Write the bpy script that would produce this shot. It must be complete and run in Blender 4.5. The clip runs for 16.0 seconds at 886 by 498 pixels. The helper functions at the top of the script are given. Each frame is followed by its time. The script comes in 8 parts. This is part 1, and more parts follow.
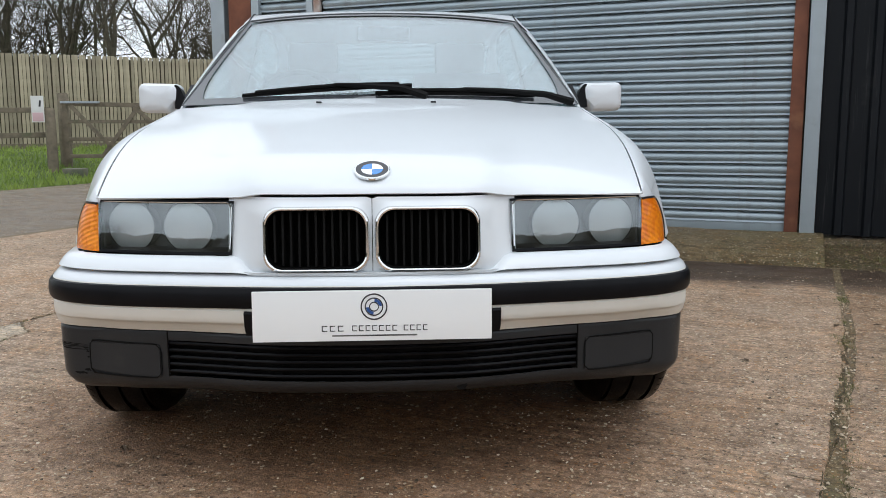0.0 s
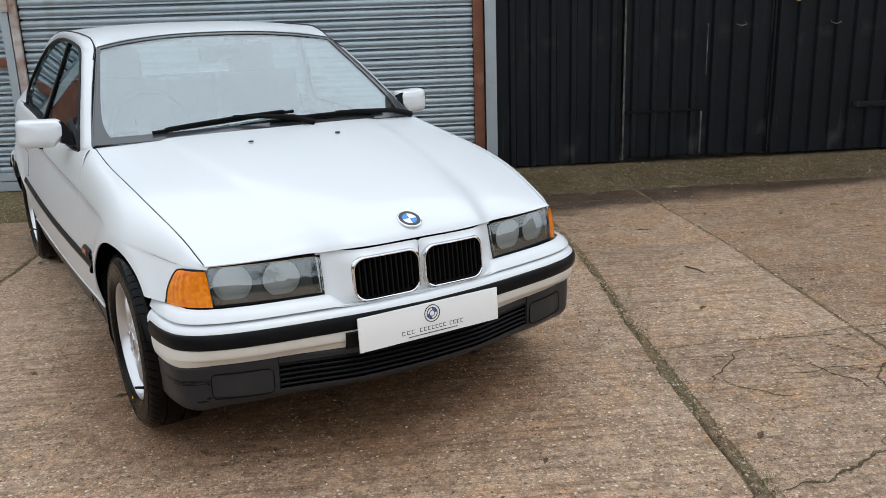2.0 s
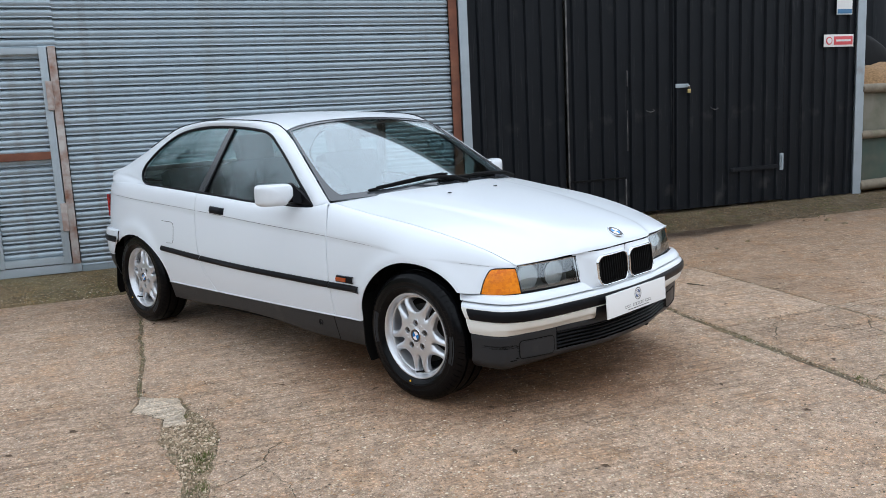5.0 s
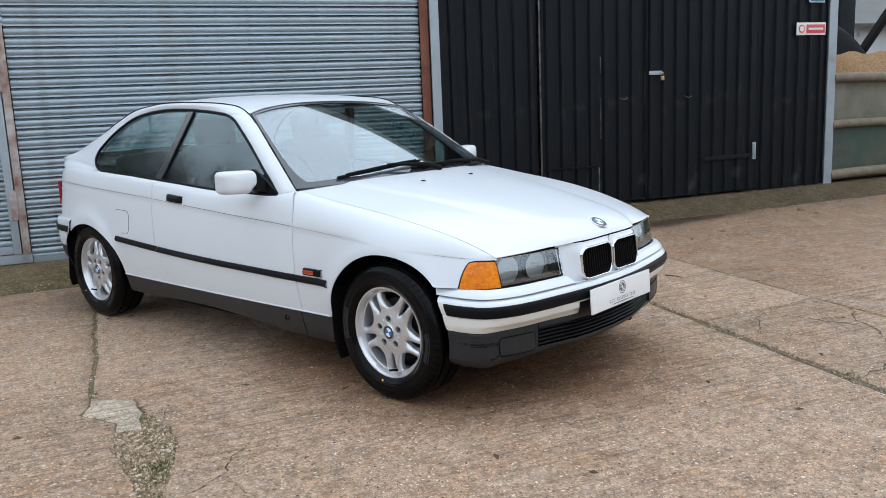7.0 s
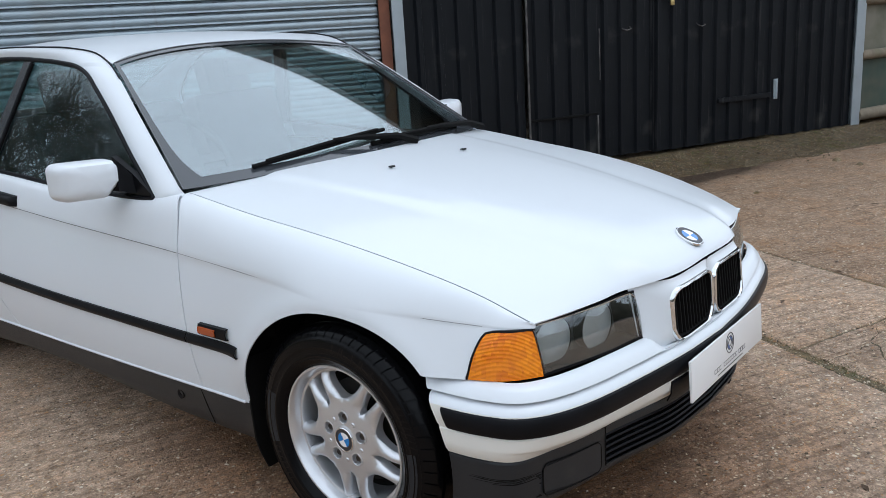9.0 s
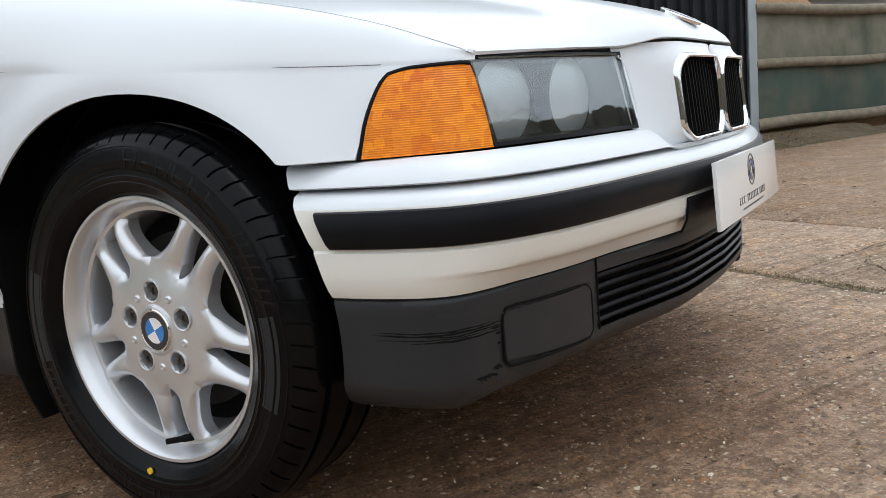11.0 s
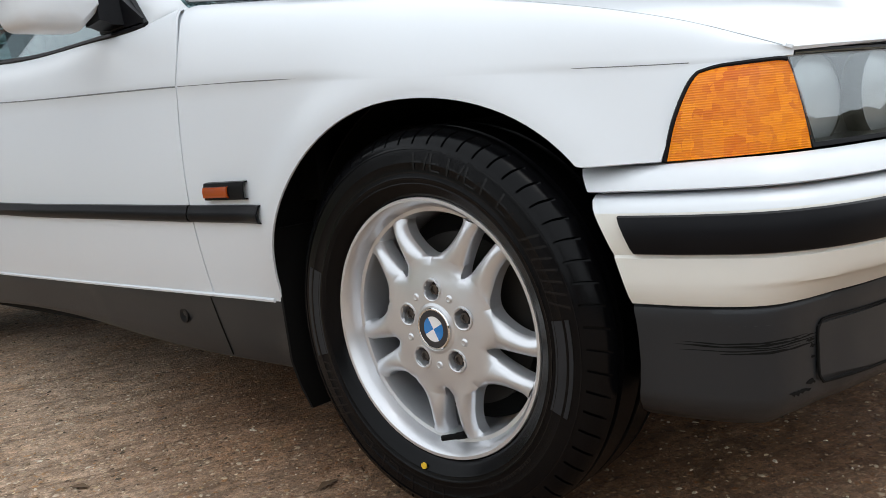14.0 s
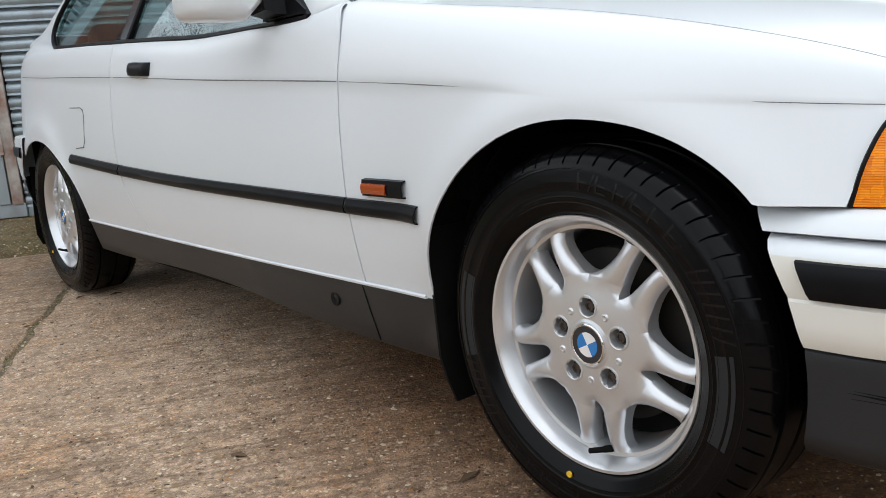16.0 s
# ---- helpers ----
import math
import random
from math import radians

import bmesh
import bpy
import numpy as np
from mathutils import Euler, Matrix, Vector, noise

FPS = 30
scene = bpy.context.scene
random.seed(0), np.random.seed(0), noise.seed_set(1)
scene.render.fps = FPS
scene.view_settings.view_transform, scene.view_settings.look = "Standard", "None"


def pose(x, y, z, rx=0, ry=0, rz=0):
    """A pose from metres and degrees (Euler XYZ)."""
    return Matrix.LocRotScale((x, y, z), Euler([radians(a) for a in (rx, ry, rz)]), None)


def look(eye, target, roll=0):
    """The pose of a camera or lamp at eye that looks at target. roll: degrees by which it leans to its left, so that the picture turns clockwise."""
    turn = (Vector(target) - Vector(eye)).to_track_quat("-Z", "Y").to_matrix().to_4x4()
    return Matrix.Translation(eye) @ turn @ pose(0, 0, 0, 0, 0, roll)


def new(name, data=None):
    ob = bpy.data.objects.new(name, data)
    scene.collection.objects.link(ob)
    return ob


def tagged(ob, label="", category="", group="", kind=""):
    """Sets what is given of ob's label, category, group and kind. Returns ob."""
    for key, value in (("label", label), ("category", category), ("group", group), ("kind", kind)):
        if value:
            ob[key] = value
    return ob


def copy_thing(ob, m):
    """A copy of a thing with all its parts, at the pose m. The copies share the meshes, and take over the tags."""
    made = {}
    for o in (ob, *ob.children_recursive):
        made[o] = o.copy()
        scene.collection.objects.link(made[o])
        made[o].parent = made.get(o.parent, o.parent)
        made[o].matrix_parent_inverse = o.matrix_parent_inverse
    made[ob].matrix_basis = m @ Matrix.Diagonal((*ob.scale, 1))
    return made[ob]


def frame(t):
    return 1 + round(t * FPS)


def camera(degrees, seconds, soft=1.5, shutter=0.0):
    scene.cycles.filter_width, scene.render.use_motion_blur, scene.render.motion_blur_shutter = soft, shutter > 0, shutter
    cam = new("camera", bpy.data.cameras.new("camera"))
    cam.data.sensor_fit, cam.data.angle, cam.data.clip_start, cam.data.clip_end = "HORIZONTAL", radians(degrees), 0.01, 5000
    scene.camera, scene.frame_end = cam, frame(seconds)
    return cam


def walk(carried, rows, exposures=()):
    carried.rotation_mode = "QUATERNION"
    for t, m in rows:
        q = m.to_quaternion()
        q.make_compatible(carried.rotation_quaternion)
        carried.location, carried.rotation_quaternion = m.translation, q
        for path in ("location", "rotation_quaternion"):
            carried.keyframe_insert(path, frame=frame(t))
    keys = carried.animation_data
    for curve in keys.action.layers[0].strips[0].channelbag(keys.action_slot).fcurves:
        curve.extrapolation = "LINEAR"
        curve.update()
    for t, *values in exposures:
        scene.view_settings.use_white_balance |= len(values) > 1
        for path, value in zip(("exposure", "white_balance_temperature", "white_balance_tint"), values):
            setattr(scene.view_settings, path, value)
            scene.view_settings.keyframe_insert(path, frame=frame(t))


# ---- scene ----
cam = camera(55.7, 16.0, 0.85)
PATH = [
    (0, (0.064, -2.505, 0.834), (0.163, -0.528, 0.548), -0.3),
    (0.5, (-0.072, -2.598, 1.213), (0.216, -0.676, 0.741), -1.7),
    (0.6, (-0.105, -2.611, 1.25), (0.258, -0.705, 0.767), -2.2),
    (1, (-0.393, -2.772, 1.34), (0.142, -0.916, 0.824), -0.6),
    (1.5, (-0.797, -2.873, 1.36), (-0.056, -1.091, 0.835), -0.1),
    (2, (-1.286, -2.913, 1.367), (-0.283, -1.266, 0.834), -1.9),
    (2.5, (-1.76, -2.911, 1.372), (-0.596, -1.369, 0.852), -2.1),
    (3, (-2.238, -2.832, 1.37), (-0.995, -1.346, 0.872), -4.4),
    (3.5, (-2.668, -2.801, 1.381), (-1.342, -1.367, 0.949), -3.7),
    (4, (-3.034, -2.727, 1.357), (-1.685, -1.298, 0.984), -3.8),
    (4.2, (-3.171, -2.742, 1.361), (-1.811, -1.316, 1.016), -3.7),
    (6.3, (-3.51, -2.804, 1.362), (-2.048, -1.484, 1.015), -2.4),
    (6.5, (-3.468, -2.793, 1.356), (-2.005, -1.474, 1.008), -2.4),
    (7, (-3.293, -2.598, 1.336), (-1.831, -1.282, 0.977), -2.4),
    (7.5, (-3.053, -2.315, 1.338), (-1.596, -1.003, 0.943), -2.6),
    (8, (-2.742, -2.04, 1.367), (-1.291, -0.737, 0.924), -2.9),
    (8.2, (-2.62, -1.916, 1.363), (-1.165, -0.62, 0.91), -2.8),
    (10.3, (-1.648, -1.088, 0.92), (-0.055, -0.003, 0.388), -4.6),
    (10.5, (-1.629, -1.063, 0.775), (0.014, -0.004, 0.351), -4.5),
    (11, (-1.616, -1.032, 0.601), (0.065, 0.003, 0.282), -5.0),
    (11.5, (-1.613, -1.02, 0.602), (0.07, 0.007, 0.266), -5.6),
    (12, (-1.634, -0.969, 0.612), (0.021, 0.105, 0.28), -6.0),
    (12.5, (-1.65, -0.941, 0.617), (-0.056, 0.222, 0.296), -6.4),
    (13, (-1.67, -0.92, 0.62), (-0.122, 0.308, 0.307), -6.4),
    (13.5, (-1.689, -0.9, 0.619), (-0.182, 0.379, 0.315), -6.1),
    (14, (-1.707, -0.878, 0.622), (-0.25, 0.462, 0.333), -5.7),
    (14.5, (-1.732, -0.86, 0.63), (-0.33, 0.541, 0.358), -5.4),
    (15, (-1.75, -0.842, 0.638), (-0.415, 0.623, 0.373), -5.4),
    (15.5, (-1.771, -0.827, 0.64), (-0.49, 0.688, 0.385), -4.9),
    (16, (-1.754, -0.834, 0.739), (-0.51, 0.68, 0.341), -4.4),
]
# the film camera's own exposure and white balance: seconds, stops, kelvin, tint
LENS_LIGHT = [(0.0, 0.02, 6350, 9), (0.5, -0.19, 6200, 9), (1.0, -0.11, 6250, 9), (1.5, -0.07, 6350, 9), (2.5, 0.02, 6400, 9), (4.0, 0.13, 6100, 9), (6.5, 0.12, 5950, 9), (8.0, 0.0, 5950, 9), (10.5, -0.16, 6150, 9), (11.0, 0.12, 6400, 9), (12.5, 0.05, 6350, 9), (14.0, 0.15, 6500, 9), (15.0, 0.15, 6500, 9), (16.0, 0.22, 6500, 9)]
walk(cam, [(t, look(eye, target, roll)) for t, eye, target, roll in PATH], [(t, stops, kelvin, tint) for t, stops, kelvin, tint in LENS_LIGHT])

# ---- world and light: an overcast winter day ----
world = bpy.data.worlds.new("overcast_sky")
scene.world = world
world.use_nodes = True
wn, wl = world.node_tree.nodes, world.node_tree.links
wn.clear()
w_out = wn.new("ShaderNodeOutputWorld")
w_bg = wn.new("ShaderNodeBackground")
w_sky = wn.new("ShaderNodeTexSky")
w_sky.sky_type = "NISHITA"
w_sky.sun_disc = False
w_sky.sun_elevation, w_sky.sun_rotation = radians(72), radians(155)
w_sky.air_density, w_sky.dust_density, w_sky.ozone_density = 1.0, 4.0, 1.0
w_grey = wn.new("ShaderNodeHueSaturation")
w_grey.inputs["Saturation"].default_value = 0.12
# cloud cover: brighter overhead than at the horizon
w_dir = wn.new("ShaderNodeTexCoord")
w_sep = wn.new("ShaderNodeSeparateXYZ")
wl.new(w_dir.outputs["Generated"], w_sep.inputs[0])
w_rise = wn.new("ShaderNodeMapRange")
w_rise.inputs[1].default_value, w_rise.inputs[2].default_value = 0.0, 1.0
wl.new(w_sep.outputs["Z"], w_rise.inputs[0])
w_cloud = wn.new("ShaderNodeMix")
w_cloud.data_type = "RGBA"
wl.new(w_rise.outputs[0], w_cloud.inputs[0])
w_cloud.inputs[6].default_value = (9.9, 10.4, 11.0, 1)
w_cloud.inputs[7].default_value = (12.0, 12.8, 13.8, 1)
w_mix = wn.new("ShaderNodeMix")
w_mix.data_type = "RGBA"
w_mix.inputs[0].default_value = 0.88
wl.new(w_sky.outputs[0], w_grey.inputs["Color"])
wl.new(w_grey.outputs[0], w_mix.inputs[6])
wl.new(w_cloud.outputs[2], w_mix.inputs[7])
wl.new(w_mix.outputs[2], w_bg.inputs["Color"])
w_bg.inputs["Strength"].default_value = 0.121
wl.new(w_bg.outputs[0], w_out.inputs["Surface"])

sun_data = bpy.data.lights.new("sun", "SUN")
sun_data.energy, sun_data.angle, sun_data.color = 0.5, radians(30), (1.0, 0.97, 0.93)
sun = new("sun", sun_data)
sun.matrix_world = look((1.2, -2.6, 9), (0, 0, 0))


# ---- materials ----
def material(name, base, rough=0.5, metal=0.0, coat=0.0, spec=0.5, bump=0.0, bump_scale=200.0, tint=None, tint_scale=3.0, tint_amount=0.5, dirt=None, dirt_scale=0.8, dirt_at=0.6, vary=0.0):
    """A procedural surface: a base colour, a second colour in blotches, fine relief and wear at a large scale."""
    m = bpy.data.materials.new(name)
    m.use_nodes = True
    n, l = m.node_tree.nodes, m.node_tree.links
    b = n["Principled BSDF"]
    b.inputs["Base Color"].default_value = (*base, 1)
    b.inputs["Roughness"].default_value, b.inputs["Metallic"].default_value = rough, metal
    b.inputs["Coat Weight"].default_value, b.inputs["Coat Roughness"].default_value = coat, 0.04
    b.inputs["Specular IOR Level"].default_value = spec
    co = n.new("ShaderNodeTexCoord").outputs["Object"]
    colour = None
    for second, scale, amount, lo, hi in ((tint, tint_scale, tint_amount, 0.35, 0.7), (dirt, dirt_scale, 0.85, dirt_at, dirt_at + 0.15)):
        if second is None:
            continue
        t = n.new("ShaderNodeTexNoise")
        t.inputs["Scale"].default_value, t.inputs["Detail"].default_value = scale, 8
        l.new(co, t.inputs["Vector"])
        r = n.new("ShaderNodeMapRange")
        r.inputs[1].default_value, r.inputs[2].default_value, r.inputs[4].default_value = lo, hi, amount
        l.new(t.outputs[0], r.inputs[0])
        x = n.new("ShaderNodeMix")
        x.data_type = "RGBA"
        l.new(r.outputs[0], x.inputs[0])
        if colour is None:
            x.inputs[6].default_value = (*base, 1)
        else:
            l.new(colour, x.inputs[6])
        x.inputs[7].default_value = (*second, 1)
        colour = x.outputs[2]
    if vary and colour is not None:
        # each piece a little lighter or darker than the next
        own, level, dim = n.new("ShaderNodeObjectInfo"), n.new("ShaderNodeMapRange"), n.new("ShaderNodeHueSaturation")
        level.inputs[3].default_value, level.inputs[4].default_value = 1 - vary, 1 + vary
        l.new(own.outputs["Random"], level.inputs[0])
        l.new(level.outputs[0], dim.inputs["Value"])
        l.new(colour, dim.inputs["Color"])
        colour = dim.outputs[0]
    if colour is not None:
        l.new(colour, b.inputs["Base Color"])
    if bump:
        t = n.new("ShaderNodeTexNoise")
        t.inputs["Scale"].default_value, t.inputs["Detail"].default_value = bump_scale, 4
        l.new(co, t.inputs["Vector"])
        u = n.new("ShaderNodeBump")
        u.inputs["Strength"].default_value, u.inputs["Distance"].default_value = bump, 0.002
        l.new(t.outputs[0], u.inputs["Height"])
        l.new(u.outputs[0], b.inputs["Normal"])
    return m


def glass_material(name, tint, face_on):
    """Clear sheet whose gloss grows towards grazing angles."""
    m = bpy.data.materials.new(name)
    m.use_nodes = True
    n, l = m.node_tree.nodes, m.node_tree.links
    n.remove(n["Principled BSDF"])
    clear, gloss, mix, fres = n.new("ShaderNodeBsdfTransparent"), n.new("ShaderNodeBsdfGlossy"), n.new("ShaderNodeMixShader"), n.new("ShaderNodeLayerWeight")
    clear.inputs["Color"].default_value = (*tint, 1)
    gloss.inputs["Roughness"].default_value, gloss.inputs["Color"].default_value = 0.01, (0.92, 0.97, 1.0, 1)
    fres.inputs["Blend"].default_value = 0.5
    power, scaled = n.new("ShaderNodeMath"), n.new("ShaderNodeMath")
    power.operation, scaled.operation = "POWER", "MULTIPLY_ADD"
    power.inputs[1].default_value = 5.0
    scaled.inputs[1].default_value, scaled.inputs[2].default_value = 1 - face_on, face_on
    l.new(fres.outputs["Facing"], power.inputs[0])
    l.new(power.outputs[0], scaled.inputs[0])
    l.new(scaled.outputs[0], mix.inputs[0])
    l.new(clear.outputs[0], mix.inputs[1])
    l.new(gloss.outputs[0], mix.inputs[2])
    l.new(mix.outputs[0], n["Material Output"].inputs["Surface"])
    return m


def ribbed_lens(name, deep, bright):
    """Moulded lamp plastic: fine level ribs over fields whose light and dark are coloured in."""
    m = bpy.data.materials.new(name)
    m.use_nodes = True
    n, l = m.node_tree.nodes, m.node_tree.links
    b = n["Principled BSDF"]
    b.inputs["Roughness"].default_value, b.inputs["Coat Weight"].default_value, b.inputs["Specular IOR Level"].default_value = 0.20, 0.30, 0.25
    co = n.new("ShaderNodeTexCoord").outputs["Object"]
    ribs = n.new("ShaderNodeTexWave")
    ribs.bands_direction = "Z"
    ribs.inputs["Scale"].default_value, ribs.inputs["Distortion"].default_value = 105.0, 0.0
    l.new(co, ribs.inputs["Vector"])
    # square optic fields, each tinted as if turned a little to the light
    fields = n.new("ShaderNodeTexVoronoi")
    fields.distance = "CHEBYCHEV"
    fields.inputs["Scale"].default_value, fields.inputs["Randomness"].default_value = 90.0, 0.6
    l.new(co, fields.inputs["Vector"])
    spread = n.new("ShaderNodeMapRange")
    spread.inputs[1].default_value, spread.inputs[2].default_value = 0.0, 1.0
    shades = n.new("ShaderNodeSeparateColor")
    l.new(fields.outputs["Color"], shades.inputs[0])
    l.new(shades.outputs[0], spread.inputs[0])
    part_ribs = n.new("ShaderNodeMath")
    part_ribs.operation = "MULTIPLY_ADD"
    l.new(ribs.outputs["Fac"], part_ribs.inputs[0])
    part_ribs.inputs[1].default_value = 0.22
    half = n.new("ShaderNodeMath")
    half.operation = "MULTIPLY"
    l.new(spread.outputs[0], half.inputs[0])
    half.inputs[1].default_value = 0.36
    # soft light and dark as from a reflector behind, painted into the colour
    painted_glow = n.new("ShaderNodeTexNoise")
    painted_glow.inputs["Scale"].default_value, painted_glow.inputs["Detail"].default_value = 13.0, 2.0
    l.new(co, painted_glow.inputs["Vector"])
    level = n.new("ShaderNodeMapRange")
    level.inputs[1].default_value, level.inputs[2].default_value, level.inputs[3].default_value, level.inputs[4].default_value = 0.36, 0.64, 0.13, 0.38
    l.new(painted_glow.outputs[0], level.inputs[0])
    joined = n.new("ShaderNodeMath")
    joined.operation = "ADD"
    l.new(half.outputs[0], joined.inputs[0])
    l.new(level.outputs[0], joined.inputs[1])
    l.new(joined.outputs[0], part_ribs.inputs[2])
    mix = n.new("ShaderNodeMix")
    mix.data_type = "RGBA"
    l.new(part_ribs.outputs[0], mix.inputs[0])
    mix.inputs[6].default_value, mix.inputs[7].default_value = (*deep, 1), (*bright, 1)
    l.new(mix.outputs[2], b.inputs["Base Color"])
    bump = n.new("ShaderNodeBump")
    bump.inputs["Strength"].default_value, bump.inputs["Distance"].default_value = 0.6, 0.001
    l.new(ribs.outputs["Fac"], bump.inputs["Height"])
    l.new(bump.outputs[0], b.inputs["Normal"])
    return m


PAINT = material("white_car_paint", (0.690, 0.722, 0.752), 0.30, coat=0.35, spec=0.35, tint=(0.662, 0.692, 0.720), tint_scale=2.2, tint_amount=0.5)
BUMPER_WHITE = material("white_bumper_paint", (0.76, 0.75, 0.70), 0.38, coat=0.25, tint=(0.70, 0.68, 0.62), tint_scale=9, tint_amount=0.5)
SILL_PLASTIC = material("dusty_sill_plastic", (0.024, 0.0258, 0.0285), 0.38, spec=0.28, tint=(0.040, 0.041, 0.041), tint_scale=6, bump=0.12, bump_scale=1400, dirt=(0.075, 0.072, 0.066), dirt_scale=4, dirt_at=0.6)
RUBBER_TRIM = material("satin_black_trim", (0.005, 0.0053, 0.0065), 0.34, spec=0.11, tint=(0.010, 0.010, 0.012), tint_scale=14, bump=0.05, bump_scale=900)
GREY_PLASTIC = material("dark_grey_plastic", (0.018, 0.0196, 0.0222), 0.36, spec=0.32, tint=(0.029, 0.030, 0.032), tint_scale=7, bump=0.12, bump_scale=1400, dirt=(0.05, 0.048, 0.044), dirt_scale=5, dirt_at=0.62)
BLACK = material("matt_black", (0.004, 0.004, 0.004), 0.8, spec=0.15, tint=(0.007, 0.0065, 0.006), tint_scale=8)
TYRE = material("tyre_rubber", (0.0020, 0.0021, 0.0026), 0.24, spec=0.13, tint=(0.0036, 0.0037, 0.0043), tint_scale=18)
TYRE_MARK = material("tyre_relief_rubber", (0.0035, 0.0035, 0.0042), 0.25, spec=0.26, tint=(0.006, 0.006, 0.007), tint_scale=40)
TYRE_PANEL = material("fine_ribbed_tyre_panel", (0.019, 0.020, 0.023), 0.55, spec=0.25, tint=(0.014, 0.015, 0.017), tint_scale=30)
ALLOY = material("silver_alloy_paint", (0.67, 0.68, 0.70), 0.29, metal=0.68, coat=0.35, tint=(0.61, 0.62, 0.64), tint_scale=25, bump=0.03, bump_scale=1500)
# grey that imitates the shade along the body's fold
FOLD_SHADE = material("fold_shade_grey", (0.16, 0.17, 0.18), 0.6, tint=(0.11, 0.115, 0.12), tint_scale=30)
CHROME = material("chrome", (0.78, 0.79, 0.80), 0.08, metal=1.0, tint=(0.7, 0.7, 0.7), tint_scale=30)
# nearly black, so that the gaps between the spokes look dark
BRAKE = material("dark_brake_disc", (0.022, 0.021, 0.020), 0.6, metal=0.4, tint=(0.035, 0.026, 0.018), tint_scale=20)
# dark grey that paints shade into the bolt holes
RECESS = material("bolt_recess_shade", (0.055, 0.056, 0.058), 0.5, metal=0.2, tint=(0.03, 0.03, 0.03), tint_scale=60)
STEEL_DARK = material("brake_steel", (0.10, 0.095, 0.09), 0.5, metal=0.8, tint=(0.12, 0.07, 0.04), tint_scale=20)
AMBER = ribbed_lens("amber_lens", (0.56, 0.070, 0.0), (1.0, 0.34, 0.0))
AMBER_DARK = material("dark_amber_lens", (0.33, 0.055, 0.008), 0.15, coat=0.6)
REFLECTOR = material("headlamp_reflector", (0.58, 0.60, 0.61), 0.22, metal=0.35, coat=0.3, tint=(0.46, 0.48, 0.49), tint_scale=14)
LAMP_BODY = material("headlamp_housing", (0.085, 0.088, 0.092), 0.30, metal=0.2)
GLASS = glass_material("car_glass", (0.74, 0.85, 0.84), 0.095)
SCREEN_GLASS = glass_material("laminated_screen_glass", (0.87, 0.92, 0.92), 0.225)
LENS = glass_material("clear_lens", (0.88, 0.90, 0.90), 0.11)
FRIT = material("black_glass_edge", (0.045, 0.049, 0.055), 0.12, coat=0.5)
PLATE_WHITE = material("white_acrylic_plate", (0.82, 0.83, 0.83), 0.12, coat=0.5)
INK = material("black_ink", (0.03, 0.03, 0.035), 0.3)
BLUE = material("blue_enamel", (0.02, 0.20, 0.55), 0.15, coat=0.7)
ENAMEL = material("white_enamel", (0.85, 0.85, 0.85), 0.15, coat=0.7)
NAVY = material("navy_ink", (0.03, 0.09, 0.28), 0.3)
CLOTH = material("dark_seat_cloth", (0.045, 0.045, 0.05), 0.95, tint=(0.07, 0.07, 0.075), tint_scale=60)
DASH = material("dashboard_plastic", (0.05, 0.05, 0.052), 0.7, bump=0.1, bump_scale=800)
HEADLINER = material("headliner_cloth", (0.45, 0.44, 0.42), 0.95)
YELLOW = material("yellow_paint_dot", (0.8, 0.50, 0.03), 0.6)
GALV = material("galvanised_slat", (0.325, 0.385, 0.425), 0.42, metal=0.3, tint=(0.26, 0.31, 0.34), tint_scale=4, bump=0.04, bump_scale=300, dirt=(0.25, 0.25, 0.22), dirt_scale=1.2, dirt_at=0.60, vary=0.05)
GALV_POST = material("painted_steel_post", (0.36, 0.41, 0.44), 0.5, metal=0.2, tint=(0.28, 0.32, 0.34), tint_scale=6, dirt=(0.24, 0.22, 0.19), dirt_scale=3, dirt_at=0.6, bump=0.1, bump_scale=120)
RUST = material("rusted_steel", (0.20, 0.075, 0.040), 0.85, tint=(0.115, 0.042, 0.026), tint_scale=9, tint_amount=0.9, dirt=(0.30, 0.145, 0.075), dirt_scale=4, dirt_at=0.58, bump=0.5, bump_scale=160)
RUST_WHITE = material("flaking_rusty_paint", (0.46, 0.43, 0.40), 0.75, tint=(0.21, 0.09, 0.05), tint_scale=11, tint_amount=1.0, bump=0.5, bump_scale=140)
BLACK_SHEET = material("black_painted_sheet", (0.0062, 0.0076, 0.0098), 0.50, spec=0.16, tint=(0.0095, 0.0112, 0.0140), tint_scale=3.5, bump=0.15, bump_scale=160, dirt=(0.042, 0.042, 0.040), dirt_scale=2.6, dirt_at=0.62)


def streaked(m, colour, across, down, at, amount):
    """Lays long upright streaks of wear over a material's colour."""
    n, l = m.node_tree.nodes, m.node_tree.links
    b = n["Principled BSDF"]
    co, stretch, t, r, x = n.new("ShaderNodeTexCoord"), n.new("ShaderNodeMapping"), n.new("ShaderNodeTexNoise"), n.new("ShaderNodeMapRange"), n.new("ShaderNodeMix")
    stretch.inputs["Scale"].default_value = (across, across, down)
    t.inputs["Scale"].default_value, t.inputs["Detail"].default_value, t.inputs["Roughness"].default_value = 1.0, 7, 0.7
    r.inputs[1].default_value, r.inputs[2].default_value, r.inputs[4].default_value = at, at + 0.10, amount
    x.data_type = "RGBA"
    l.new(co.outputs["Object"], stretch.inputs["Vector"])
    l.new(stretch.outputs[0], t.inputs["Vector"])
    l.new(t.outputs[0], r.inputs[0])
    l.new(r.outputs[0], x.inputs[0])
    old = b.inputs["Base Color"].links[0].from_socket
    l.new(old, x.inputs[6])
    x.inputs[7].default_value = (*colour, 1)
    l.new(x.outputs[2], b.inputs["Base Color"])
    return m


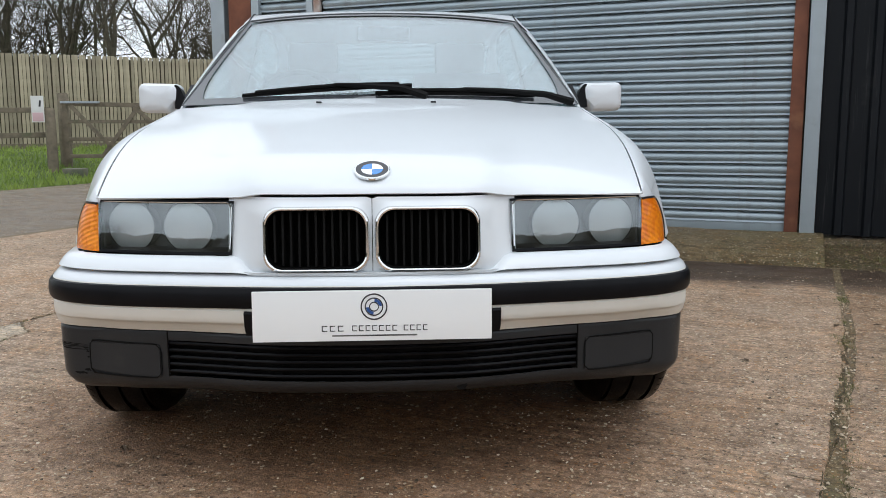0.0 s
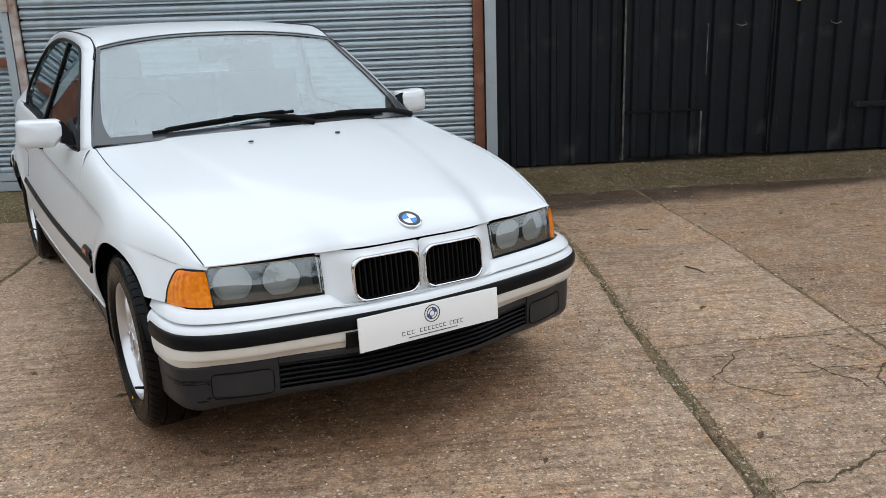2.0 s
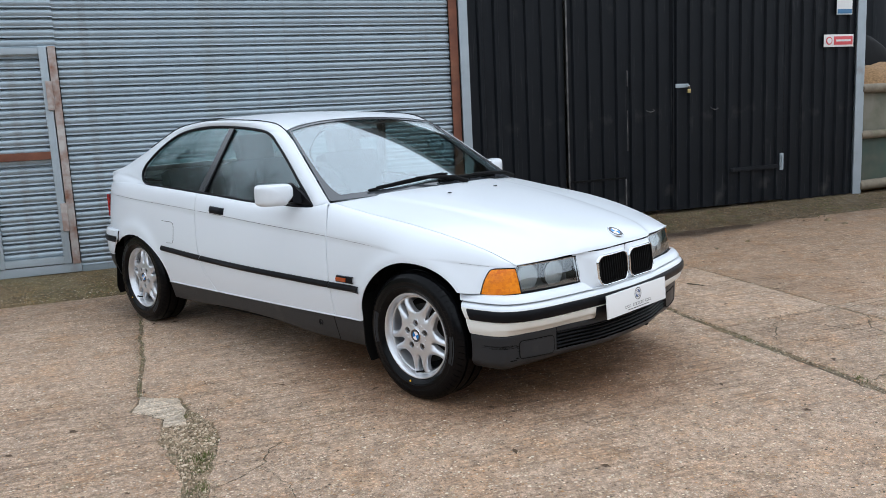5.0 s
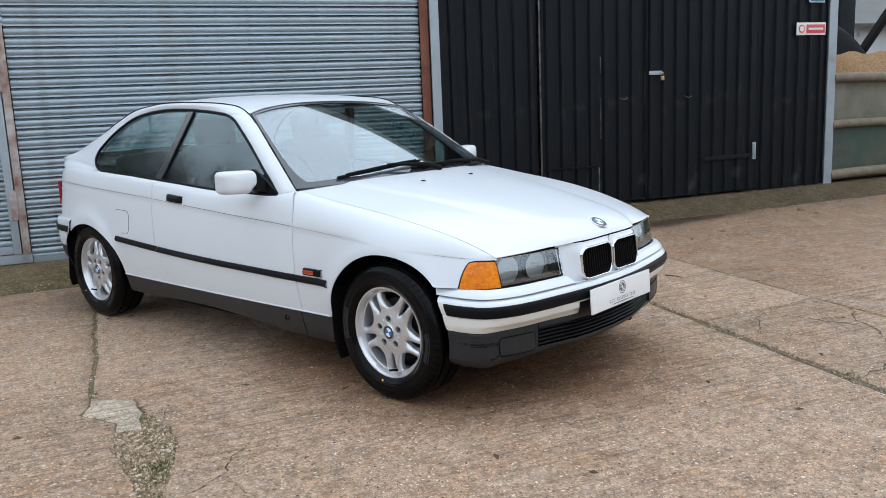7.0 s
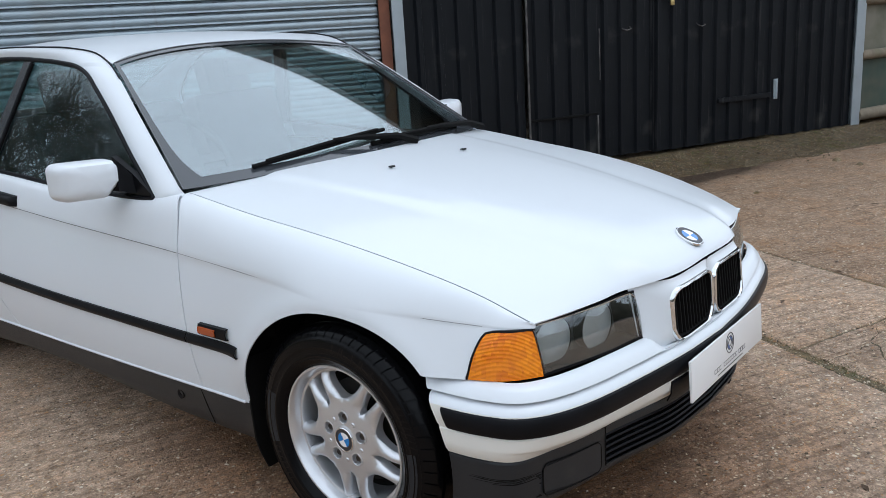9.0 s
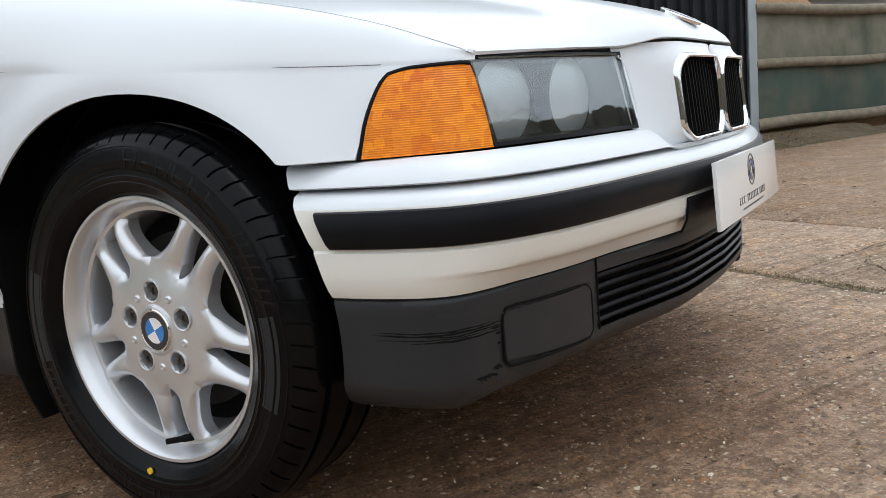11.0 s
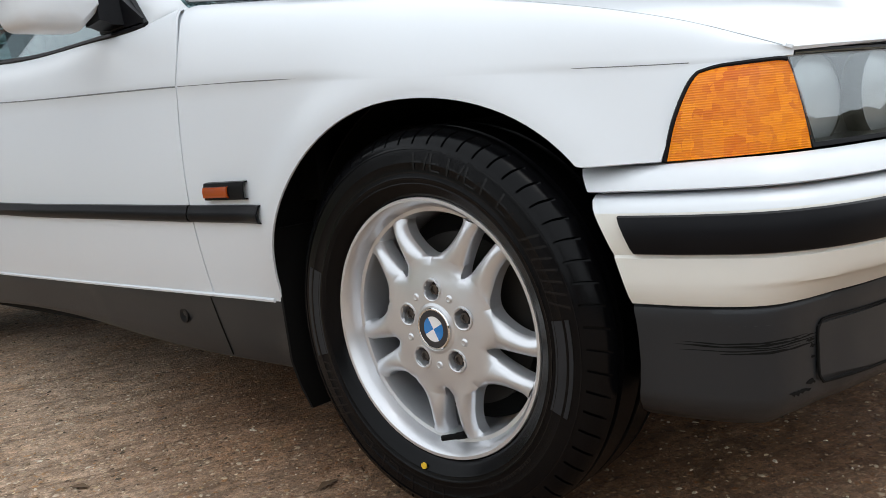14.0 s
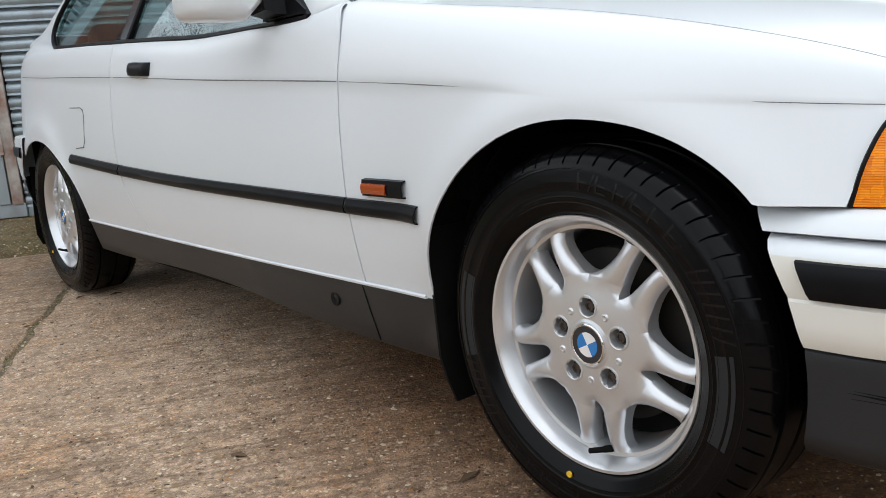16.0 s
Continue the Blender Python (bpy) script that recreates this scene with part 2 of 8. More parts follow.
streaked(BLACK_SHEET, (0.030, 0.031, 0.032), 34, 1.5, 0.57, 0.8)
streaked(BLACK_SHEET, (0.13, 0.125, 0.115), 60, 2.6, 0.70, 0.9)
streaked(GALV, (0.20, 0.21, 0.20), 7, 0.9, 0.56, 0.45)
SHEET_EDGE = material("worn_sheet_edge", (0.015, 0.015, 0.016), 0.6, tint=(0.17, 0.165, 0.155), tint_scale=9, tint_amount=0.8)
SIGN_WHITE = material("white_sign_board", (0.72, 0.72, 0.70), 0.4, tint=(0.6, 0.6, 0.57), tint_scale=6)
SIGN_RED = material("red_sign_ink", (0.60, 0.08, 0.09), 0.4)
SIGN_PINK = material("faded_sign_ink", (0.62, 0.42, 0.44), 0.5)
SIGN_BLUE = material("blue_sign_ink", (0.05, 0.16, 0.30), 0.4)
TIMBER = material("weathered_timber", (0.21, 0.175, 0.125), 0.9, tint=(0.13, 0.11, 0.08), tint_scale=12, tint_amount=0.9, bump=0.4, bump_scale=90, dirt=(0.12, 0.135, 0.07), dirt_scale=3, dirt_at=0.6)
FENCE_WOOD = material("fence_board_wood", (0.40, 0.355, 0.25), 0.9, tint=(0.29, 0.255, 0.175), tint_scale=5, tint_amount=0.9, bump=0.3, bump_scale=80, dirt=(0.16, 0.165, 0.095), dirt_scale=1.3, dirt_at=0.55, vary=0.22)
BARK = material("bark", (0.115, 0.098, 0.066), 0.95, tint=(0.070, 0.062, 0.044), tint_scale=8, tint_amount=0.9, bump=0.6, bump_scale=40, dirt=(0.10, 0.11, 0.055), dirt_scale=1.5, dirt_at=0.55)
CONCRETE_WALL = material("stained_concrete", (0.20, 0.19, 0.15), 0.9, tint=(0.11, 0.115, 0.075), tint_scale=4, tint_amount=0.9, bump=0.3, bump_scale=60, dirt=(0.07, 0.085, 0.06), dirt_scale=1.6, dirt_at=0.5)
GREEN_STAINED = material("green_stained_panel", (0.045, 0.075, 0.058), 0.7, tint=(0.11, 0.10, 0.07), tint_scale=2.5, tint_amount=0.9, bump=0.3, bump_scale=60, dirt=(0.03, 0.055, 0.045), dirt_scale=1.4, dirt_at=0.5)
STRAW = material("straw_heap", (0.30, 0.175, 0.075), 0.95, tint=(0.12, 0.066, 0.028), tint_scale=34, tint_amount=0.9, bump=0.8, bump_scale=60)
MACHINE_GREEN = material("green_machine_paint", (0.05, 0.16, 0.13), 0.45, tint=(0.07, 0.13, 0.11), tint_scale=5)
BRICK_WALL = material("dark_block_wall", (0.14, 0.13, 0.115), 0.9, tint=(0.10, 0.095, 0.085), tint_scale=5, bump=0.3, bump_scale=50)
PALE_SHEET = material("pale_wall_sheet", (0.55, 0.56, 0.57), 0.7, tint=(0.46, 0.47, 0.47), tint_scale=2)
ROOFING = material("grey_roof_sheet", (0.16, 0.16, 0.155), 0.85, tint=(0.11, 0.115, 0.10), tint_scale=2)
POT = material("white_plastic_pot", (0.62, 0.52, 0.47), 0.6, tint=(0.5, 0.38, 0.32), tint_scale=14)
BRASS = material("brass_padlock", (0.55, 0.42, 0.18), 0.35, metal=0.9)


def ground_material(name, base, second, chips, wet_and_shaded):
    """Worn concrete with exposed stones: two sizes of chip, brown staining, dampness, shade painted by the car."""
    m = bpy.data.materials.new(name)
    m.use_nodes = True
    n, l = m.node_tree.nodes, m.node_tree.links
    b = n["Principled BSDF"]
    b.inputs["Specular IOR Level"].default_value = 0.18
    co = n.new("ShaderNodeNewGeometry").outputs["Position"]

    def noise_of(scale, detail=6, rough=0.6):
        t = n.new("ShaderNodeTexNoise")
        t.inputs["Scale"].default_value, t.inputs["Detail"].default_value, t.inputs["Roughness"].default_value = scale, detail, rough
        l.new(co, t.inputs["Vector"])
        return t.outputs[0]

    def ranged(v, lo, hi, out=1.0):
        r = n.new("ShaderNodeMapRange")
        r.inputs[1].default_value, r.inputs[2].default_value, r.inputs[4].default_value = lo, hi, out
        l.new(v, r.inputs[0])
        return r.outputs[0]

    def mixed(f, a, c):
        x = n.new("ShaderNodeMix")
        x.data_type = "RGBA"
        l.new(f, x.inputs[0])
        for i, v in ((6, a), (7, c)):
            if isinstance(v, tuple):
                x.inputs[i].default_value = (*v, 1)
            else:
                l.new(v, x.inputs[i])
        return x.outputs[2]

    def darkened(f, a, c):
        x = n.new("ShaderNodeMix")
        x.data_type, x.blend_type = "RGBA", "MULTIPLY"
        l.new(f, x.inputs[0])
        l.new(a, x.inputs[6])
        x.inputs[7].default_value = (*c, 1)
        return x.outputs[2]

    def times(a, c):
        x = n.new("ShaderNodeMath")
        x.operation = "MULTIPLY"
        l.new(a, x.inputs[0])
        if isinstance(c, float):
            x.inputs[1].default_value = c
        else:
            l.new(c, x.inputs[1])
        return x.outputs[0]

    def shade(v, f):
        return tuple(f * c for c in v)

    # cement in two browns, rusty stains, dark blotches
    col = mixed(ranged(noise_of(1.3, 8), 0.38, 0.62), base, second)
    col = mixed(ranged(noise_of(3.1, 6, 0.65), 0.48, 0.66, 0.65), col, (base[0] * 0.98, base[1] * 0.76, base[2] * 0.52))
    col = mixed(ranged(noise_of(9, 7, 0.75), 0.48, 0.63, 0.74), col, shade(base, 0.46))
    col = mixed(ranged(noise_of(21, 5, 0.75), 0.51, 0.60, 0.62), col, shade(base, 0.50))
    # tamping ridges along the slabs
    strokes = n.new("ShaderNodeMapping")
    strokes.vector_type = "TEXTURE"
    strokes.inputs["Rotation"].default_value = (0, 0, radians(-25.2))
    strokes.inputs["Scale"].default_value = (0.45, 0.022, 1)
    l.new(co, strokes.inputs["Vector"])
    ridge = n.new("ShaderNodeTexNoise")
    ridge.inputs["Scale"].default_value, ridge.inputs["Detail"].default_value = 1.0, 5
    l.new(strokes.outputs[0], ridge.inputs["Vector"])
    ridges = times(ranged(ridge.outputs[0], 0.50, 0.62), ranged(noise_of(0.8, 5), 0.38, 0.52))
    col = mixed(times(ridges, 0.35), col, shade(base, 0.36))
    # stones of several sizes bedded in dark grit
    grit = n.new("ShaderNodeTexNoise")
    grit.inputs["Scale"].default_value, grit.inputs["Detail"].default_value, grit.inputs["Roughness"].default_value = 210, 3, 0.8
    l.new(co, grit.inputs["Vector"])
    col = mixed(ranged(grit.outputs[0], 0.50, 0.56, 0.36), col, shade(base, 0.28))
    col = mixed(ranged(noise_of(34, 4, 0.8), 0.52, 0.59, 0.38), col, shade(base, 0.40))
    warp = n.new("ShaderNodeTexNoise")
    warp.inputs["Scale"].default_value = 60
    l.new(co, warp.inputs["Vector"])
    bent = n.new("ShaderNodeMix")
    bent.data_type = "VECTOR"
    bent.inputs[0].default_value = 0.016
    l.new(co, bent.inputs[4])
    l.new(warp.outputs["Color"], bent.inputs[5])
    heights = []
    for scale, low, high, keep, amount in ((150, 0.20, 0.45, 0.34, 0.95), (80, 0.22, 0.44, 0.52, 0.95), (46, 0.18, 0.36, 0.66, 0.95)):
        v = n.new("ShaderNodeTexVoronoi")
        v.inputs["Scale"].default_value, v.inputs["Randomness"].default_value = scale, 1.0
        l.new(bent.outputs[1], v.inputs["Vector"])
        sep = n.new("ShaderNodeSeparateColor")
        l.new(v.outputs["Color"], sep.inputs[0])
        disc = ranged(v.outputs["Distance"], high, low)
        mask = times(disc, ranged(sep.outputs[0], keep, keep + 0.04))
        rim = times(ranged(v.outputs["Distance"], high * 0.8, high * 1.3), ranged(sep.outputs[0], keep, keep + 0.04))
        ramp = n.new("ShaderNodeValToRGB")
        ramp.color_ramp.interpolation = "CONSTANT"
        for i, c in enumerate(chips):
            e = ramp.color_ramp.elements[i] if i < 2 else ramp.color_ramp.elements.new(i / len(chips))
            e.position, e.color = i / len(chips), (*c, 1)
        l.new(sep.outputs[1], ramp.inputs[0])
        col = mixed(times(rim, 0.36), col, shade(base, 0.22))
        col = mixed(times(mask, amount), col, ramp.outputs[0])
        heights.append(mask)
    col = darkened(times(ridges, 0.36), col, (0.48, 0.42, 0.36))
    rough = ranged(noise_of(2.2, 5), 0.35, 0.7)
    rr = n.new("ShaderNodeMapRange")
    rr.inputs[3].default_value, rr.inputs[4].default_value = 0.34, 0.75
    l.new(rough, rr.inputs[0])
    roughness = rr.outputs[0]
    if wet_and_shaded:
        # damp dark band along the foot of the black doors, and its ends along the wall
        def dot_with(vector, offset):
            dot, plus = n.new("ShaderNodeVectorMath"), n.new("ShaderNodeMath")
            dot.operation, plus.operation = "DOT_PRODUCT", "ADD"
            l.new(co, dot.inputs[0])
            dot.inputs[1].default_value = vector
            l.new(dot.outputs["Value"], plus.inputs[0])
            plus.inputs[1].default_value = offset
            return plus.outputs[0]

        wob = n.new("ShaderNodeMath")
        wob.operation = "MULTIPLY_ADD"
        l.new(noise_of(2.2, 6), wob.inputs[0])
        wob.inputs[1].default_value = 0.58
        l.new(dot_with((-0.2810, -0.9730, 0), 2.05), wob.inputs[2])
        along_wall = dot_with((0.90483, -0.42578, 0), 1.7457)
        band = times(ranged(wob.outputs[0], 0.17, -0.09), times(ranged(along_wall, 0.9, 1.6), ranged(along_wall, 6.9, 6.0)))
        col = mixed(times(band, 0.88), col, (0.056, 0.039, 0.029))
        # damp by the car, with the shade beneath it painted into the colour
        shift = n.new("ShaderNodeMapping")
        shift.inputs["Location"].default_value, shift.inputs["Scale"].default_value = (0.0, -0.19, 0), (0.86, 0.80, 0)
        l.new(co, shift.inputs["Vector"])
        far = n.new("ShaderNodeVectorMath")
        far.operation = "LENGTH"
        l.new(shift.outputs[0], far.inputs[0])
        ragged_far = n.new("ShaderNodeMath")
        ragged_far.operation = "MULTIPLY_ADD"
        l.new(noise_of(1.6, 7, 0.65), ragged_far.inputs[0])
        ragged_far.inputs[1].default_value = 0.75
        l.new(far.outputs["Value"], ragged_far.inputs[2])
        damp_and_shade = ranged(ragged_far.outputs[0], 1.42, 0.96)
        col = darkened(times(damp_and_shade, 0.92), col, (0.45, 0.318, 0.218))
        patch = ranged(noise_of(0.55, 6), 0.56, 0.66)
        col = darkened(times(patch, 0.22), col, (0.60, 0.55, 0.50))
        moss = times(ranged(noise_of(6, 6), 0.62, 0.72), ranged(noise_of(0.9, 3), 0.5, 0.65))
        col = mixed(times(moss, 0.5), col, (0.07, 0.075, 0.03))
        # pale flint flakes laid over the darkening, so that they stay bright
        flake = n.new("ShaderNodeTexVoronoi")
        flake.inputs["Scale"].default_value = 68.0
        l.new(bent.outputs[1], flake.inputs["Vector"])
        pick = n.new("ShaderNodeSeparateColor")
        l.new(flake.outputs["Color"], pick.inputs[0])
        flakes = times(ranged(flake.outputs["Distance"], 0.34, 0.24), ranged(pick.outputs[2], 0.83, 0.86))
        col = mixed(times(flakes, 0.85), col, (0.92, 0.77, 0.54))
    l.new(col, b.inputs["Base Color"])
    l.new(roughness, b.inputs["Roughness"])
    add = n.new("ShaderNodeMath")
    add.operation = "ADD"
    l.new(times(heights[1], 0.7), add.inputs[0])
    l.new(times(noise_of(120, 5, 0.75), 1.6), add.inputs[1])
    more = n.new("ShaderNodeMath")
    more.operation = "ADD"
    l.new(add.outputs[0], more.inputs[0])
    l.new(times(heights[2], 0.8), more.inputs[1])
    add = more
    bump = n.new("ShaderNodeBump")
    bump.inputs["Strength"].default_value, bump.inputs["Distance"].default_value = 0.9, 0.006
    l.new(add.outputs[0], bump.inputs["Height"])
    l.new(bump.outputs[0], b.inputs["Normal"])
    return m


CHIPS = [(0.38, 0.235, 0.125), (0.72, 0.58, 0.40), (0.11, 0.075, 0.048), (0.52, 0.275, 0.115), (0.88, 0.78, 0.62), (0.20, 0.135, 0.085), (0.60, 0.45, 0.28), (0.30, 0.175, 0.09)]
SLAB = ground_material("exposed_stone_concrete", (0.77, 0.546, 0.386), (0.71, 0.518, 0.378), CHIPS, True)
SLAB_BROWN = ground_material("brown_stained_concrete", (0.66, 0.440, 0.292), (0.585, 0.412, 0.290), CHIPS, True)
ROAD = ground_material("gravel_road", (0.32, 0.275, 0.235), (0.38, 0.335, 0.285), CHIPS, False)
VERGE = ground_material("mossy_rubble", (0.165, 0.122, 0.072), (0.100, 0.090, 0.034), [tuple(0.55 * v for v in c) for c in CHIPS], False)
JOINT = ground_material("dirt_and_moss_in_joints", (0.34, 0.255, 0.165), (0.215, 0.195, 0.095), [tuple(0.7 * v for v in c) for c in CHIPS], False)
CRACK_DIRT = ground_material("dark_dirt_in_cracks", (0.185, 0.135, 0.080), (0.120, 0.110, 0.050), [tuple(0.45 * v for v in c) for c in CHIPS], False)
APRON = ground_material("mossy_concrete", (0.26, 0.200, 0.112), (0.185, 0.165, 0.066), [tuple(0.7 * v for v in c) for c in CHIPS], False)
PATCH = ground_material("pale_smooth_concrete", (0.90, 0.74, 0.56), (0.94, 0.79, 0.62), [(0.70, 0.56, 0.42), (0.78, 0.64, 0.48), (0.64, 0.50, 0.36)], False)
MOSS = material("moss", (0.085, 0.105, 0.028), 0.9, spec=0.1, tint=(0.12, 0.15, 0.04), tint_scale=9)


def stone_material(name, colours):
    """Loose stones, each of its own colour."""
    m = material(name, colours[0], 0.6, spec=0.3, bump=0.2, bump_scale=500)
    n, l = m.node_tree.nodes, m.node_tree.links
    ramp = n.new("ShaderNodeValToRGB")
    ramp.color_ramp.interpolation = "CONSTANT"
    for i, c in enumerate(colours):
        e = ramp.color_ramp.elements[i] if i < 2 else ramp.color_ramp.elements.new(i / len(colours))
        e.position, e.color = i / len(colours), (*c, 1)
    l.new(n.new("ShaderNodeNewGeometry").outputs["Random Per Island"], ramp.inputs[0])
    l.new(ramp.outputs[0], n["Principled BSDF"].inputs["Base Color"])
    return m


RUBBLE = stone_material("bank_rubble", [(0.19, 0.135, 0.080), (0.11, 0.084, 0.05), (0.24, 0.185, 0.12), (0.085, 0.088, 0.03), (0.055, 0.043, 0.03), (0.15, 0.115, 0.07)])
WORN = stone_material("worn_out_rubble", [(0.34, 0.250, 0.165), (0.22, 0.160, 0.100), (0.44, 0.335, 0.23), (0.14, 0.105, 0.065), (0.27, 0.20, 0.13), (0.56, 0.46, 0.34)])
STONE = stone_material("yard_stone", [(0.54, 0.45, 0.33), (0.44, 0.33, 0.22), (0.70, 0.62, 0.50), (0.38, 0.23, 0.12), (0.09, 0.068, 0.045), (0.48, 0.39, 0.28), (0.20, 0.14, 0.09), (0.47, 0.37, 0.26)])
UNSEEN_HEDGE = material("bare_brush", (0.150, 0.135, 0.105), 0.95, spec=0.1, tint=(0.075, 0.070, 0.050), tint_scale=1.5, tint_amount=0.9, bump=0.8, bump_scale=6)
GRASS_SOIL = material("grassy_soil", (0.105, 0.150, 0.035), 0.95, tint=(0.06, 0.085, 0.026), tint_scale=1.5, tint_amount=0.9, bump=0.8, bump_scale=40)
GRASS = material("grass_blades", (0.27, 0.36, 0.06), 0.6, tint=(0.17, 0.25, 0.05), tint_scale=1.2, tint_amount=0.9)


# ---- mesh helpers ----
def finish(name, bm, mat, parent=None, label="", sharp=38):
    """Link a bmesh as one mesh object: smooth faces, sharp where two faces meet at an angle."""
    for f in bm.faces:
        f.smooth = True
    limit = radians(sharp)
    for e in bm.edges:
        if len(e.link_faces) != 2 or e.calc_face_angle(0) > limit:
            e.smooth = False
    me = bpy.data.meshes.new(name)
    bm.to_mesh(me)
    bm.free()
    me.materials.append(mat)
    ob = new(name, me)
    if parent is not None:
        ob.parent = parent
    if label:
        tagged(ob, label)
    return ob


def part(name, bm, mat, parent, label=""):
    return finish(name, bm, mat, parent, label)


def thing(name, label, category, group="", at=None):
    ob = new(name)
    ob.empty_display_size = 0.1
    if at is not None:
        ob.matrix_world = at
    return tagged(ob, label, category, group)


def spline(points):
    """A smooth curve through (parameter, value, ...) rows; gives a tuple or a single value."""
    a = np.array(points, float)
    t, v = a[:, 0], a[:, 1:]
    m = np.zeros_like(v)
    d = (v[1:] - v[:-1]) / (t[1:] - t[:-1])[:, None]
    m[0], m[-1] = d[0], d[-1]
    for i in range(1, len(t) - 1):
        h0, h1 = t[i] - t[i - 1], t[i + 1] - t[i]
        m[i] = (d[i - 1] * h1 + d[i] * h0) / (h0 + h1)

    def at(x):
        x = min(max(x, t[0]), t[-1])
        i = min(max(int(np.searchsorted(t, x)) - 1, 0), len(t) - 2)
        h = t[i + 1] - t[i]
        s = (x - t[i]) / h
        r = (2 * s**3 - 3 * s**2 + 1) * v[i] + (s**3 - 2 * s**2 + s) * h * m[i] + (3 * s**2 - 2 * s**3) * v[i + 1] + (s**3 - s**2) * h * m[i + 1]
        return float(r[0]) if len(r) == 1 else tuple(float(q) for q in r)

    return at


def along(points, count):
    """Evenly spaced points on a smooth curve through the given points."""
    p = np.array(points, float)
    k = np.concatenate([[0], np.cumsum(np.linalg.norm(p[1:] - p[:-1], axis=1))])
    f = spline([(a, *b) for a, b in zip(k, p)])
    fine = np.array([f(x) for x in np.linspace(0, k[-1], 400)])
    q = np.concatenate([[0], np.cumsum(np.linalg.norm(fine[1:] - fine[:-1], axis=1))])
    return np.stack([np.interp(np.linspace(0, q[-1], count), q, fine[:, i]) for i in range(p.shape[1])], axis=1)


def smooth01(x):
    x = min(max(x, 0.0), 1.0)
    return x * x * (3 - 2 * x)


def panel(points, thick, out):
    """A bent sheet with real thickness: a grid of outer points, its back offset inwards, closed round the rim."""
    p = np.array(points, float)
    du, dv = np.gradient(p, axis=0), np.gradient(p, axis=1)
    nrm = np.cross(du, dv)
    nrm /= np.maximum(np.linalg.norm(nrm, axis=2, keepdims=True), 1e-12)
    if (nrm.reshape(-1, 3) @ np.array(out, float)).mean() < 0:
        nrm = -nrm
        p, nrm = p[::-1], nrm[::-1]
    nu, nv = p.shape[:2]
    bm = bmesh.new()
    a = [[bm.verts.new(p[i, j]) for j in range(nv)] for i in range(nu)]
    b = [[bm.verts.new(p[i, j] - nrm[i, j] * thick) for j in range(nv)] for i in range(nu)]
    for i in range(nu - 1):
        for j in range(nv - 1):
            bm.faces.new((a[i][j], a[i + 1][j], a[i + 1][j + 1], a[i][j + 1]))
            bm.faces.new((b[i][j], b[i][j + 1], b[i + 1][j + 1], b[i + 1][j]))
    rim = [(i, 0) for i in range(nu)] + [(nu - 1, j) for j in range(1, nv)] + [(i, nv - 1) for i in range(nu - 2, -1, -1)] + [(0, j) for j in range(nv - 2, 0, -1)]
    for (i, j), (k, m) in zip(rim, rim[1:] + rim[:1]):
        bm.faces.new((a[k][m], a[i][j], b[i][j], b[k][m]))
    bmesh.ops.remove_doubles(bm, verts=bm.verts, dist=1e-6)
    return bm


def loft(rings, closed=True, caps=False, bm=None):
    """Faces between rings of equal length."""
    bm = bm or bmesh.new()
    vs = [[bm.verts.new(q) for q in r] for r in rings]
    n = len(rings[0])
    for a, b in zip(vs, vs[1:]):
        for i in range(n if closed else n - 1):
            j = (i + 1) % n
            bm.faces.new((a[i], a[j], b[j], b[i]))
    if caps:
        bm.faces.new(vs[0][::-1])
        bm.faces.new(vs[-1])
    bmesh.ops.recalc_face_normals(bm, faces=bm.faces)
    return bm


def tube(points, radius, sides=8, bm=None, squash=1.0):
    """A round bar along a line; radius: a number or one for each point."""
    p = [Vector(q) for q in points]
    r = [radius] * len(p) if isinstance(radius, (int, float)) else radius
    rings, side = [], None
    for i, q in enumerate(p):
        d = (p[min(i + 1, len(p) - 1)] - p[max(i - 1, 0)]).normalized()
        if side is None:
            side = d.orthogonal().normalized()
        side = (side - d * side.dot(d)).normalized()
        up = d.cross(side)
        rings.append([q + (side * math.cos(a) + up * math.sin(a) * squash) * r[i] for a in (2 * math.pi * k / sides for k in range(sides))])
    return loft(rings, True, True, bm)


def box(size, centre=(0, 0, 0), bevel=0.004, m=None, bm=None, seg=2):
    own = bmesh.new()
    bmesh.ops.create_cube(own, size=1, matrix=Matrix.Diagonal((*size, 1)))
    if bevel:
        bmesh.ops.bevel(own, geom=own.edges[:] + own.verts[:], offset=bevel, segments=seg, profile=0.7, affect="EDGES", clamp_overlap=True)
    bmesh.ops.transform(own, matrix=(m or Matrix()) @ Matrix.Translation(centre), verts=own.verts)
    if bm is None:
        return own
    me = bpy.data.meshes.new("tmp")
    own.to_mesh(me)
    own.free()
    bm.from_mesh(me)
    bpy.data.meshes.remove(me)
    return bm


def lathe(profile, count=64, m=None):
    """Turned about the local x axis: rows of (x, radius)."""
    rings = [[Vector((x, r * math.cos(2 * math.pi * k / count), r * math.sin(2 * math.pi * k / count))) for k in range(count)] for x, r in profile]
    bm = loft(rings)
    if m is not None:
        bmesh.ops.transform(bm, matrix=m, verts=bm.verts)
    return bm


def mirrored(bm):
    """A copy flipped to the other side of the car."""
    other = bm.copy()
    for v in other.verts:
        v.co.x = -v.co.x
    bmesh.ops.reverse_faces(other, faces=other.faces)
    return other


def both(name, bm, mat, parent, label=""):
    """The same part on both sides of the car."""
    other = mirrored(bm)
    return part(name, bm, mat, parent, label), part(name, other, mat, parent, label)


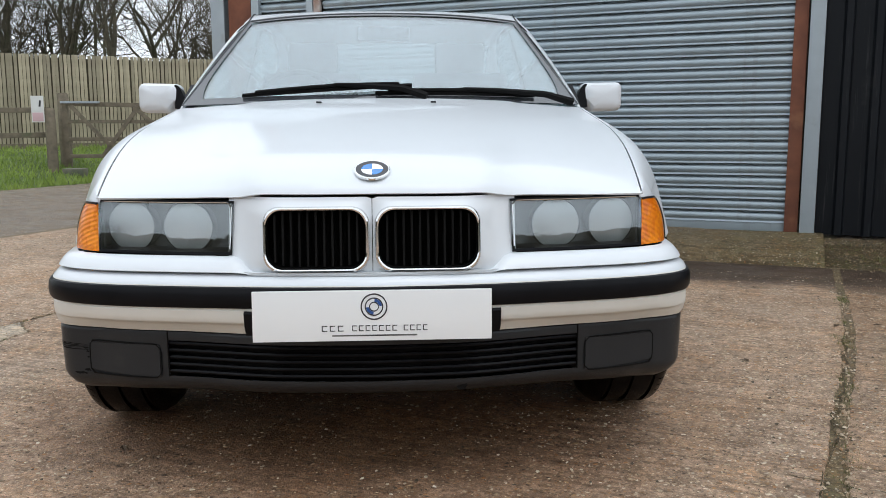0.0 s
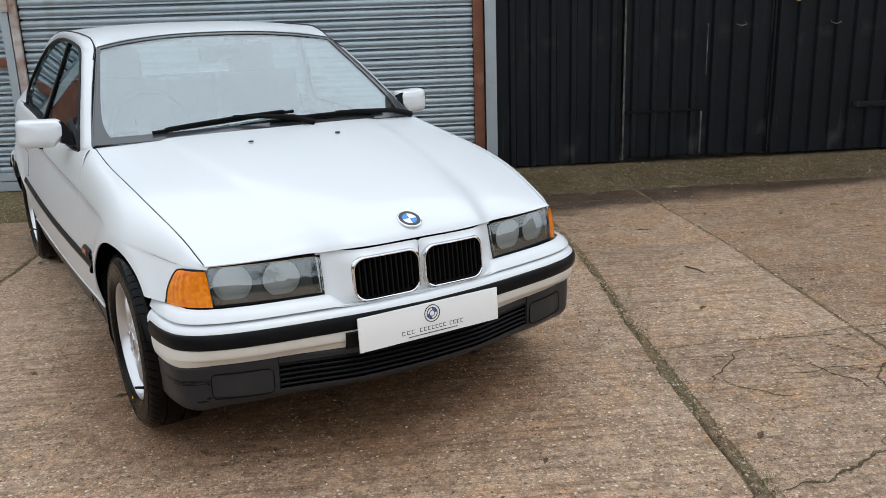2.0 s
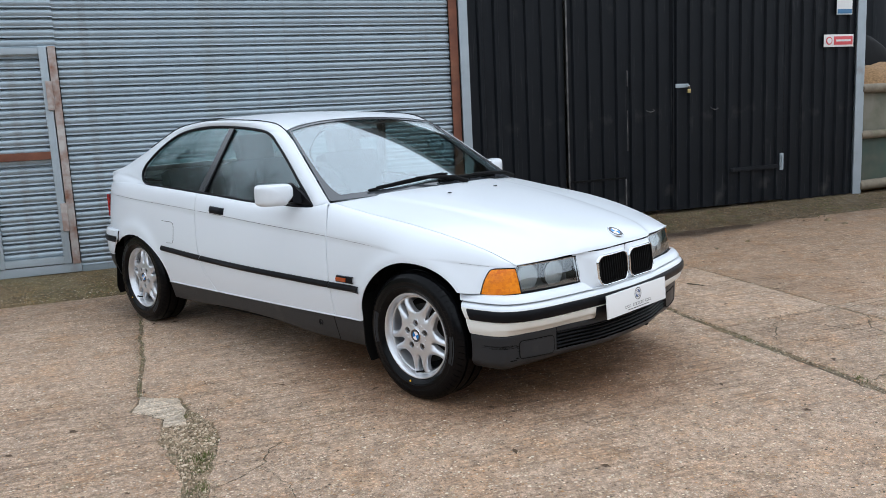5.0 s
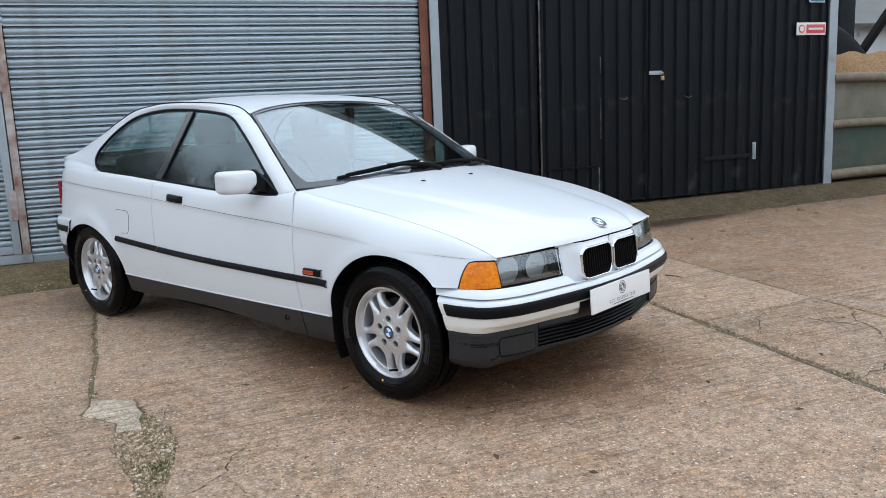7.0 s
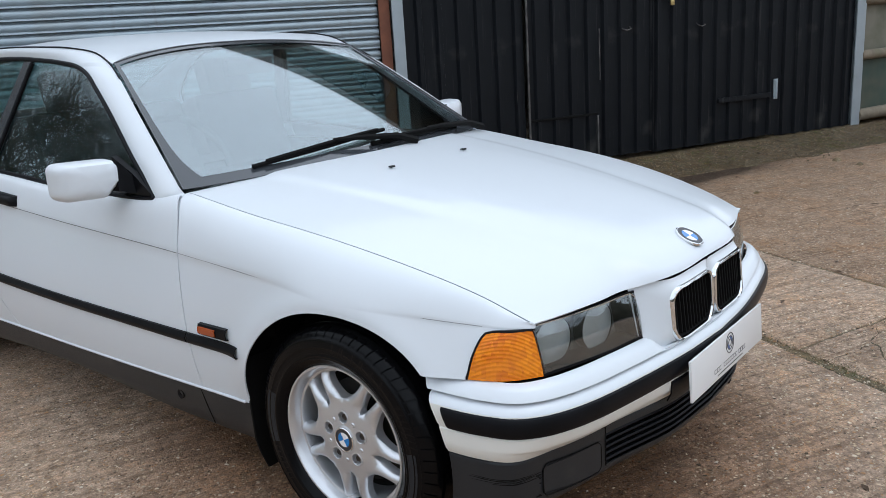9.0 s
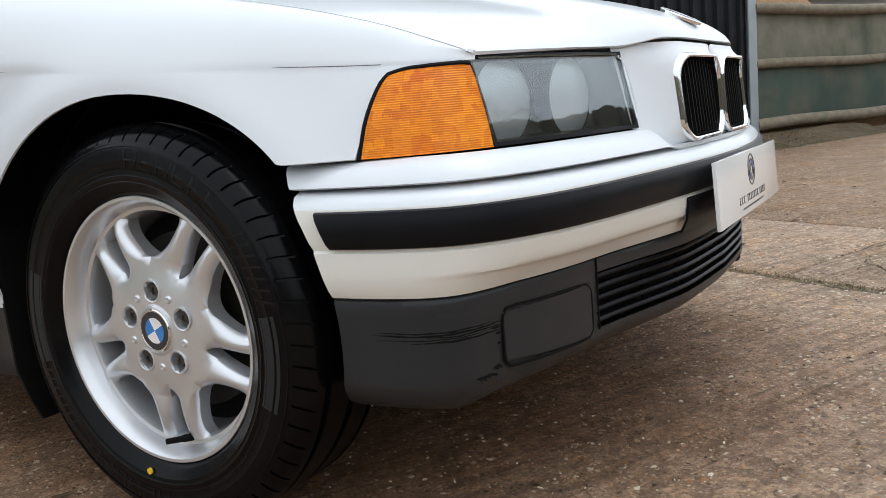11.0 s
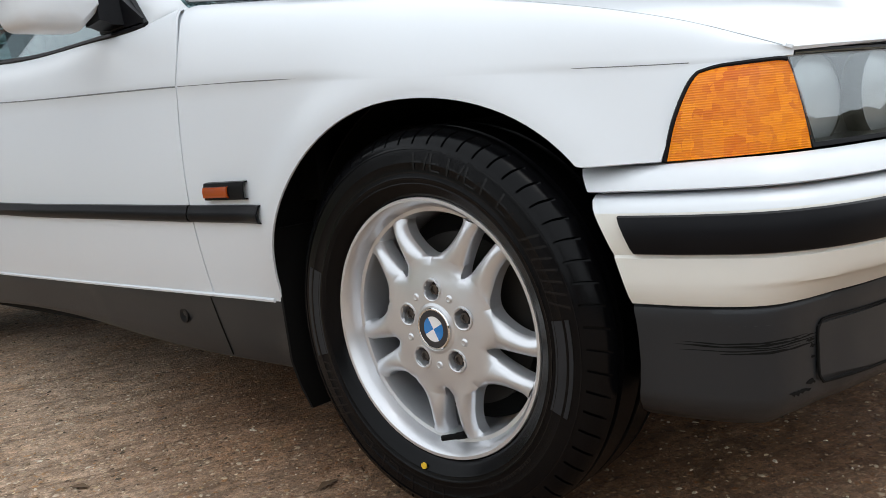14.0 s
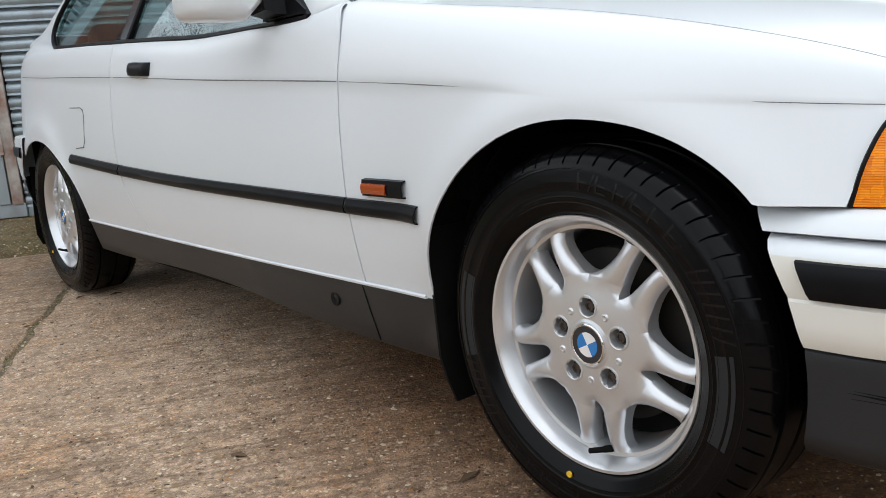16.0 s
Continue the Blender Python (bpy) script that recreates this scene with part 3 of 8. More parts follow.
def prism(outline, depth, m=None):
    """A plate: an outline in (x, z), from y = 0 to y = depth."""
    bm = bmesh.new()
    a = [bm.verts.new((x, 0, z)) for x, z in outline]
    b = [bm.verts.new((x, depth, z)) for x, z in outline]
    bm.faces.new(a)
    bm.faces.new(b[::-1])
    for i in range(len(a)):
        j = (i + 1) % len(a)
        bm.faces.new((a[j], a[i], b[i], b[j]))
    bmesh.ops.recalc_face_normals(bm, faces=bm.faces)
    if m is not None:
        bmesh.ops.transform(bm, matrix=m, verts=bm.verts)
    return bm


def rounded(cx, cz, w, h, r, count=64):
    """Points of a rounded rectangle in (x, z), counted by angle from its middle."""
    out = []
    for k in range(count):
        a = 2 * math.pi * (k + 0.5) / count
        c, s = math.cos(a), math.sin(a)
        lo, hi = 0.0, max(w, h)
        for _ in range(40):
            mid = (lo + hi) / 2
            x, z = abs(mid * c), abs(mid * s)
            qx, qz = x - (w / 2 - r), z - (h / 2 - r)
            d = math.hypot(max(qx, 0), max(qz, 0)) + min(max(qx, qz), 0) - r
            lo, hi = (mid, hi) if d < 0 else (lo, mid)
        out.append((cx + lo * c, cz + lo * s))
    return out


# ---- the yard: ground, road, slabs ----
WALL = Matrix.Translation((0, 4.10, 0)) @ Matrix.Rotation(radians(-25.2), 4, "Z")


def yard(s, d):
    """A point of the yard: s along the building, d out from it."""
    q = WALL @ Vector((s, -d, 0))
    return (q.x, q.y)


def flat_bm(outline, z0, z1, bevel=0.0):
    """A slab from a plan outline, its top edge rounded off."""
    bm = bmesh.new()
    n = len(outline)
    c = Vector((sum(p[0] for p in outline) / n, sum(p[1] for p in outline) / n))
    top, mid, low = [], [], []
    for i, p in enumerate(outline):
        a, b = Vector(outline[i - 1]), Vector(outline[(i + 1) % n])
        d = (b - a).normalized()
        inward = Vector((-d.y, d.x))
        q = Vector(p) + inward * bevel
        top.append(bm.verts.new((q.x, q.y, z1)))
        mid.append(bm.verts.new((p[0], p[1], z1 - bevel)))
        low.append(bm.verts.new((p[0], p[1], z0)))
    bm.faces.new(top)
    for i in range(n):
        j = (i + 1) % n
        bm.faces.new((mid[i], mid[j], top[j], top[i]))
        bm.faces.new((low[i], low[j], mid[j], mid[i]))
    return bm


def ragged(a, b, rough, step, rng):
    """Points from a to b (b left out) along an uneven line."""
    a, b = Vector(a), Vector(b)
    d = b - a
    n = max(2, int(d.length / step))
    side = Vector((-d.y, d.x)).normalized()
    drift, out = 0.0, [tuple(a)]
    for i in range(1, n):
        drift = drift * 0.8 + rng.uniform(-rough, rough)
        fade = min(1, 3 * min(i, n - i) / n)
        q = a + d * (i / n) + side * drift * fade
        out.append((q.x, q.y))
    return out


class Slabs:
    """Slabs that share uneven edges, kept apart by a gap that the joint's dirt shows through."""

    def __init__(self, nodes):
        self.nodes, self.edges, self.rng = nodes, {}, random.Random(7)

    def edge(self, a, b, rough):
        if (a, b) in self.edges:
            return self.edges[a, b]
        if (b, a) in self.edges:
            return self.edges[b, a][::-1]
        line = ragged(self.nodes[a], self.nodes[b], rough, 0.045, self.rng) + [self.nodes[b]]
        self.edges[a, b] = line
        return line

    def outline(self, ring, gaps, rough):
        pts, gap = [], []
        for a, b in zip(ring, ring[1:] + ring[:1]):
            e = self.edge(a, b, rough.get((a, b), rough.get((b, a), 0.004)))
            g = gaps.get((a, b), gaps.get((b, a), 0.012))
            pts += e[:-1]
            gap += [g] * (len(e) - 1)
        out = []
        n = len(pts)
        for i, p in enumerate(pts):
            d0 = (Vector(p) - Vector(pts[i - 1])).normalized()
            d1 = (Vector(pts[(i + 1) % n]) - Vector(p)).normalized()
            in0, in1 = Vector((-d0.y, d0.x)), Vector((-d1.y, d1.x))
            q = Vector(p) + (in0 * gap[i - 1] + in1 * gap[i]) * (0.5 if (in0 - in1).length < 0.8 else 0.9)
            out.append((q.x, q.y))
        return out


bm = bmesh.new()
rings = [0, 6, 10, 16, 30, 60, 150, 700]
rows = []
for r in rings[1:]:
    rows.append([bm.verts.new((r * math.cos(a), r * math.sin(a), -0.0075)) for a in (2 * math.pi * k / 64 for k in range(64))])
mid = bm.verts.new((0, 0, -0.0075))
for k in range(64):
    bm.faces.new((mid, rows[0][k], rows[0][(k + 1) % 64]))
    for a, b in zip(rows, rows[1:]):
        bm.faces.new((a[k], b[k], b[(k + 1) % 64], a[(k + 1) % 64]))
ground = tagged(finish("ground", bm, ROAD), "grey gravelly ground of the yard and the lane", "ground", kind="structure")
bm = bmesh.new()
bm.faces.new([bm.verts.new((*yard(s, d), -0.0050)) for s, d in ((-2.9, 0.3), (-2.9, 11.9), (11.9, 11.9), (11.9, 0.3))])
tagged(finish("joint_bed", bm, JOINT), "dark dirt and moss in the joints between the yard's slabs", "ground", kind="structure")

NODES = {
    "a0": yard(-2.8, 0.50), "a1": yard(-0.16, 0.50), "a2": yard(3.16, 0.55), "a3": yard(4.05, 0.55), "a4": yard(12, 0.55),
    "b0": yard(-2.8, 3.35), "b1": yard(-0.22, 3.32), "b2": yard(3.02, 3.74), "b3": yard(3.97, 3.66), "b4": yard(12, 3.55),
    "m2": yard(3.14, 2.20), "m3": yard(4.05, 2.16),
    "c0": yard(-2.8, 12), "c1": yard(0.10, 12), "c2": yard(2.55, 12), "c3": yard(3.7, 12), "c4": yard(12, 12),
    "p1": (-1.492, 1.005), "p2": (-1.550, 0.825), "p3": (-1.695, 0.792), "p4": (-1.748, 1.010), "p5": (-1.752, 0.692), "p6": (-1.664, 0.618),
    "q0": (-1.565, 0.690), "q1": (-1.580, 0.545), "q2": (-1.708, 0.295), "q4": (-1.830, 0.125), "q5": (-1.945, -0.032), "q3": (-2.130, -0.340),
    "t1": (-1.840, 0.560), "t2": (-1.925, 0.250), "t3": (-2.020, 0.030),
    "r1": yard(4.95, 4.25), "r2": yard(5.3, 3.62), "r3": yard(4.6, 12),
}
slabs = Slabs(NODES)
LOOSE = {("a2", "m2"): 0.006, ("m2", "b2"): 0.006, ("b2", "c2"): 0.006, ("a1", "b1"): 0.009, ("b3", "b4"): 0.009, ("b2", "b3"): 0.006, ("b1", "p1"): 0.010, ("p1", "p2"): 0.016, ("p2", "q0"): 0.012, ("q0", "q1"): 0.012, ("q1", "q2"): 0.014, ("q2", "q4"): 0.014, ("q4", "q5"): 0.014, ("q5", "q3"): 0.012, ("q3", "t3"): 0.020, ("t3", "t2"): 0.022, ("t2", "t1"): 0.022, ("t1", "p5"): 0.018, ("p5", "p6"): 0.012, ("p6", "p2"): 0.010, ("p3", "p5"): 0.010, ("b1", "p4"): 0.010, ("p4", "p3"): 0.012, ("b3", "r1"): 0.03, ("r1", "r2"): 0.03, ("p2", "p3"): 0.012, ("p3", "p4"): 0.016}
GAPS = {("b1", "p1"): 0.005, ("p1", "p2"): 0.006, ("a1", "b1"): 0.012, ("m2", "b2"): 0.022, ("a2", "m2"): 0.020, ("b2", "c2"): 0.028, ("m2", "m3"): 0.003, ("m3", "b3"): 0.010, ("b2", "b3"): 0.007, ("b3", "b4"): 0.008, ("b3", "r2"): 0.008,
        ("b0", "b1"): 0.003, ("p4", "p3"): 0.004, ("b3", "r1"): 0.004, ("r1", "r2"): 0.005, ("p2", "p3"): 0.004, ("b1", "p4"): 0.004, ("r1", "r3"): 0.004, ("p2", "q0"): 0.008, ("q0", "q1"): 0.004, ("q1", "q2"): 0.003, ("q2", "q4"): 0.003, ("q4", "q5"): 0.003, ("q5", "q3"): 0.004, ("q3", "t3"): 0.003, ("t3", "t2"): 0.002, ("t2", "t1"): 0.002, ("t1", "p5"): 0.003, ("p5", "p6"): 0.003, ("p6", "p2"): 0.004, ("p3", "p5"): 0.004}
concrete_yard = new("pavement")
tagged(concrete_yard, "worn brown concrete yard of slabs with cracks", "pavement", kind="structure")
for ring in (["a0", "b0", "b1", "a1"], ["a1", "b1", "p1", "p2", "q0", "q1", "q2", "q4", "q5", "q3", "c1", "c2", "b2", "m2", "a2"], ["a2", "m2", "m3", "a3"], ["m2", "b2", "b3", "m3"], ["a3", "m3", "b3", "r2", "b4", "a4"],
             ["b2", "c2", "c3", "b3"], ["b3", "c3", "r3", "r1"], ["r1", "r2", "b3"], ["r2", "r1", "r3", "c4", "b4"], ["b1", "p4", "p3", "p2", "p1"], ["p2", "p3", "p5", "p6"], ["b0", "c0", "c1", "q3", "t3", "t2", "t1", "p5", "p3", "p4", "b1"]):
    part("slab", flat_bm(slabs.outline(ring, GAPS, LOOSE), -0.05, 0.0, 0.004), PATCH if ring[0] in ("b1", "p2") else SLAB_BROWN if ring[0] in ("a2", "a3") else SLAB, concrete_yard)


def crack(points, wide, seed):
    """A ragged crack across a slab, filled with dark dirt."""
    rnd = random.Random(seed)
    bm, line = bmesh.new(), []
    for a, b in zip(points, points[1:]):
        line += ragged(a, b, 0.012, 0.018, rnd)
    line.append(points[-1])
    rows = []
    for i, p in enumerate(line):
        d = (Vector(line[min(i + 1, len(line) - 1)]) - Vector(line[max(i - 1, 0)])).normalized()
        w = wide * rnd.uniform(0.10, 0.85) * min(1, 0.3 + 4 * min(i, len(line) - 1 - i) / len(line))
        rows.append([bm.verts.new((p[0] - d.y * e, p[1] + d.x * e, 0.0012)) for e in (-w, w)])
    for (a, b), (c, e) in zip(rows, rows[1:]):
        bm.faces.new((a, b, e, c))
    part("crack", bm, CRACK_DIRT, concrete_yard)


for k, (wide, pts) in enumerate((
        (0.0075, [(1.56, -0.75), (1.70, -0.82), (1.89, -0.91), (2.02, -1.00), (2.22, -1.08), (2.53, -1.21), (2.76, -1.28), (3.4, -1.5)]),
        (0.008, [(1.98, -1.02), (1.89, -1.16), (1.62, -1.27), (1.51, -1.40), (1.25, -1.53), (1.15, -1.60)]),
        (0.006, [(1.53, -0.91), (1.53, -1.07), (1.55, -1.23), (1.49, -1.37)]),
        (0.006, [(1.14, -0.95), (1.15, -1.05), (1.21, -1.17), (1.26, -1.20)]),
        (0.006, [(1.55, -0.78), (1.24, -0.87), (1.03, -0.99)]),
        (0.009, [(0.68, -1.57), (0.75, -1.57), (0.88, -1.60), (1.05, -1.60), (1.15, -1.60)]),
        (0.006, [(2.46, -1.22), (2.33, -1.39)]),
        (0.0045, [(-1.94, -0.07), (-1.87, -0.07), (-1.79, -0.06), (-1.64, 0.03), (-1.51, 0.10), (-1.45, 0.15)]),
        (0.004, [(-1.575, 0.62), (-1.50, 0.72), (-1.49, 0.80)]),
        (0.007, [yard(3.118, 2.25), yard(3.075, 3.0), yard(2.998, 3.75)]),
        (0.009, [yard(2.985, 3.80), yard(2.95, 4.6), yard(2.90, 5.6), yard(2.84, 6.8)]),
        (0.004, [(1.36, -1.02), (1.47, -1.10), (1.62, -1.14), (1.75, -1.24)]),
        (0.004, [(0.98, -0.62), (1.12, -0.72), (1.30, -0.78), (1.44, -0.86)]),
        (0.0035, [(1.70, -0.86), (1.78, -1.02), (1.74, -1.16)]),
        (0.003, [(-1.73, -0.03), (-1.73, -0.17), (-1.77, -0.33), (-1.84, -0.46)]))):
    crack(pts, wide, 40 + k)


# ---- the building: posts, roller shutter with a wicket door, black cladding, doors ----
def wall_box(s0, s1, z0, z1, y0, y1, bevel=0.003):
    """A box of the building: s along it, z up, y into it (negative: proud)."""
    return box((s1 - s0, y1 - y0, z1 - z0), ((s0 + s1) / 2, (y0 + y1) / 2, (z0 + z1) / 2), bevel)


def wall_thing(name, label, category, group="", s=0.0, z=0.0, y=0.0):
    return thing(name, label, category, group, WALL @ Matrix.Translation((s, y, z)))


TOP = 3.38
# walls behind and beside, roof
for nm, bmx in (("wall_back", wall_box(-1.75, 8.1, -0.02, TOP, 6.0, 6.2)), ("wall_left", wall_box(-1.74, -1.60, -0.02, TOP, 0.12, 6.0)), ("wall_right", wall_box(7.98, 8.10, -0.02, TOP, 0.10, 6.0)), ("wall_lintel", wall_box(-1.5, 3.05, 3.0, TOP + 0.05, 0.02, 0.14))):
    ob = tagged(finish(nm, bmx, BRICK_WALL), "plain grey blockwork wall of the workshop", "wall", kind="structure")
    ob.matrix_world = WALL
roof = tagged(finish("roof", box((10.6, 6.3, 0.10), (3.2, 3.15, TOP + 0.10), 0.01, Matrix.Rotation(radians(4), 4, "X")), ROOFING), "grey sheet roof of the workshop", "roof", kind="structure")
roof.matrix_world = WALL


def post(name, label, s0, s1, y0, z0, mat, depth=0.14, flange=True):
    ob = wall_thing(name, label, "post")
    web = box((s1 - s0, 0.012, TOP - z0), ((s0 + s1) / 2, y0 + 0.006, (z0 + TOP) / 2), 0.002)
    part("flange", web, mat, ob)
    part("web", box((0.012, depth, TOP - z0), ((s0 + s1) / 2 + 0.01, y0 + 0.012 + depth / 2, (z0 + TOP) / 2), 0.002), mat, ob)
    return ob


post("steel_post", "pale grey-blue painted steel post at the workshop's corner", -1.64, -1.51, -0.03, 0.10, GALV_POST)
post("steel_post", "pale grey-blue painted steel post between shutter and black doors", 2.955, 3.045, -0.045, 0.10, GALV_POST)
post("steel_post", "pale grey-blue painted steel post at the end of the black cladding", 7.965, 8.09, -0.04, 0.09, GALV_POST)
post("steel_jamb", "rust-brown steel channel beside the roller shutter", -1.485, -1.265, 0.0, 0.14, RUST, 0.16)
post("steel_jamb", "rusted narrow steel channel beside the roller shutter", 2.862, 2.945, -0.022, 0.13, RUST, 0.10)

PITCH = 0.0787


def slat_bm(width):
    """One curved lath of a roller shutter, with its hooked lower edge."""
    prof = [(0.012, 0.0), (-0.0190, 0.0005), (-0.0200, 0.0025), (-0.0140, 0.0115), (-0.0132, 0.0140), (-0.0175, 0.0200), (-0.0230, 0.0290), (-0.0252, 0.0380), (-0.0235, 0.0470), (-0.0180, 0.0560), (-0.0090, 0.0625), (0.0040, 0.0655), (0.018, 0.0662), (0.020, 0.0785)]
    front = [(y, z) for y, z in prof]
    back = [(y + 0.004, z) for y, z in prof[::-1]]
    ring = front + back
    return loft([[Vector((x, y, z)) for y, z in ring] for x in (0, width)], True, True)


shutter = wall_thing("roller_shutter", "galvanised grey steel roller shutter, closed, with curved laths", "shutter", s=-0.595)
first = None
for k in range(36):
    z = 0.195 + PITCH * k
    if first is None:
        first = part("slat", slat_bm(2.862 + 0.595), GALV, shutter)
        first.location = (0, 0.03, z)
    else:
        ob = new("slat", first.data)
        ob.parent, ob.location = shutter, (0, 0.03, z)
part("bottom_rail", box((3.455, 0.03, 0.055), (1.73, 0.030, 0.167), 0.004), GALV, shutter, "flat steel bottom rail with chipped paint")

wicket = wall_thing("wicket_door", "grey steel-framed wicket door in the roller shutter, closed", "door", s=-1.245)
for nm, bmx, mat in (("stile", box((0.07, 0.05, 1.79), (0.035, 0.0, 1.12), 0.004), GALV_POST), ("stile", box((0.060, 0.05, 1.79), (0.547, 0.0, 1.12), 0.004), GALV_POST), ("rail", box((0.447, 0.045, 0.05), (0.2935, 0.0, 1.985), 0.003), GALV_POST), ("rail", box((0.447, 0.045, 0.06), (0.2935, 0.0, 0.26), 0.003), GALV_POST), ("threshold", box((0.66, 0.06, 0.075), (0.32, 0.015, 0.185), 0.004), GALV_POST), ("lock_rail", box((0.447, 0.035, 0.062), (0.2935, -0.008, 1.14), 0.004), RUST)):
    part(nm, bmx, mat, wicket)
low = None
for k in range(23):
    z = 0.275 + PITCH * k
    if low is None:
        low = part("slat", slat_bm(0.447), GALV, wicket)
        low.location = (0.068, 0.03, z)
    else:
        ob = new("slat", low.data)
        ob.parent, ob.location = wicket, (0.068, 0.03, z)
jamb = wall_thing("door_jamb", "flaking white-painted rusty steel jamb of the wicket door", "jamb", s=-0.69)
part("upright", box((0.058, 0.03, 1.80), (0.060, -0.010, 1.12), 0.003), RUST_WHITE, jamb)
for z in (1.625, 0.62):
    part("hinge", box((0.05, 0.022, 0.235), (0.012, -0.035, z), 0.005), RUST_WHITE, jamb, "rusty hinge plate")
upper = None
uppers = wall_thing("shutter_head", "galvanised shutter laths above the wicket door", "shutter", s=-1.262)
for k in range(13):
    if upper is None:
        upper = part("slat", slat_bm(0.667), GALV, uppers)
        upper.location = (0, 0.03, 2.015)
    else:
        ob = new("slat", upper.data)
        ob.parent, ob.location = uppers, (0, 0.03, 2.015 + PITCH * k)


def ribbed_bm(width, height, pitch=0.170, start=0.0):
    """Box-profile sheet: flat pans with raised ribs."""
    xs, x = [(0.0, 0.0)], start
    while x < width:
        for dx, y in ((0.0, 0.0), (0.014, -0.028), (0.052, -0.028), (0.066, 0.0)):
            if 0.002 < x + dx < width - 0.002:
                xs.append((x + dx, y))
        x += pitch
    xs.append((width, 0.0))
    ring = xs + [(x, y + 0.004) for x, y in xs[::-1]]
    return loft([[Vector((x, y, z)) for x, y in ring] for z in (0, height)], True, True)


def clad(name, label, category, s0, s1, z0, z1, y, start):
    ob = wall_thing(name, label, category, s=s0, z=z0, y=y)
    x = 0.0
    while x < s1 - s0 - 0.02:
        wid = min(start + 0.34 - 0.01 if x == 0 else 0.34, s1 - s0 - x)
        sheet = ribbed_bm(wid, z1 - z0, start=start if x == 0 else 0.01)
        bmesh.ops.translate(sheet, verts=sheet.verts, vec=(x, 0, 0))
        part("sheet", sheet, BLACK_SHEET, ob)
        x += wid
    return ob


clad("wall_cladding", "black-painted ribbed steel sheet cladding", "cladding", 3.05, 4.10, 0.135, TOP, 0.0, 0.10)
clad("wall_cladding", "black-painted ribbed steel sheet cladding at the end of the shed", "cladding", 6.93, 7.97, 0.12, TOP, 0.0, 0.06)
leaf = clad("shed_door", "black ribbed steel door leaf with a patched lower corner, closed", "door", 4.125, 5.385, 0.16, 2.55, -0.022, 0.05)
part("edge_strip", box((0.016, 0.012, 2.40), (-0.006, -0.012, 1.19), 0.003), SHEET_EDGE, leaf, "worn grey edge of the door")
patch = ribbed_bm(0.66, 0.36, start=0.05)
bmesh.ops.translate(patch, verts=patch.verts, vec=(-0.005, -0.012, 0.015))
part("patch_sheet", patch, BLACK_SHEET, leaf, "black patch sheet at the foot of the door")
# this black bar takes the place of the shade above the patch
part("patch_shade_bar", box((0.66, 0.012, 0.020), (0.325, -0.036, 0.388), 0.003), BLACK, leaf, "black bar in place of the shade over the patch")
part("patch_edge", box((0.012, 0.014, 0.36), (0.662, -0.036, 0.195), 0.003), SHEET_EDGE, leaf)
part("edge_strip", box((0.008, 0.01, 0.42), (0.688, -0.034, 0.88), 0.002), SHEET_EDGE, leaf)
part("edge_strip", box((0.008, 0.01, 0.16), (0.688, -0.034, 1.42), 0.002), SHEET_EDGE, leaf)
leaf = clad("shed_door", "black ribbed steel door leaf with hasp and hinge, closed", "door", 5.395, 6.905, 0.145, 2.55, -0.022, 0.03)
part("edge_strip", box((0.014, 0.012, 2.38), (0.006, -0.012, 1.19), 0.003), BLACK_SHEET, leaf)
part("patch_rail", box((0.66, 0.012, 0.045), (1.075, -0.036, 0.385), 0.003), BLACK_SHEET, leaf)
hinge = part("hinge", box((0.045, 0.016, 0.19), (1.462, -0.040, 0.435), 0.004), GALV_POST, leaf, "bright galvanised hinge")
part("hinge_pin", tube([(1.462, -0.052, 0.36), (1.462, -0.052, 0.51)], 0.010, 8), GALV_POST, leaf)
lock = wall_thing("padlocked_hasp", "galvanised hasp with a brass padlock on the shed doors", "lock", s=5.42, z=1.47, y=-0.055)
part("hasp", box((0.165, 0.008, 0.04), (0.08, 0, 0.012), 0.003), GALV_POST, lock)
part("staple", tube([(0.13, -0.004, 0.012), (0.13, -0.03, 0.012), (0.16, -0.03, 0.012), (0.16, -0.004, 0.012)], 0.004, 6), GALV_POST, lock)
part("padlock", box((0.04, 0.018, 0.042), (0.148, -0.028, -0.045), 0.006), BRASS, lock)
part("shackle", tube([(0.136, -0.028, -0.026), (0.136, -0.028, -0.004), (0.148, -0.028, 0.006), (0.160, -0.028, -0.004), (0.160, -0.028, -0.026)], 0.0035, 6), CHROME, lock)
for s, z, w in ((5.10, 1.22, 0.09), (5.93, 1.21, 0.08)):
    ob = wall_thing("pull_handle", "bent steel wire pull handle on the shed door", "handle", s=s, z=z, y=-0.052)
    part("bow", tube([(-w / 2, 0.02, 0.03), (-w / 2, -0.008, 0.012), (0, -0.012, 0.0), (w / 2, -0.008, 0.012), (w / 2, 0.02, 0.03)], 0.005, 6), SHEET_EDGE, ob)
sign = wall_thing("warning_sign", "small white and red prohibition sign on the black cladding", "sign", s=7.465, z=1.848, y=-0.034)
part("board", box((0.44, 0.006, 0.14), (0.22, 0, 0.07), 0.002), SIGN_WHITE, sign)
part("disc", lathe([(-0.003, 0.0), (-0.003, 0.045), (0.001, 0.046), (0.001, 0.0)], 24, Matrix.Translation((0.075, -0.004, 0.07)) @ Matrix.Rotation(radians(90), 4, "Z")), SIGN_RED, sign)
part("disc_middle", lathe([(-0.004, 0.0), (-0.004, 0.032), (0.001, 0.033), (0.001, 0.0)], 24, Matrix.Translation((0.075, -0.0055, 0.07)) @ Matrix.Rotation(radians(90), 4, "Z")), SIGN_WHITE, sign)
part("red_panel", box((0.28, 0.003, 0.095), (0.285, -0.0045, 0.07), 0.001), SIGN_RED, sign)
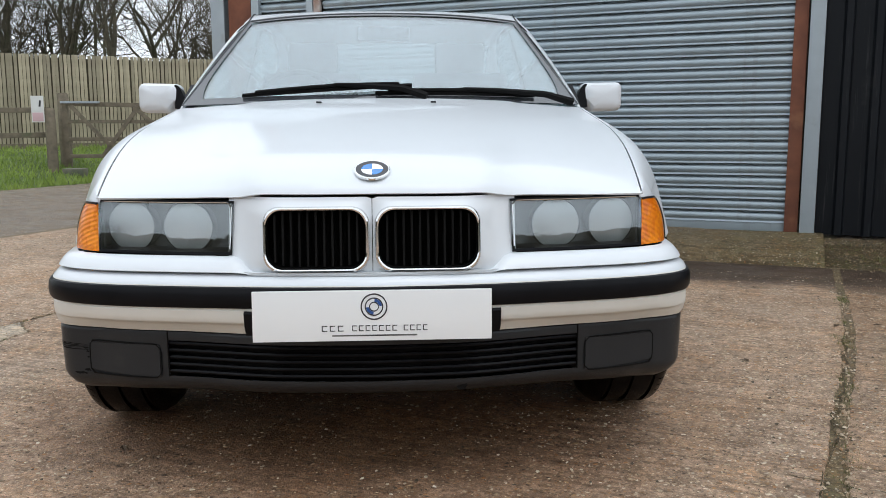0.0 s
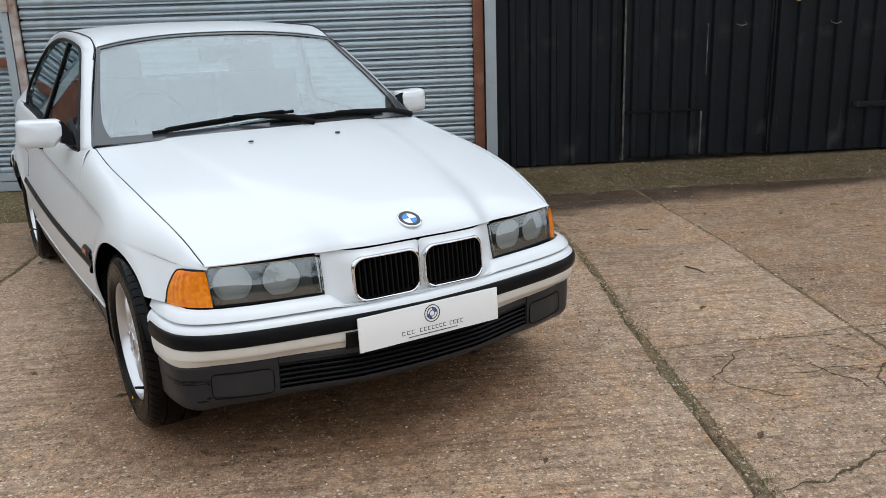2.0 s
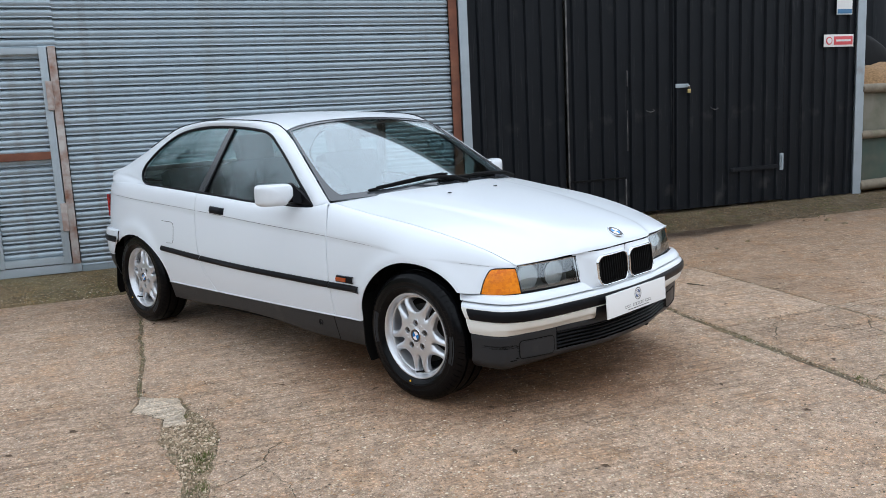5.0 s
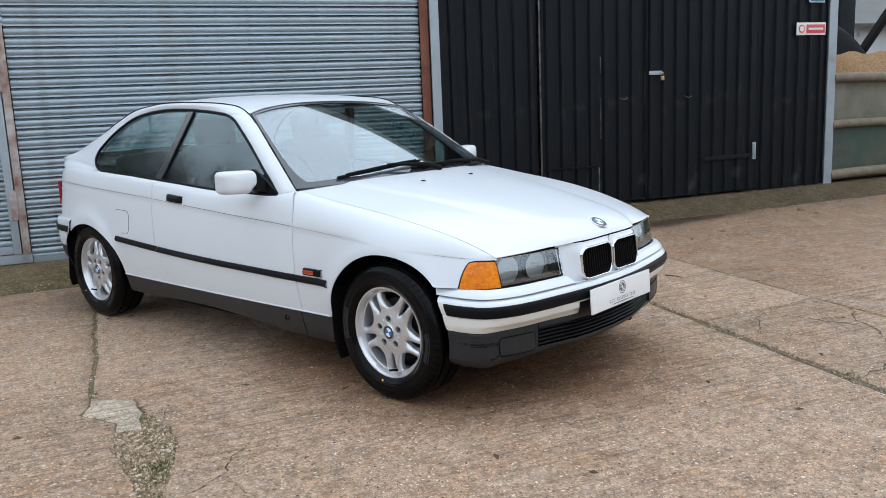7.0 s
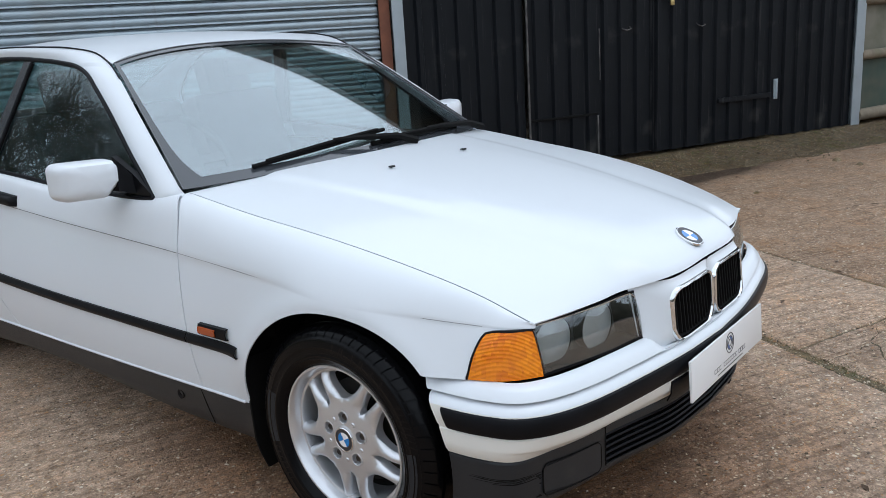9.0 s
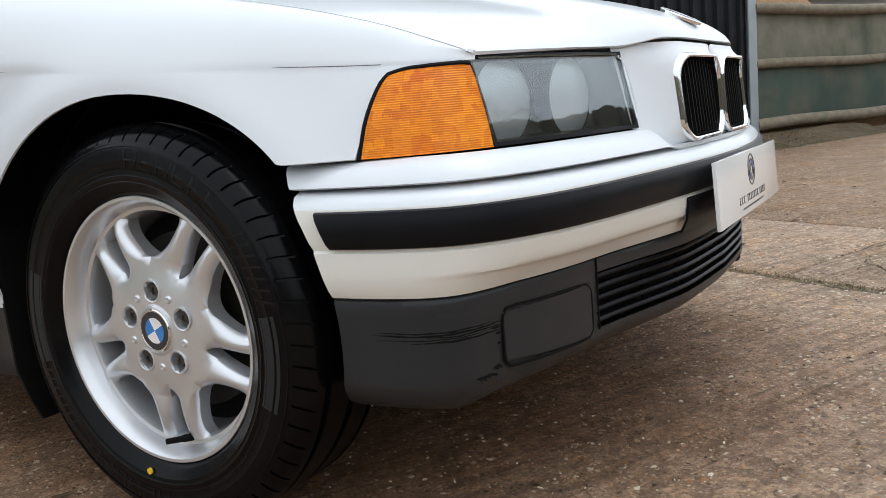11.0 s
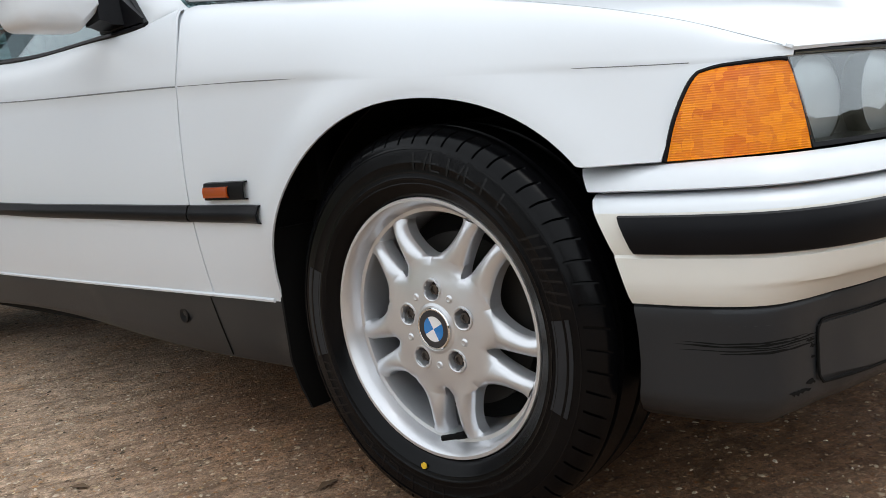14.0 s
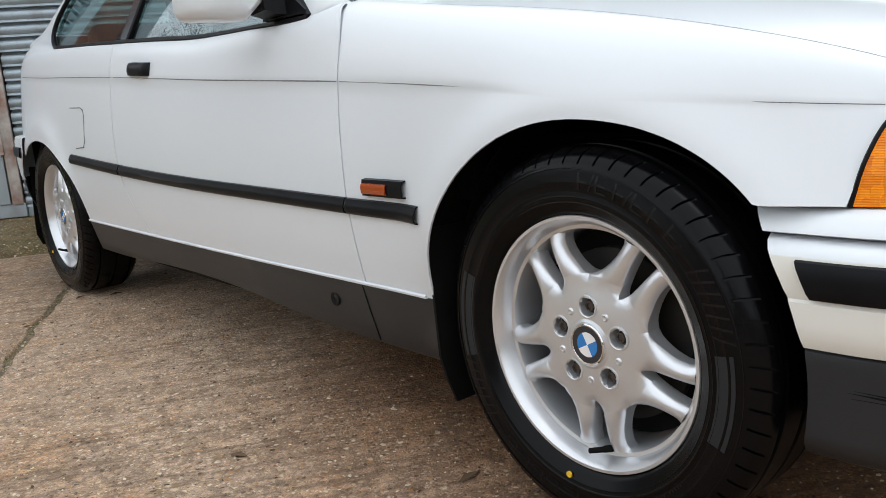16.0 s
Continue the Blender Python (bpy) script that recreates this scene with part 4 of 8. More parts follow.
part("writing", box((0.22, 0.002, 0.022), (0.285, -0.0068, 0.07), 0.0005), SIGN_WHITE, sign)
notice = wall_thing("notice", "white notice with a blue foot on the black cladding", "sign", s=7.645, z=2.20, y=-0.034)
part("board", box((0.23, 0.006, 0.30), (0.115, 0, 0.16), 0.002), SIGN_WHITE, notice)
part("foot_band", box((0.21, 0.003, 0.05), (0.115, -0.0045, 0.045), 0.001), SIGN_BLUE, notice)


# raised strip along the foot of the building
def strip_bm(s0, s1, prof, step, rng, rough):
    """A bank along the building: rows of (distance out, height)."""
    rows = []
    n = int((s1 - s0) / step)
    for i in range(n + 1):
        s = s0 + (s1 - s0) * i / n
        row = []
        for k, (d, z) in enumerate(prof):
            wob = rough * noise.noise(Vector((s * 2.1, d * 3, 4.0))) + 0.4 * rough * noise.noise(Vector((s * 9, d * 9, 1.0)))
            inner = 0 < k < len(prof) - 1
            row.append(WALL @ Vector((s, -(d + (wob * 1.6 if k else 0)), max(-0.045, z + (wob * 0.5 if inner else 0)))))
        rows.append(row)
    return loft(rows, False)


rng = random.Random(3)
ob = finish("apron", strip_bm(-1.9, 3.10, [(-0.12, 0.142), (0.03, 0.142), (0.20, 0.125), (0.38, 0.075), (0.47, 0.035), (0.51, 0.004), (0.53, -0.04)], 0.10, rng, 0.02), APRON)
tagged(ob, "sloping mossy concrete apron at the foot of the shutter", "apron", kind="structure")
VERGE_Z = spline([(-0.12, 0.118), (0.03, 0.112), (0.18, 0.075), (0.36, 0.030), (0.52, 0.004), (0.66, -0.020), (0.80, -0.045)])


def verge_z(s, d):
    """Height of the rubble bank along the black doors."""
    lump = 0.026 * noise.noise(Vector((s * 2.3, d * 3.1, 4.0))) + 0.016 * noise.noise(Vector((s * 9, d * 9, 1.0))) + 0.008 * noise.noise(Vector((s * 27, d * 27, 2.0)))
    return VERGE_Z(d) + lump * smooth01((d + 0.02) / 0.1)


rows = []
for i in range(240):
    s = 3.04 + 6.76 * i / 239
    rows.append([WALL @ Vector((s, -d, verge_z(s, d))) for d in np.linspace(-0.12, 0.80, 36)])
ob = finish("verge", loft(rows, False), VERGE)
tagged(ob, "bank of mossy dirt and rubble at the foot of the black doors", "ground", kind="structure")


# ---- the car: white three-door hatchback ----
car = thing("car", "white three-door hatchback with black trim and silver alloy wheels, parked", "car")

# plan, height and shoulder lines of the side
HALF = spline([(-0.53, 0.686), (-0.50, 0.709), (-0.475, 0.7275), (-0.45, 0.742), (-0.39, 0.757), (-0.30, 0.774), (-0.20, 0.790), (0.0, 0.812), (0.25, 0.824), (0.5, 0.830), (0.9, 0.840), (1.5, 0.847), (2.2, 0.846), (2.7, 0.842), (2.9, 0.833), (3.0, 0.822), (3.1, 0.802), (3.2, 0.770), (3.3, 0.718), (3.38, 0.650)])
LEAN = spline([(-0.51, 0.42), (-0.45, 0.40), (-0.39, 0.36), (-0.30, 0.26), (-0.20, 0.16), (0.0, 0.06), (0.3, 0.075), (0.58, 0.10), (1.5, 0.10), (2.7, 0.08), (3.4, 0.06)])
CREASE = spline([(-0.51, 0.664), (-0.45, 0.6665), (-0.38, 0.6705), (-0.23, 0.682), (0.0, 0.700), (0.16, 0.716), (0.37, 0.733), (0.58, 0.7465), (1.26, 0.783), (1.78, 0.814), (2.33, 0.841), (2.67, 0.856), (2.98, 0.872), (3.4, 0.885)])
BODY = spline([(0.18, -0.060), (0.25, -0.040), (0.34, -0.018), (0.42, -0.006), (0.52, 0.0), (0.60, 0.003), (0.70, 0.000), (0.80, -0.006), (0.90, -0.014)])
SEAM_X = spline([(-0.52, 0.647), (-0.45, 0.657), (-0.4, 0.663), (-0.3, 0.676), (-0.2, 0.689), (0, 0.708), (0.2, 0.720), (0.4, 0.727), (0.62, 0.726)])
SEAM_Z = spline([(-0.52, 0.668), (-0.45, 0.697), (-0.4, 0.717), (-0.3, 0.749), (-0.2, 0.775), (0, 0.817), (0.2, 0.848), (0.3, 0.861), (0.4, 0.875), (0.5, 0.890), (0.62, 0.908)])
BELT_Z = spline([(0.58, 0.908), (0.75, 0.888), (1.0, 0.886), (1.3, 0.890), (1.6, 0.908), (1.86, 0.922), (2.33, 0.945), (2.53, 0.954), (2.8, 0.962), (3.4, 0.955)])
BELT_X = spline([(0.58, 0.742), (0.75, 0.763), (1.3, 0.768), (2.2, 0.768), (2.7, 0.762), (3.0, 0.745), (3.2, 0.700), (3.38, 0.590)])


def flare(y, z):
    """The swell of the wings round the wheel openings."""
    f = 0.0
    for yc, zc, r in ((0.0, 0.315, 0.362), (2.695, 0.315, 0.345)):
        d = math.hypot(y - yc, z - zc) - r
        f += 0.016 * math.exp(-(max(d, 0) / 0.055) ** 2) * smooth01((z - 0.30) / 0.2)
    return f


def side_x(y, z):
    """Half width of the body below the shoulder."""
    zc = CREASE(y)
    fold = -0.0011 * (1 - 0.97 * math.exp(-((y + 0.025) / 0.14) ** 2)) * smooth01((z - zc + 0.0012) / 0.0024)
    return HALF(y) + BODY(z) + flare(y, z) - LEAN(y) * max(z - 0.52, 0.0) - fold


def front_arch(y):
    r = 0.352 + 0.014 * smooth01(-y / 0.30)
    return 0.315 + math.sqrt(max(r * r - y * y, 0.0))


def rear_arch(y):
    dy = y - 2.69
    a = 0.43 if dy < 0 else 0.37
    return 0.315 + 0.305 * math.sqrt(max(1 - (dy / a) ** 2, 0.0))


def side_column(y, zlow, top_x, top_z, n=30):
    """Points of the body side at one station, from its lower edge up over the crease to the top edge."""
    zc = max(CREASE(y), zlow + min(0.0035, 0.45 * (top_z - zlow)))
    if zc > top_z - 0.003:
        zc = zlow + 0.45 * (top_z - zlow)
    zs = list(np.linspace(zlow, zc - 0.0014, n // 2)) + [zc + 0.0014]
    pts = [(side_x(y, z), z) for z in zs]
    x0, z0 = pts[-1]
    slope = (side_x(y, z0) - side_x(y, z0 + 0.02)) / 0.02
    h = max(top_z - z0, 0.0008)
    c1 = (x0 - slope * h * 0.5 - 0.002, z0 + h * 0.55)
    c2 = (top_x + (x0 - top_x) * 0.42, top_z - h * 0.02)
    for k in range(1, n // 2 + 1):
        t = k / (n // 2)
        b = [(1 - t) ** 3, 3 * t * (1 - t) ** 2, 3 * t * t * (1 - t), t**3]
        pts.append((b[0] * x0 + b[1] * c1[0] + b[2] * c2[0] + b[3] * top_x, b[0] * z0 + b[1] * c1[1] + b[2] * c2[1] + b[3] * top_z))
    return pts


FRONT_SEAM = spline([(0.30, 0.563), (0.41, 0.571), (0.5, 0.580), (0.60, 0.591), (0.68, 0.602), (0.75, 0.610), (0.81, 0.613), (0.85, 0.621), (0.88, 0.633), (0.906, 0.645), (0.94, 0.655)])
REAR_SEAM = spline([(0.30, 1.66), (0.345, 1.69), (0.42, 1.765), (0.55, 1.835), (0.7, 1.875), (0.95, 1.905)])


def side_panel(stations, low, top, y_at):
    cols = []
    for y in stations:
        tx, tz = top(y)
        cols.append([Vector((-x, y_at(y, z), z)) for x, z in side_column(y, low(y), tx, tz)])
    return panel(cols, 0.004, (-1, 0, 0.2))


# front wings
st = sorted(set([round(v, 5) for v in np.concatenate([np.linspace(-0.507, -0.418, 12), np.linspace(-0.416, -0.379, 12), np.linspace(-0.372, -0.302, 8), [-0.302 * math.cos(a) for a in np.linspace(0, math.pi / 2, 24)], [0.3505 * math.sin(a) for a in np.linspace(0, math.pi / 2, 26)], np.linspace(0.352, 0.585, 16)])]))


LAMP_EDGE = spline([(-0.51, 0.6655), (-0.48, 0.6650), (-0.46, 0.6643), (-0.44, 0.6636), (-0.430, 0.6630), (-0.424, 0.6622), (-0.419, 0.6605), (-0.414, 0.6570), (-0.404, 0.6435), (-0.391, 0.603), (-0.3785, 0.552)])


def wing_low(y):
    if y < -0.379:
        return LAMP_EDGE(y)
    if y < -0.30:
        return 0.552
    return max(front_arch(y), 0.552 if y < -0.27 else 0.337) if y < 0.3506 else 0.337


def wing_y(y, z):
    w = smooth01((y - 0.36) / 0.225)
    return y + w * (FRONT_SEAM(z) - 0.002 - 0.585)


wing = side_panel(st, wing_low, lambda y: (SEAM_X(wing_y(y, 0.905)), SEAM_Z(wing_y(y, 0.905))), wing_y)
wings = both("front_wing", wing, PAINT, car)

# painted return behind the seam between wing and door
lap = []
for e in np.linspace(-0.024, 0.026, 9):
    lap.append([Vector((-x + 0.0045, FRONT_SEAM(z) + e, z - 0.002)) for x, z in side_column(0.585 + e, 0.345, SEAM_X(0.62) + 0.010 * (e + 0.024) / 0.05, SEAM_Z(0.62) - 0.003)])
both("seam_return", panel(lap, 0.002, (-1, 0, 0.2)), PAINT, car)

# doors
st = list(np.linspace(0.0, 1.0, 40))


def door_col(u):
    y0 = 0.588 + (1.87 - 0.588) * u
    col = side_column(y0, 0.337, BELT_X(y0), BELT_Z(y0))
    return [Vector((-x, FRONT_SEAM(z) + 0.002 + (REAR_SEAM(z) - 0.002 - FRONT_SEAM(z) - 0.002) * u, z)) for x, z in col]


door_bm = panel([door_col(u) for u in st], 0.004, (-1, 0, 0.2))
doors = both("door", door_bm, PAINT, car)

# rear quarters below the shoulder
st = sorted(set([round(v, 5) for v in np.concatenate([np.linspace(1.87, 2.26, 16), [2.69 - 0.4299 * math.cos(a) for a in np.linspace(0, math.pi / 2, 26)], [2.69 + 0.3699 * math.sin(a) for a in np.linspace(0, math.pi / 2, 24)], [2.9145, 2.9155], np.linspace(3.06, 3.38, 22)])]))


def quarter_low(y):
    if y < 2.2602:
        return 0.337
    return max(rear_arch(y), 0.337) if y < 2.915 else 0.632


def quarter_y(y, z):
    return y + (1 - smooth01((y - 1.87) / 0.3)) * (REAR_SEAM(z) + 0.002 - 1.87)


quarters = both("rear_quarter", side_panel(st, quarter_low, lambda y: (BELT_X(y), BELT_Z(y)), quarter_y), PAINT, car)

# pillars and roof rail: between the side window's outline and the outer edges of screen, roof and tailgate
WINDOW = [(0.742, 0.648, 0.9030), (0.754, 0.705, 0.8950), (0.763, 0.760, 0.889), (0.744, 0.835, 0.950), (0.726, 0.905, 1.000), (0.699, 1.000, 1.070), (0.671, 1.100, 1.142), (0.645, 1.200, 1.208), (0.626, 1.275, 1.254), (0.616, 1.350, 1.280), (0.612, 1.450, 1.294), (0.607, 1.60, 1.307), (0.604, 1.75, 1.316), (0.603, 1.90, 1.320), (0.604, 2.05, 1.316), (0.611, 2.20, 1.301), (0.621, 2.33, 1.277), (0.641, 2.46, 1.227), (0.664, 2.57, 1.167), (0.684, 2.64, 1.116), (0.703, 2.692, 1.067), (0.719, 2.703, 1.025), (0.735, 2.672, 0.983), (0.748, 2.60, 0.959)]
OUTER = [(0.7290, 0.640, 0.9050), (0.7310, 0.652, 0.9095), (0.731, 0.668, 0.922), (0.722, 0.705, 0.950), (0.705, 0.772, 1.000), (0.683, 0.852, 1.058), (0.656, 0.945, 1.122), (0.627, 1.040, 1.186), (0.603, 1.115, 1.234), (0.578, 1.195, 1.276), (0.569, 1.290, 1.318), (0.583, 1.420, 1.341), (0.589, 1.60, 1.352), (0.591, 1.80, 1.358), (0.590, 2.00, 1.358), (0.587, 2.20, 1.345), (0.586, 2.40, 1.317), (0.590, 2.60, 1.256), (0.598, 2.78, 1.190), (0.610, 2.94, 1.132), (0.622, 3.06, 1.088), (0.634, 3.14, 1.060), (0.650, 3.22, 1.040), (0.655, 3.30, 1.022)]
TAIL_IN = [(0.758, 2.80, 0.962), (0.748, 3.00, 0.961), (0.722, 3.16, 0.958), (0.655, 3.30, 0.956), (0.585, 3.385, 0.954)]
TAIL_OUT = [(0.645, 3.335, 1.008), (0.630, 3.36, 1.000), (0.61, 3.375, 0.995), (0.585, 3.39, 0.988), (0.56, 3.40, 0.980)]
# both curves are sampled by the same share of their given points, so that the strip runs square across
ki = spline([(i, *p) for i, p in enumerate(WINDOW + TAIL_IN)])
ko = spline([(i, *p) for i, p in enumerate(OUTER + TAIL_OUT)])
strip = []
for t in np.linspace(0, len(WINDOW + TAIL_IN) - 1, 170):
    a, b = Vector(ki(t)), Vector(ko(t))
    col = []
    for k in range(9):
        w = k / 8
        p = a.lerp(b, w)
        swell = 0.011 * math.sin(math.pi * w) * (1.0 if t > 9 else 0.7) * smooth01(t / 2.5)
        p += Vector((swell * 1.0, 0, swell * 0.75))
        col.append(Vector((-p.x, p.y, p.z)))
    strip.append(col)
both("body_frame", panel(strip, 0.004, (-1, 0, 0.5)), PAINT, car)

# roof skin
ROOF_EDGE = spline([(1.18, 0.570, 1.277), (1.29, 0.5665, 1.3175), (1.42, 0.5805, 1.3405), (1.60, 0.5865, 1.3515), (1.80, 0.5885, 1.3575), (2.00, 0.5875, 1.3575), (2.20, 0.5845, 1.3445), (2.44, 0.584, 1.303)])
ROOF_MID = spline([(1.29, 1.329), (1.36, 1.348), (1.50, 1.371), (1.70, 1.386), (1.90, 1.389), (2.10, 1.382), (2.30, 1.362), (2.45, 1.335)])
skin = []
for v in np.linspace(0, 1, 40):
    col = []
    for u in np.linspace(-1, 1, 41):
        y0 = 1.300 - 0.094 * abs(u) ** 2.2
        y = y0 + (2.44 - y0) * v
        ex, ez = ROOF_EDGE(y)
        col.append(Vector((u * ex, y, ez + (ROOF_MID(max(y, 1.29)) - ez) * (1 - abs(u) ** 2.6) * 1.0 - 0.002)))
    skin.append(col)
part("roof_panel", panel(skin, 0.004, (0, 0, 1)), PAINT, car)

# bonnet
B_MID = spline([(0, -0.648, 0.691), (0.012, -0.640, 0.705), (0.03, -0.622, 0.721), (0.06, -0.592, 0.740), (0.12, -0.525, 0.765), (0.22, -0.40, 0.795), (0.35, -0.245, 0.827), (0.5, -0.07, 0.859), (0.65, 0.105, 0.887), (0.8, 0.275, 0.910), (0.92, 0.42, 0.927), (1.0, 0.506, 0.937)])
BONNET_FRONT = spline([(0, -0.648), (0.20, -0.643), (0.255, -0.630), (0.295, -0.603), (0.33, -0.583), (0.45, -0.558), (0.55, -0.533), (0.647, -0.502)])
cols = []
for v in np.concatenate([np.linspace(0, 0.08, 12)[:-1], np.linspace(0.08, 1, 50)]):
    my, mz = B_MID(v)
    ey = -0.504 + 1.146 * (my + 0.648) / 1.154
    ex, ez = SEAM_X(ey) - 0.0045, SEAM_Z(ey) + 0.0005
    row = []
    for u in np.linspace(-1, 1, 81):
        a = abs(u)
        y0 = BONNET_FRONT(a * 0.647) - 0.002 * a
        y1 = 0.506 + 0.136 * a**1.6
        y = y0 + (y1 - y0) * (my + 0.648) / 1.154
        z = ez + (mz - ez) * (1 - a**2.5)
        edge = 0.40 + 0.22 * v
        z += 0.0055 * (1 - smooth01((a - edge) / 0.09)) * smooth01(v / 0.15) - 0.004 * smooth01(v / 0.15) * (1 - a**8)
        xf = a * 0.647
        lip = 0.691 - 0.010 * smooth01((xf - 0.24) / 0.08) - 0.006 * max(0, xf - 0.30) / 0.347
        z += (lip - (0.6745 + 0.0165 * (1 - a**2.5))) * (1 - smooth01(v / 0.10))
        row.append(Vector((u * ex, y, z)))
    cols.append(row)
bonnet = part("bonnet", panel(cols, 0.005, (0, 0, 1)), PAINT, car)

# front panel round lamps and grilles
NOSE = spline([(0.0, -0.654), (0.12, -0.654), (0.20, -0.651), (0.25, -0.640), (0.29, -0.620), (0.315, -0.609), (0.45, -0.580), (0.55, -0.552), (0.642, -0.521)])


def nose_y(x, z):
    return NOSE(abs(x)) + (0.006 + 0.022 * smooth01((abs(x) - 0.20) / 0.11)) * (z - 0.552) / 0.12


KIDNEY = {1: (0.124, 0.592, 0.232, 0.142, 0.042)}
cx, cz, kw, kh, kr = KIDNEY[1]
hole = rounded(cx, cz, kw, kh, kr, 96)
rows = []
for k, w in enumerate((0.0, 0.06, 0.15, 0.3, 0.5, 0.75, 1.0)):
    ring = []
    for i, (hx, hz) in enumerate(hole):
        ang = math.atan2(hz - cz, hx - cx)
        # the outer ring is taken on the same ray from the grille's middle
        c, s = math.cos(ang), math.sin(ang)
        tx = ((0.327 - cx) / c if c > 0 else (0.0008 - cx) / c) if abs(c) > 1e-6 else 9
        tz = ((0.684 - cz) / s if s > 0 else (0.512 - cz) / s) if abs(s) > 1e-6 else 9
        t = min(tx, tz)
        ox, oz = cx + t * c, cz + t * s
        x, z = hx + (ox - hx) * w, hz + (oz - hz) * w
        dome = 0.0150 * (1 - w) ** 1.9
        ring.append(Vector((-x, nose_y(x, z) - dome, z)))
    rows.append(ring)
both("nose_panel", loft(rows), PAINT, car)
grilles = []
for side in (-1, 1):
    g = part("kidney_grille", loft([[Vector((side * x, nose_y(x, z) + dy, z)) for x, z in rounded(cx, cz, kw * f, kh * f, kr * f, 48)] for f, dy in ((0.985, 0.0), (0.98, 0.045), (0.6, 0.045), (0.02, 0.045))]), BLACK, car, "black backing of the grille in a chrome surround")
    grilles.append(g)
    rings = []
    for f, dy in ((1.012, 0.0), (1.014, -0.012), (1.000, -0.0180), (0.975, -0.0195), (0.955, -0.0180), (0.945, -0.0130), (0.944, -0.004)):
        ww, hh = kw - 0.030 * (1.0 - f) / 0.06 * 0.5, kh - 0.030 * (1.0 - f) / 0.06 * 0.5
        rings.append([Vector((side * x, nose_y(x, z) - 0.002 + dy, z)) for x, z in rounded(cx, cz, ww, hh, kr - 0.004, 240)])
    part("surround", loft(rings), CHROME, g, "bright chrome surround")
    part("sleeve", loft([[Vector((side * x, nose_y(x, z) - 0.002 + dy, z)) for x, z in rounded(cx, cz, kw - 0.0150, kh - 0.0150, kr - 0.006, 240)] for dy in (-0.0120, 0.010)]), BLACK, g)
    for k in range(11):
        x = cx + (k - 5) * 0.0182
        part("slat", box((0.0050, 0.034, kh - 0.018 - 0.012 * max(0, abs(k - 5) - 3.5)), (side * x, nose_y(x, cz) + 0.007, cz), 0.002, Matrix.Translation((0, nose_y(x, cz) + 0.007, cz)) @ Matrix.Rotation(radians(-6), 4, "X") @ Matrix.Translation((0, -nose_y(x, cz) - 0.007, -cz))), BLACK, g)

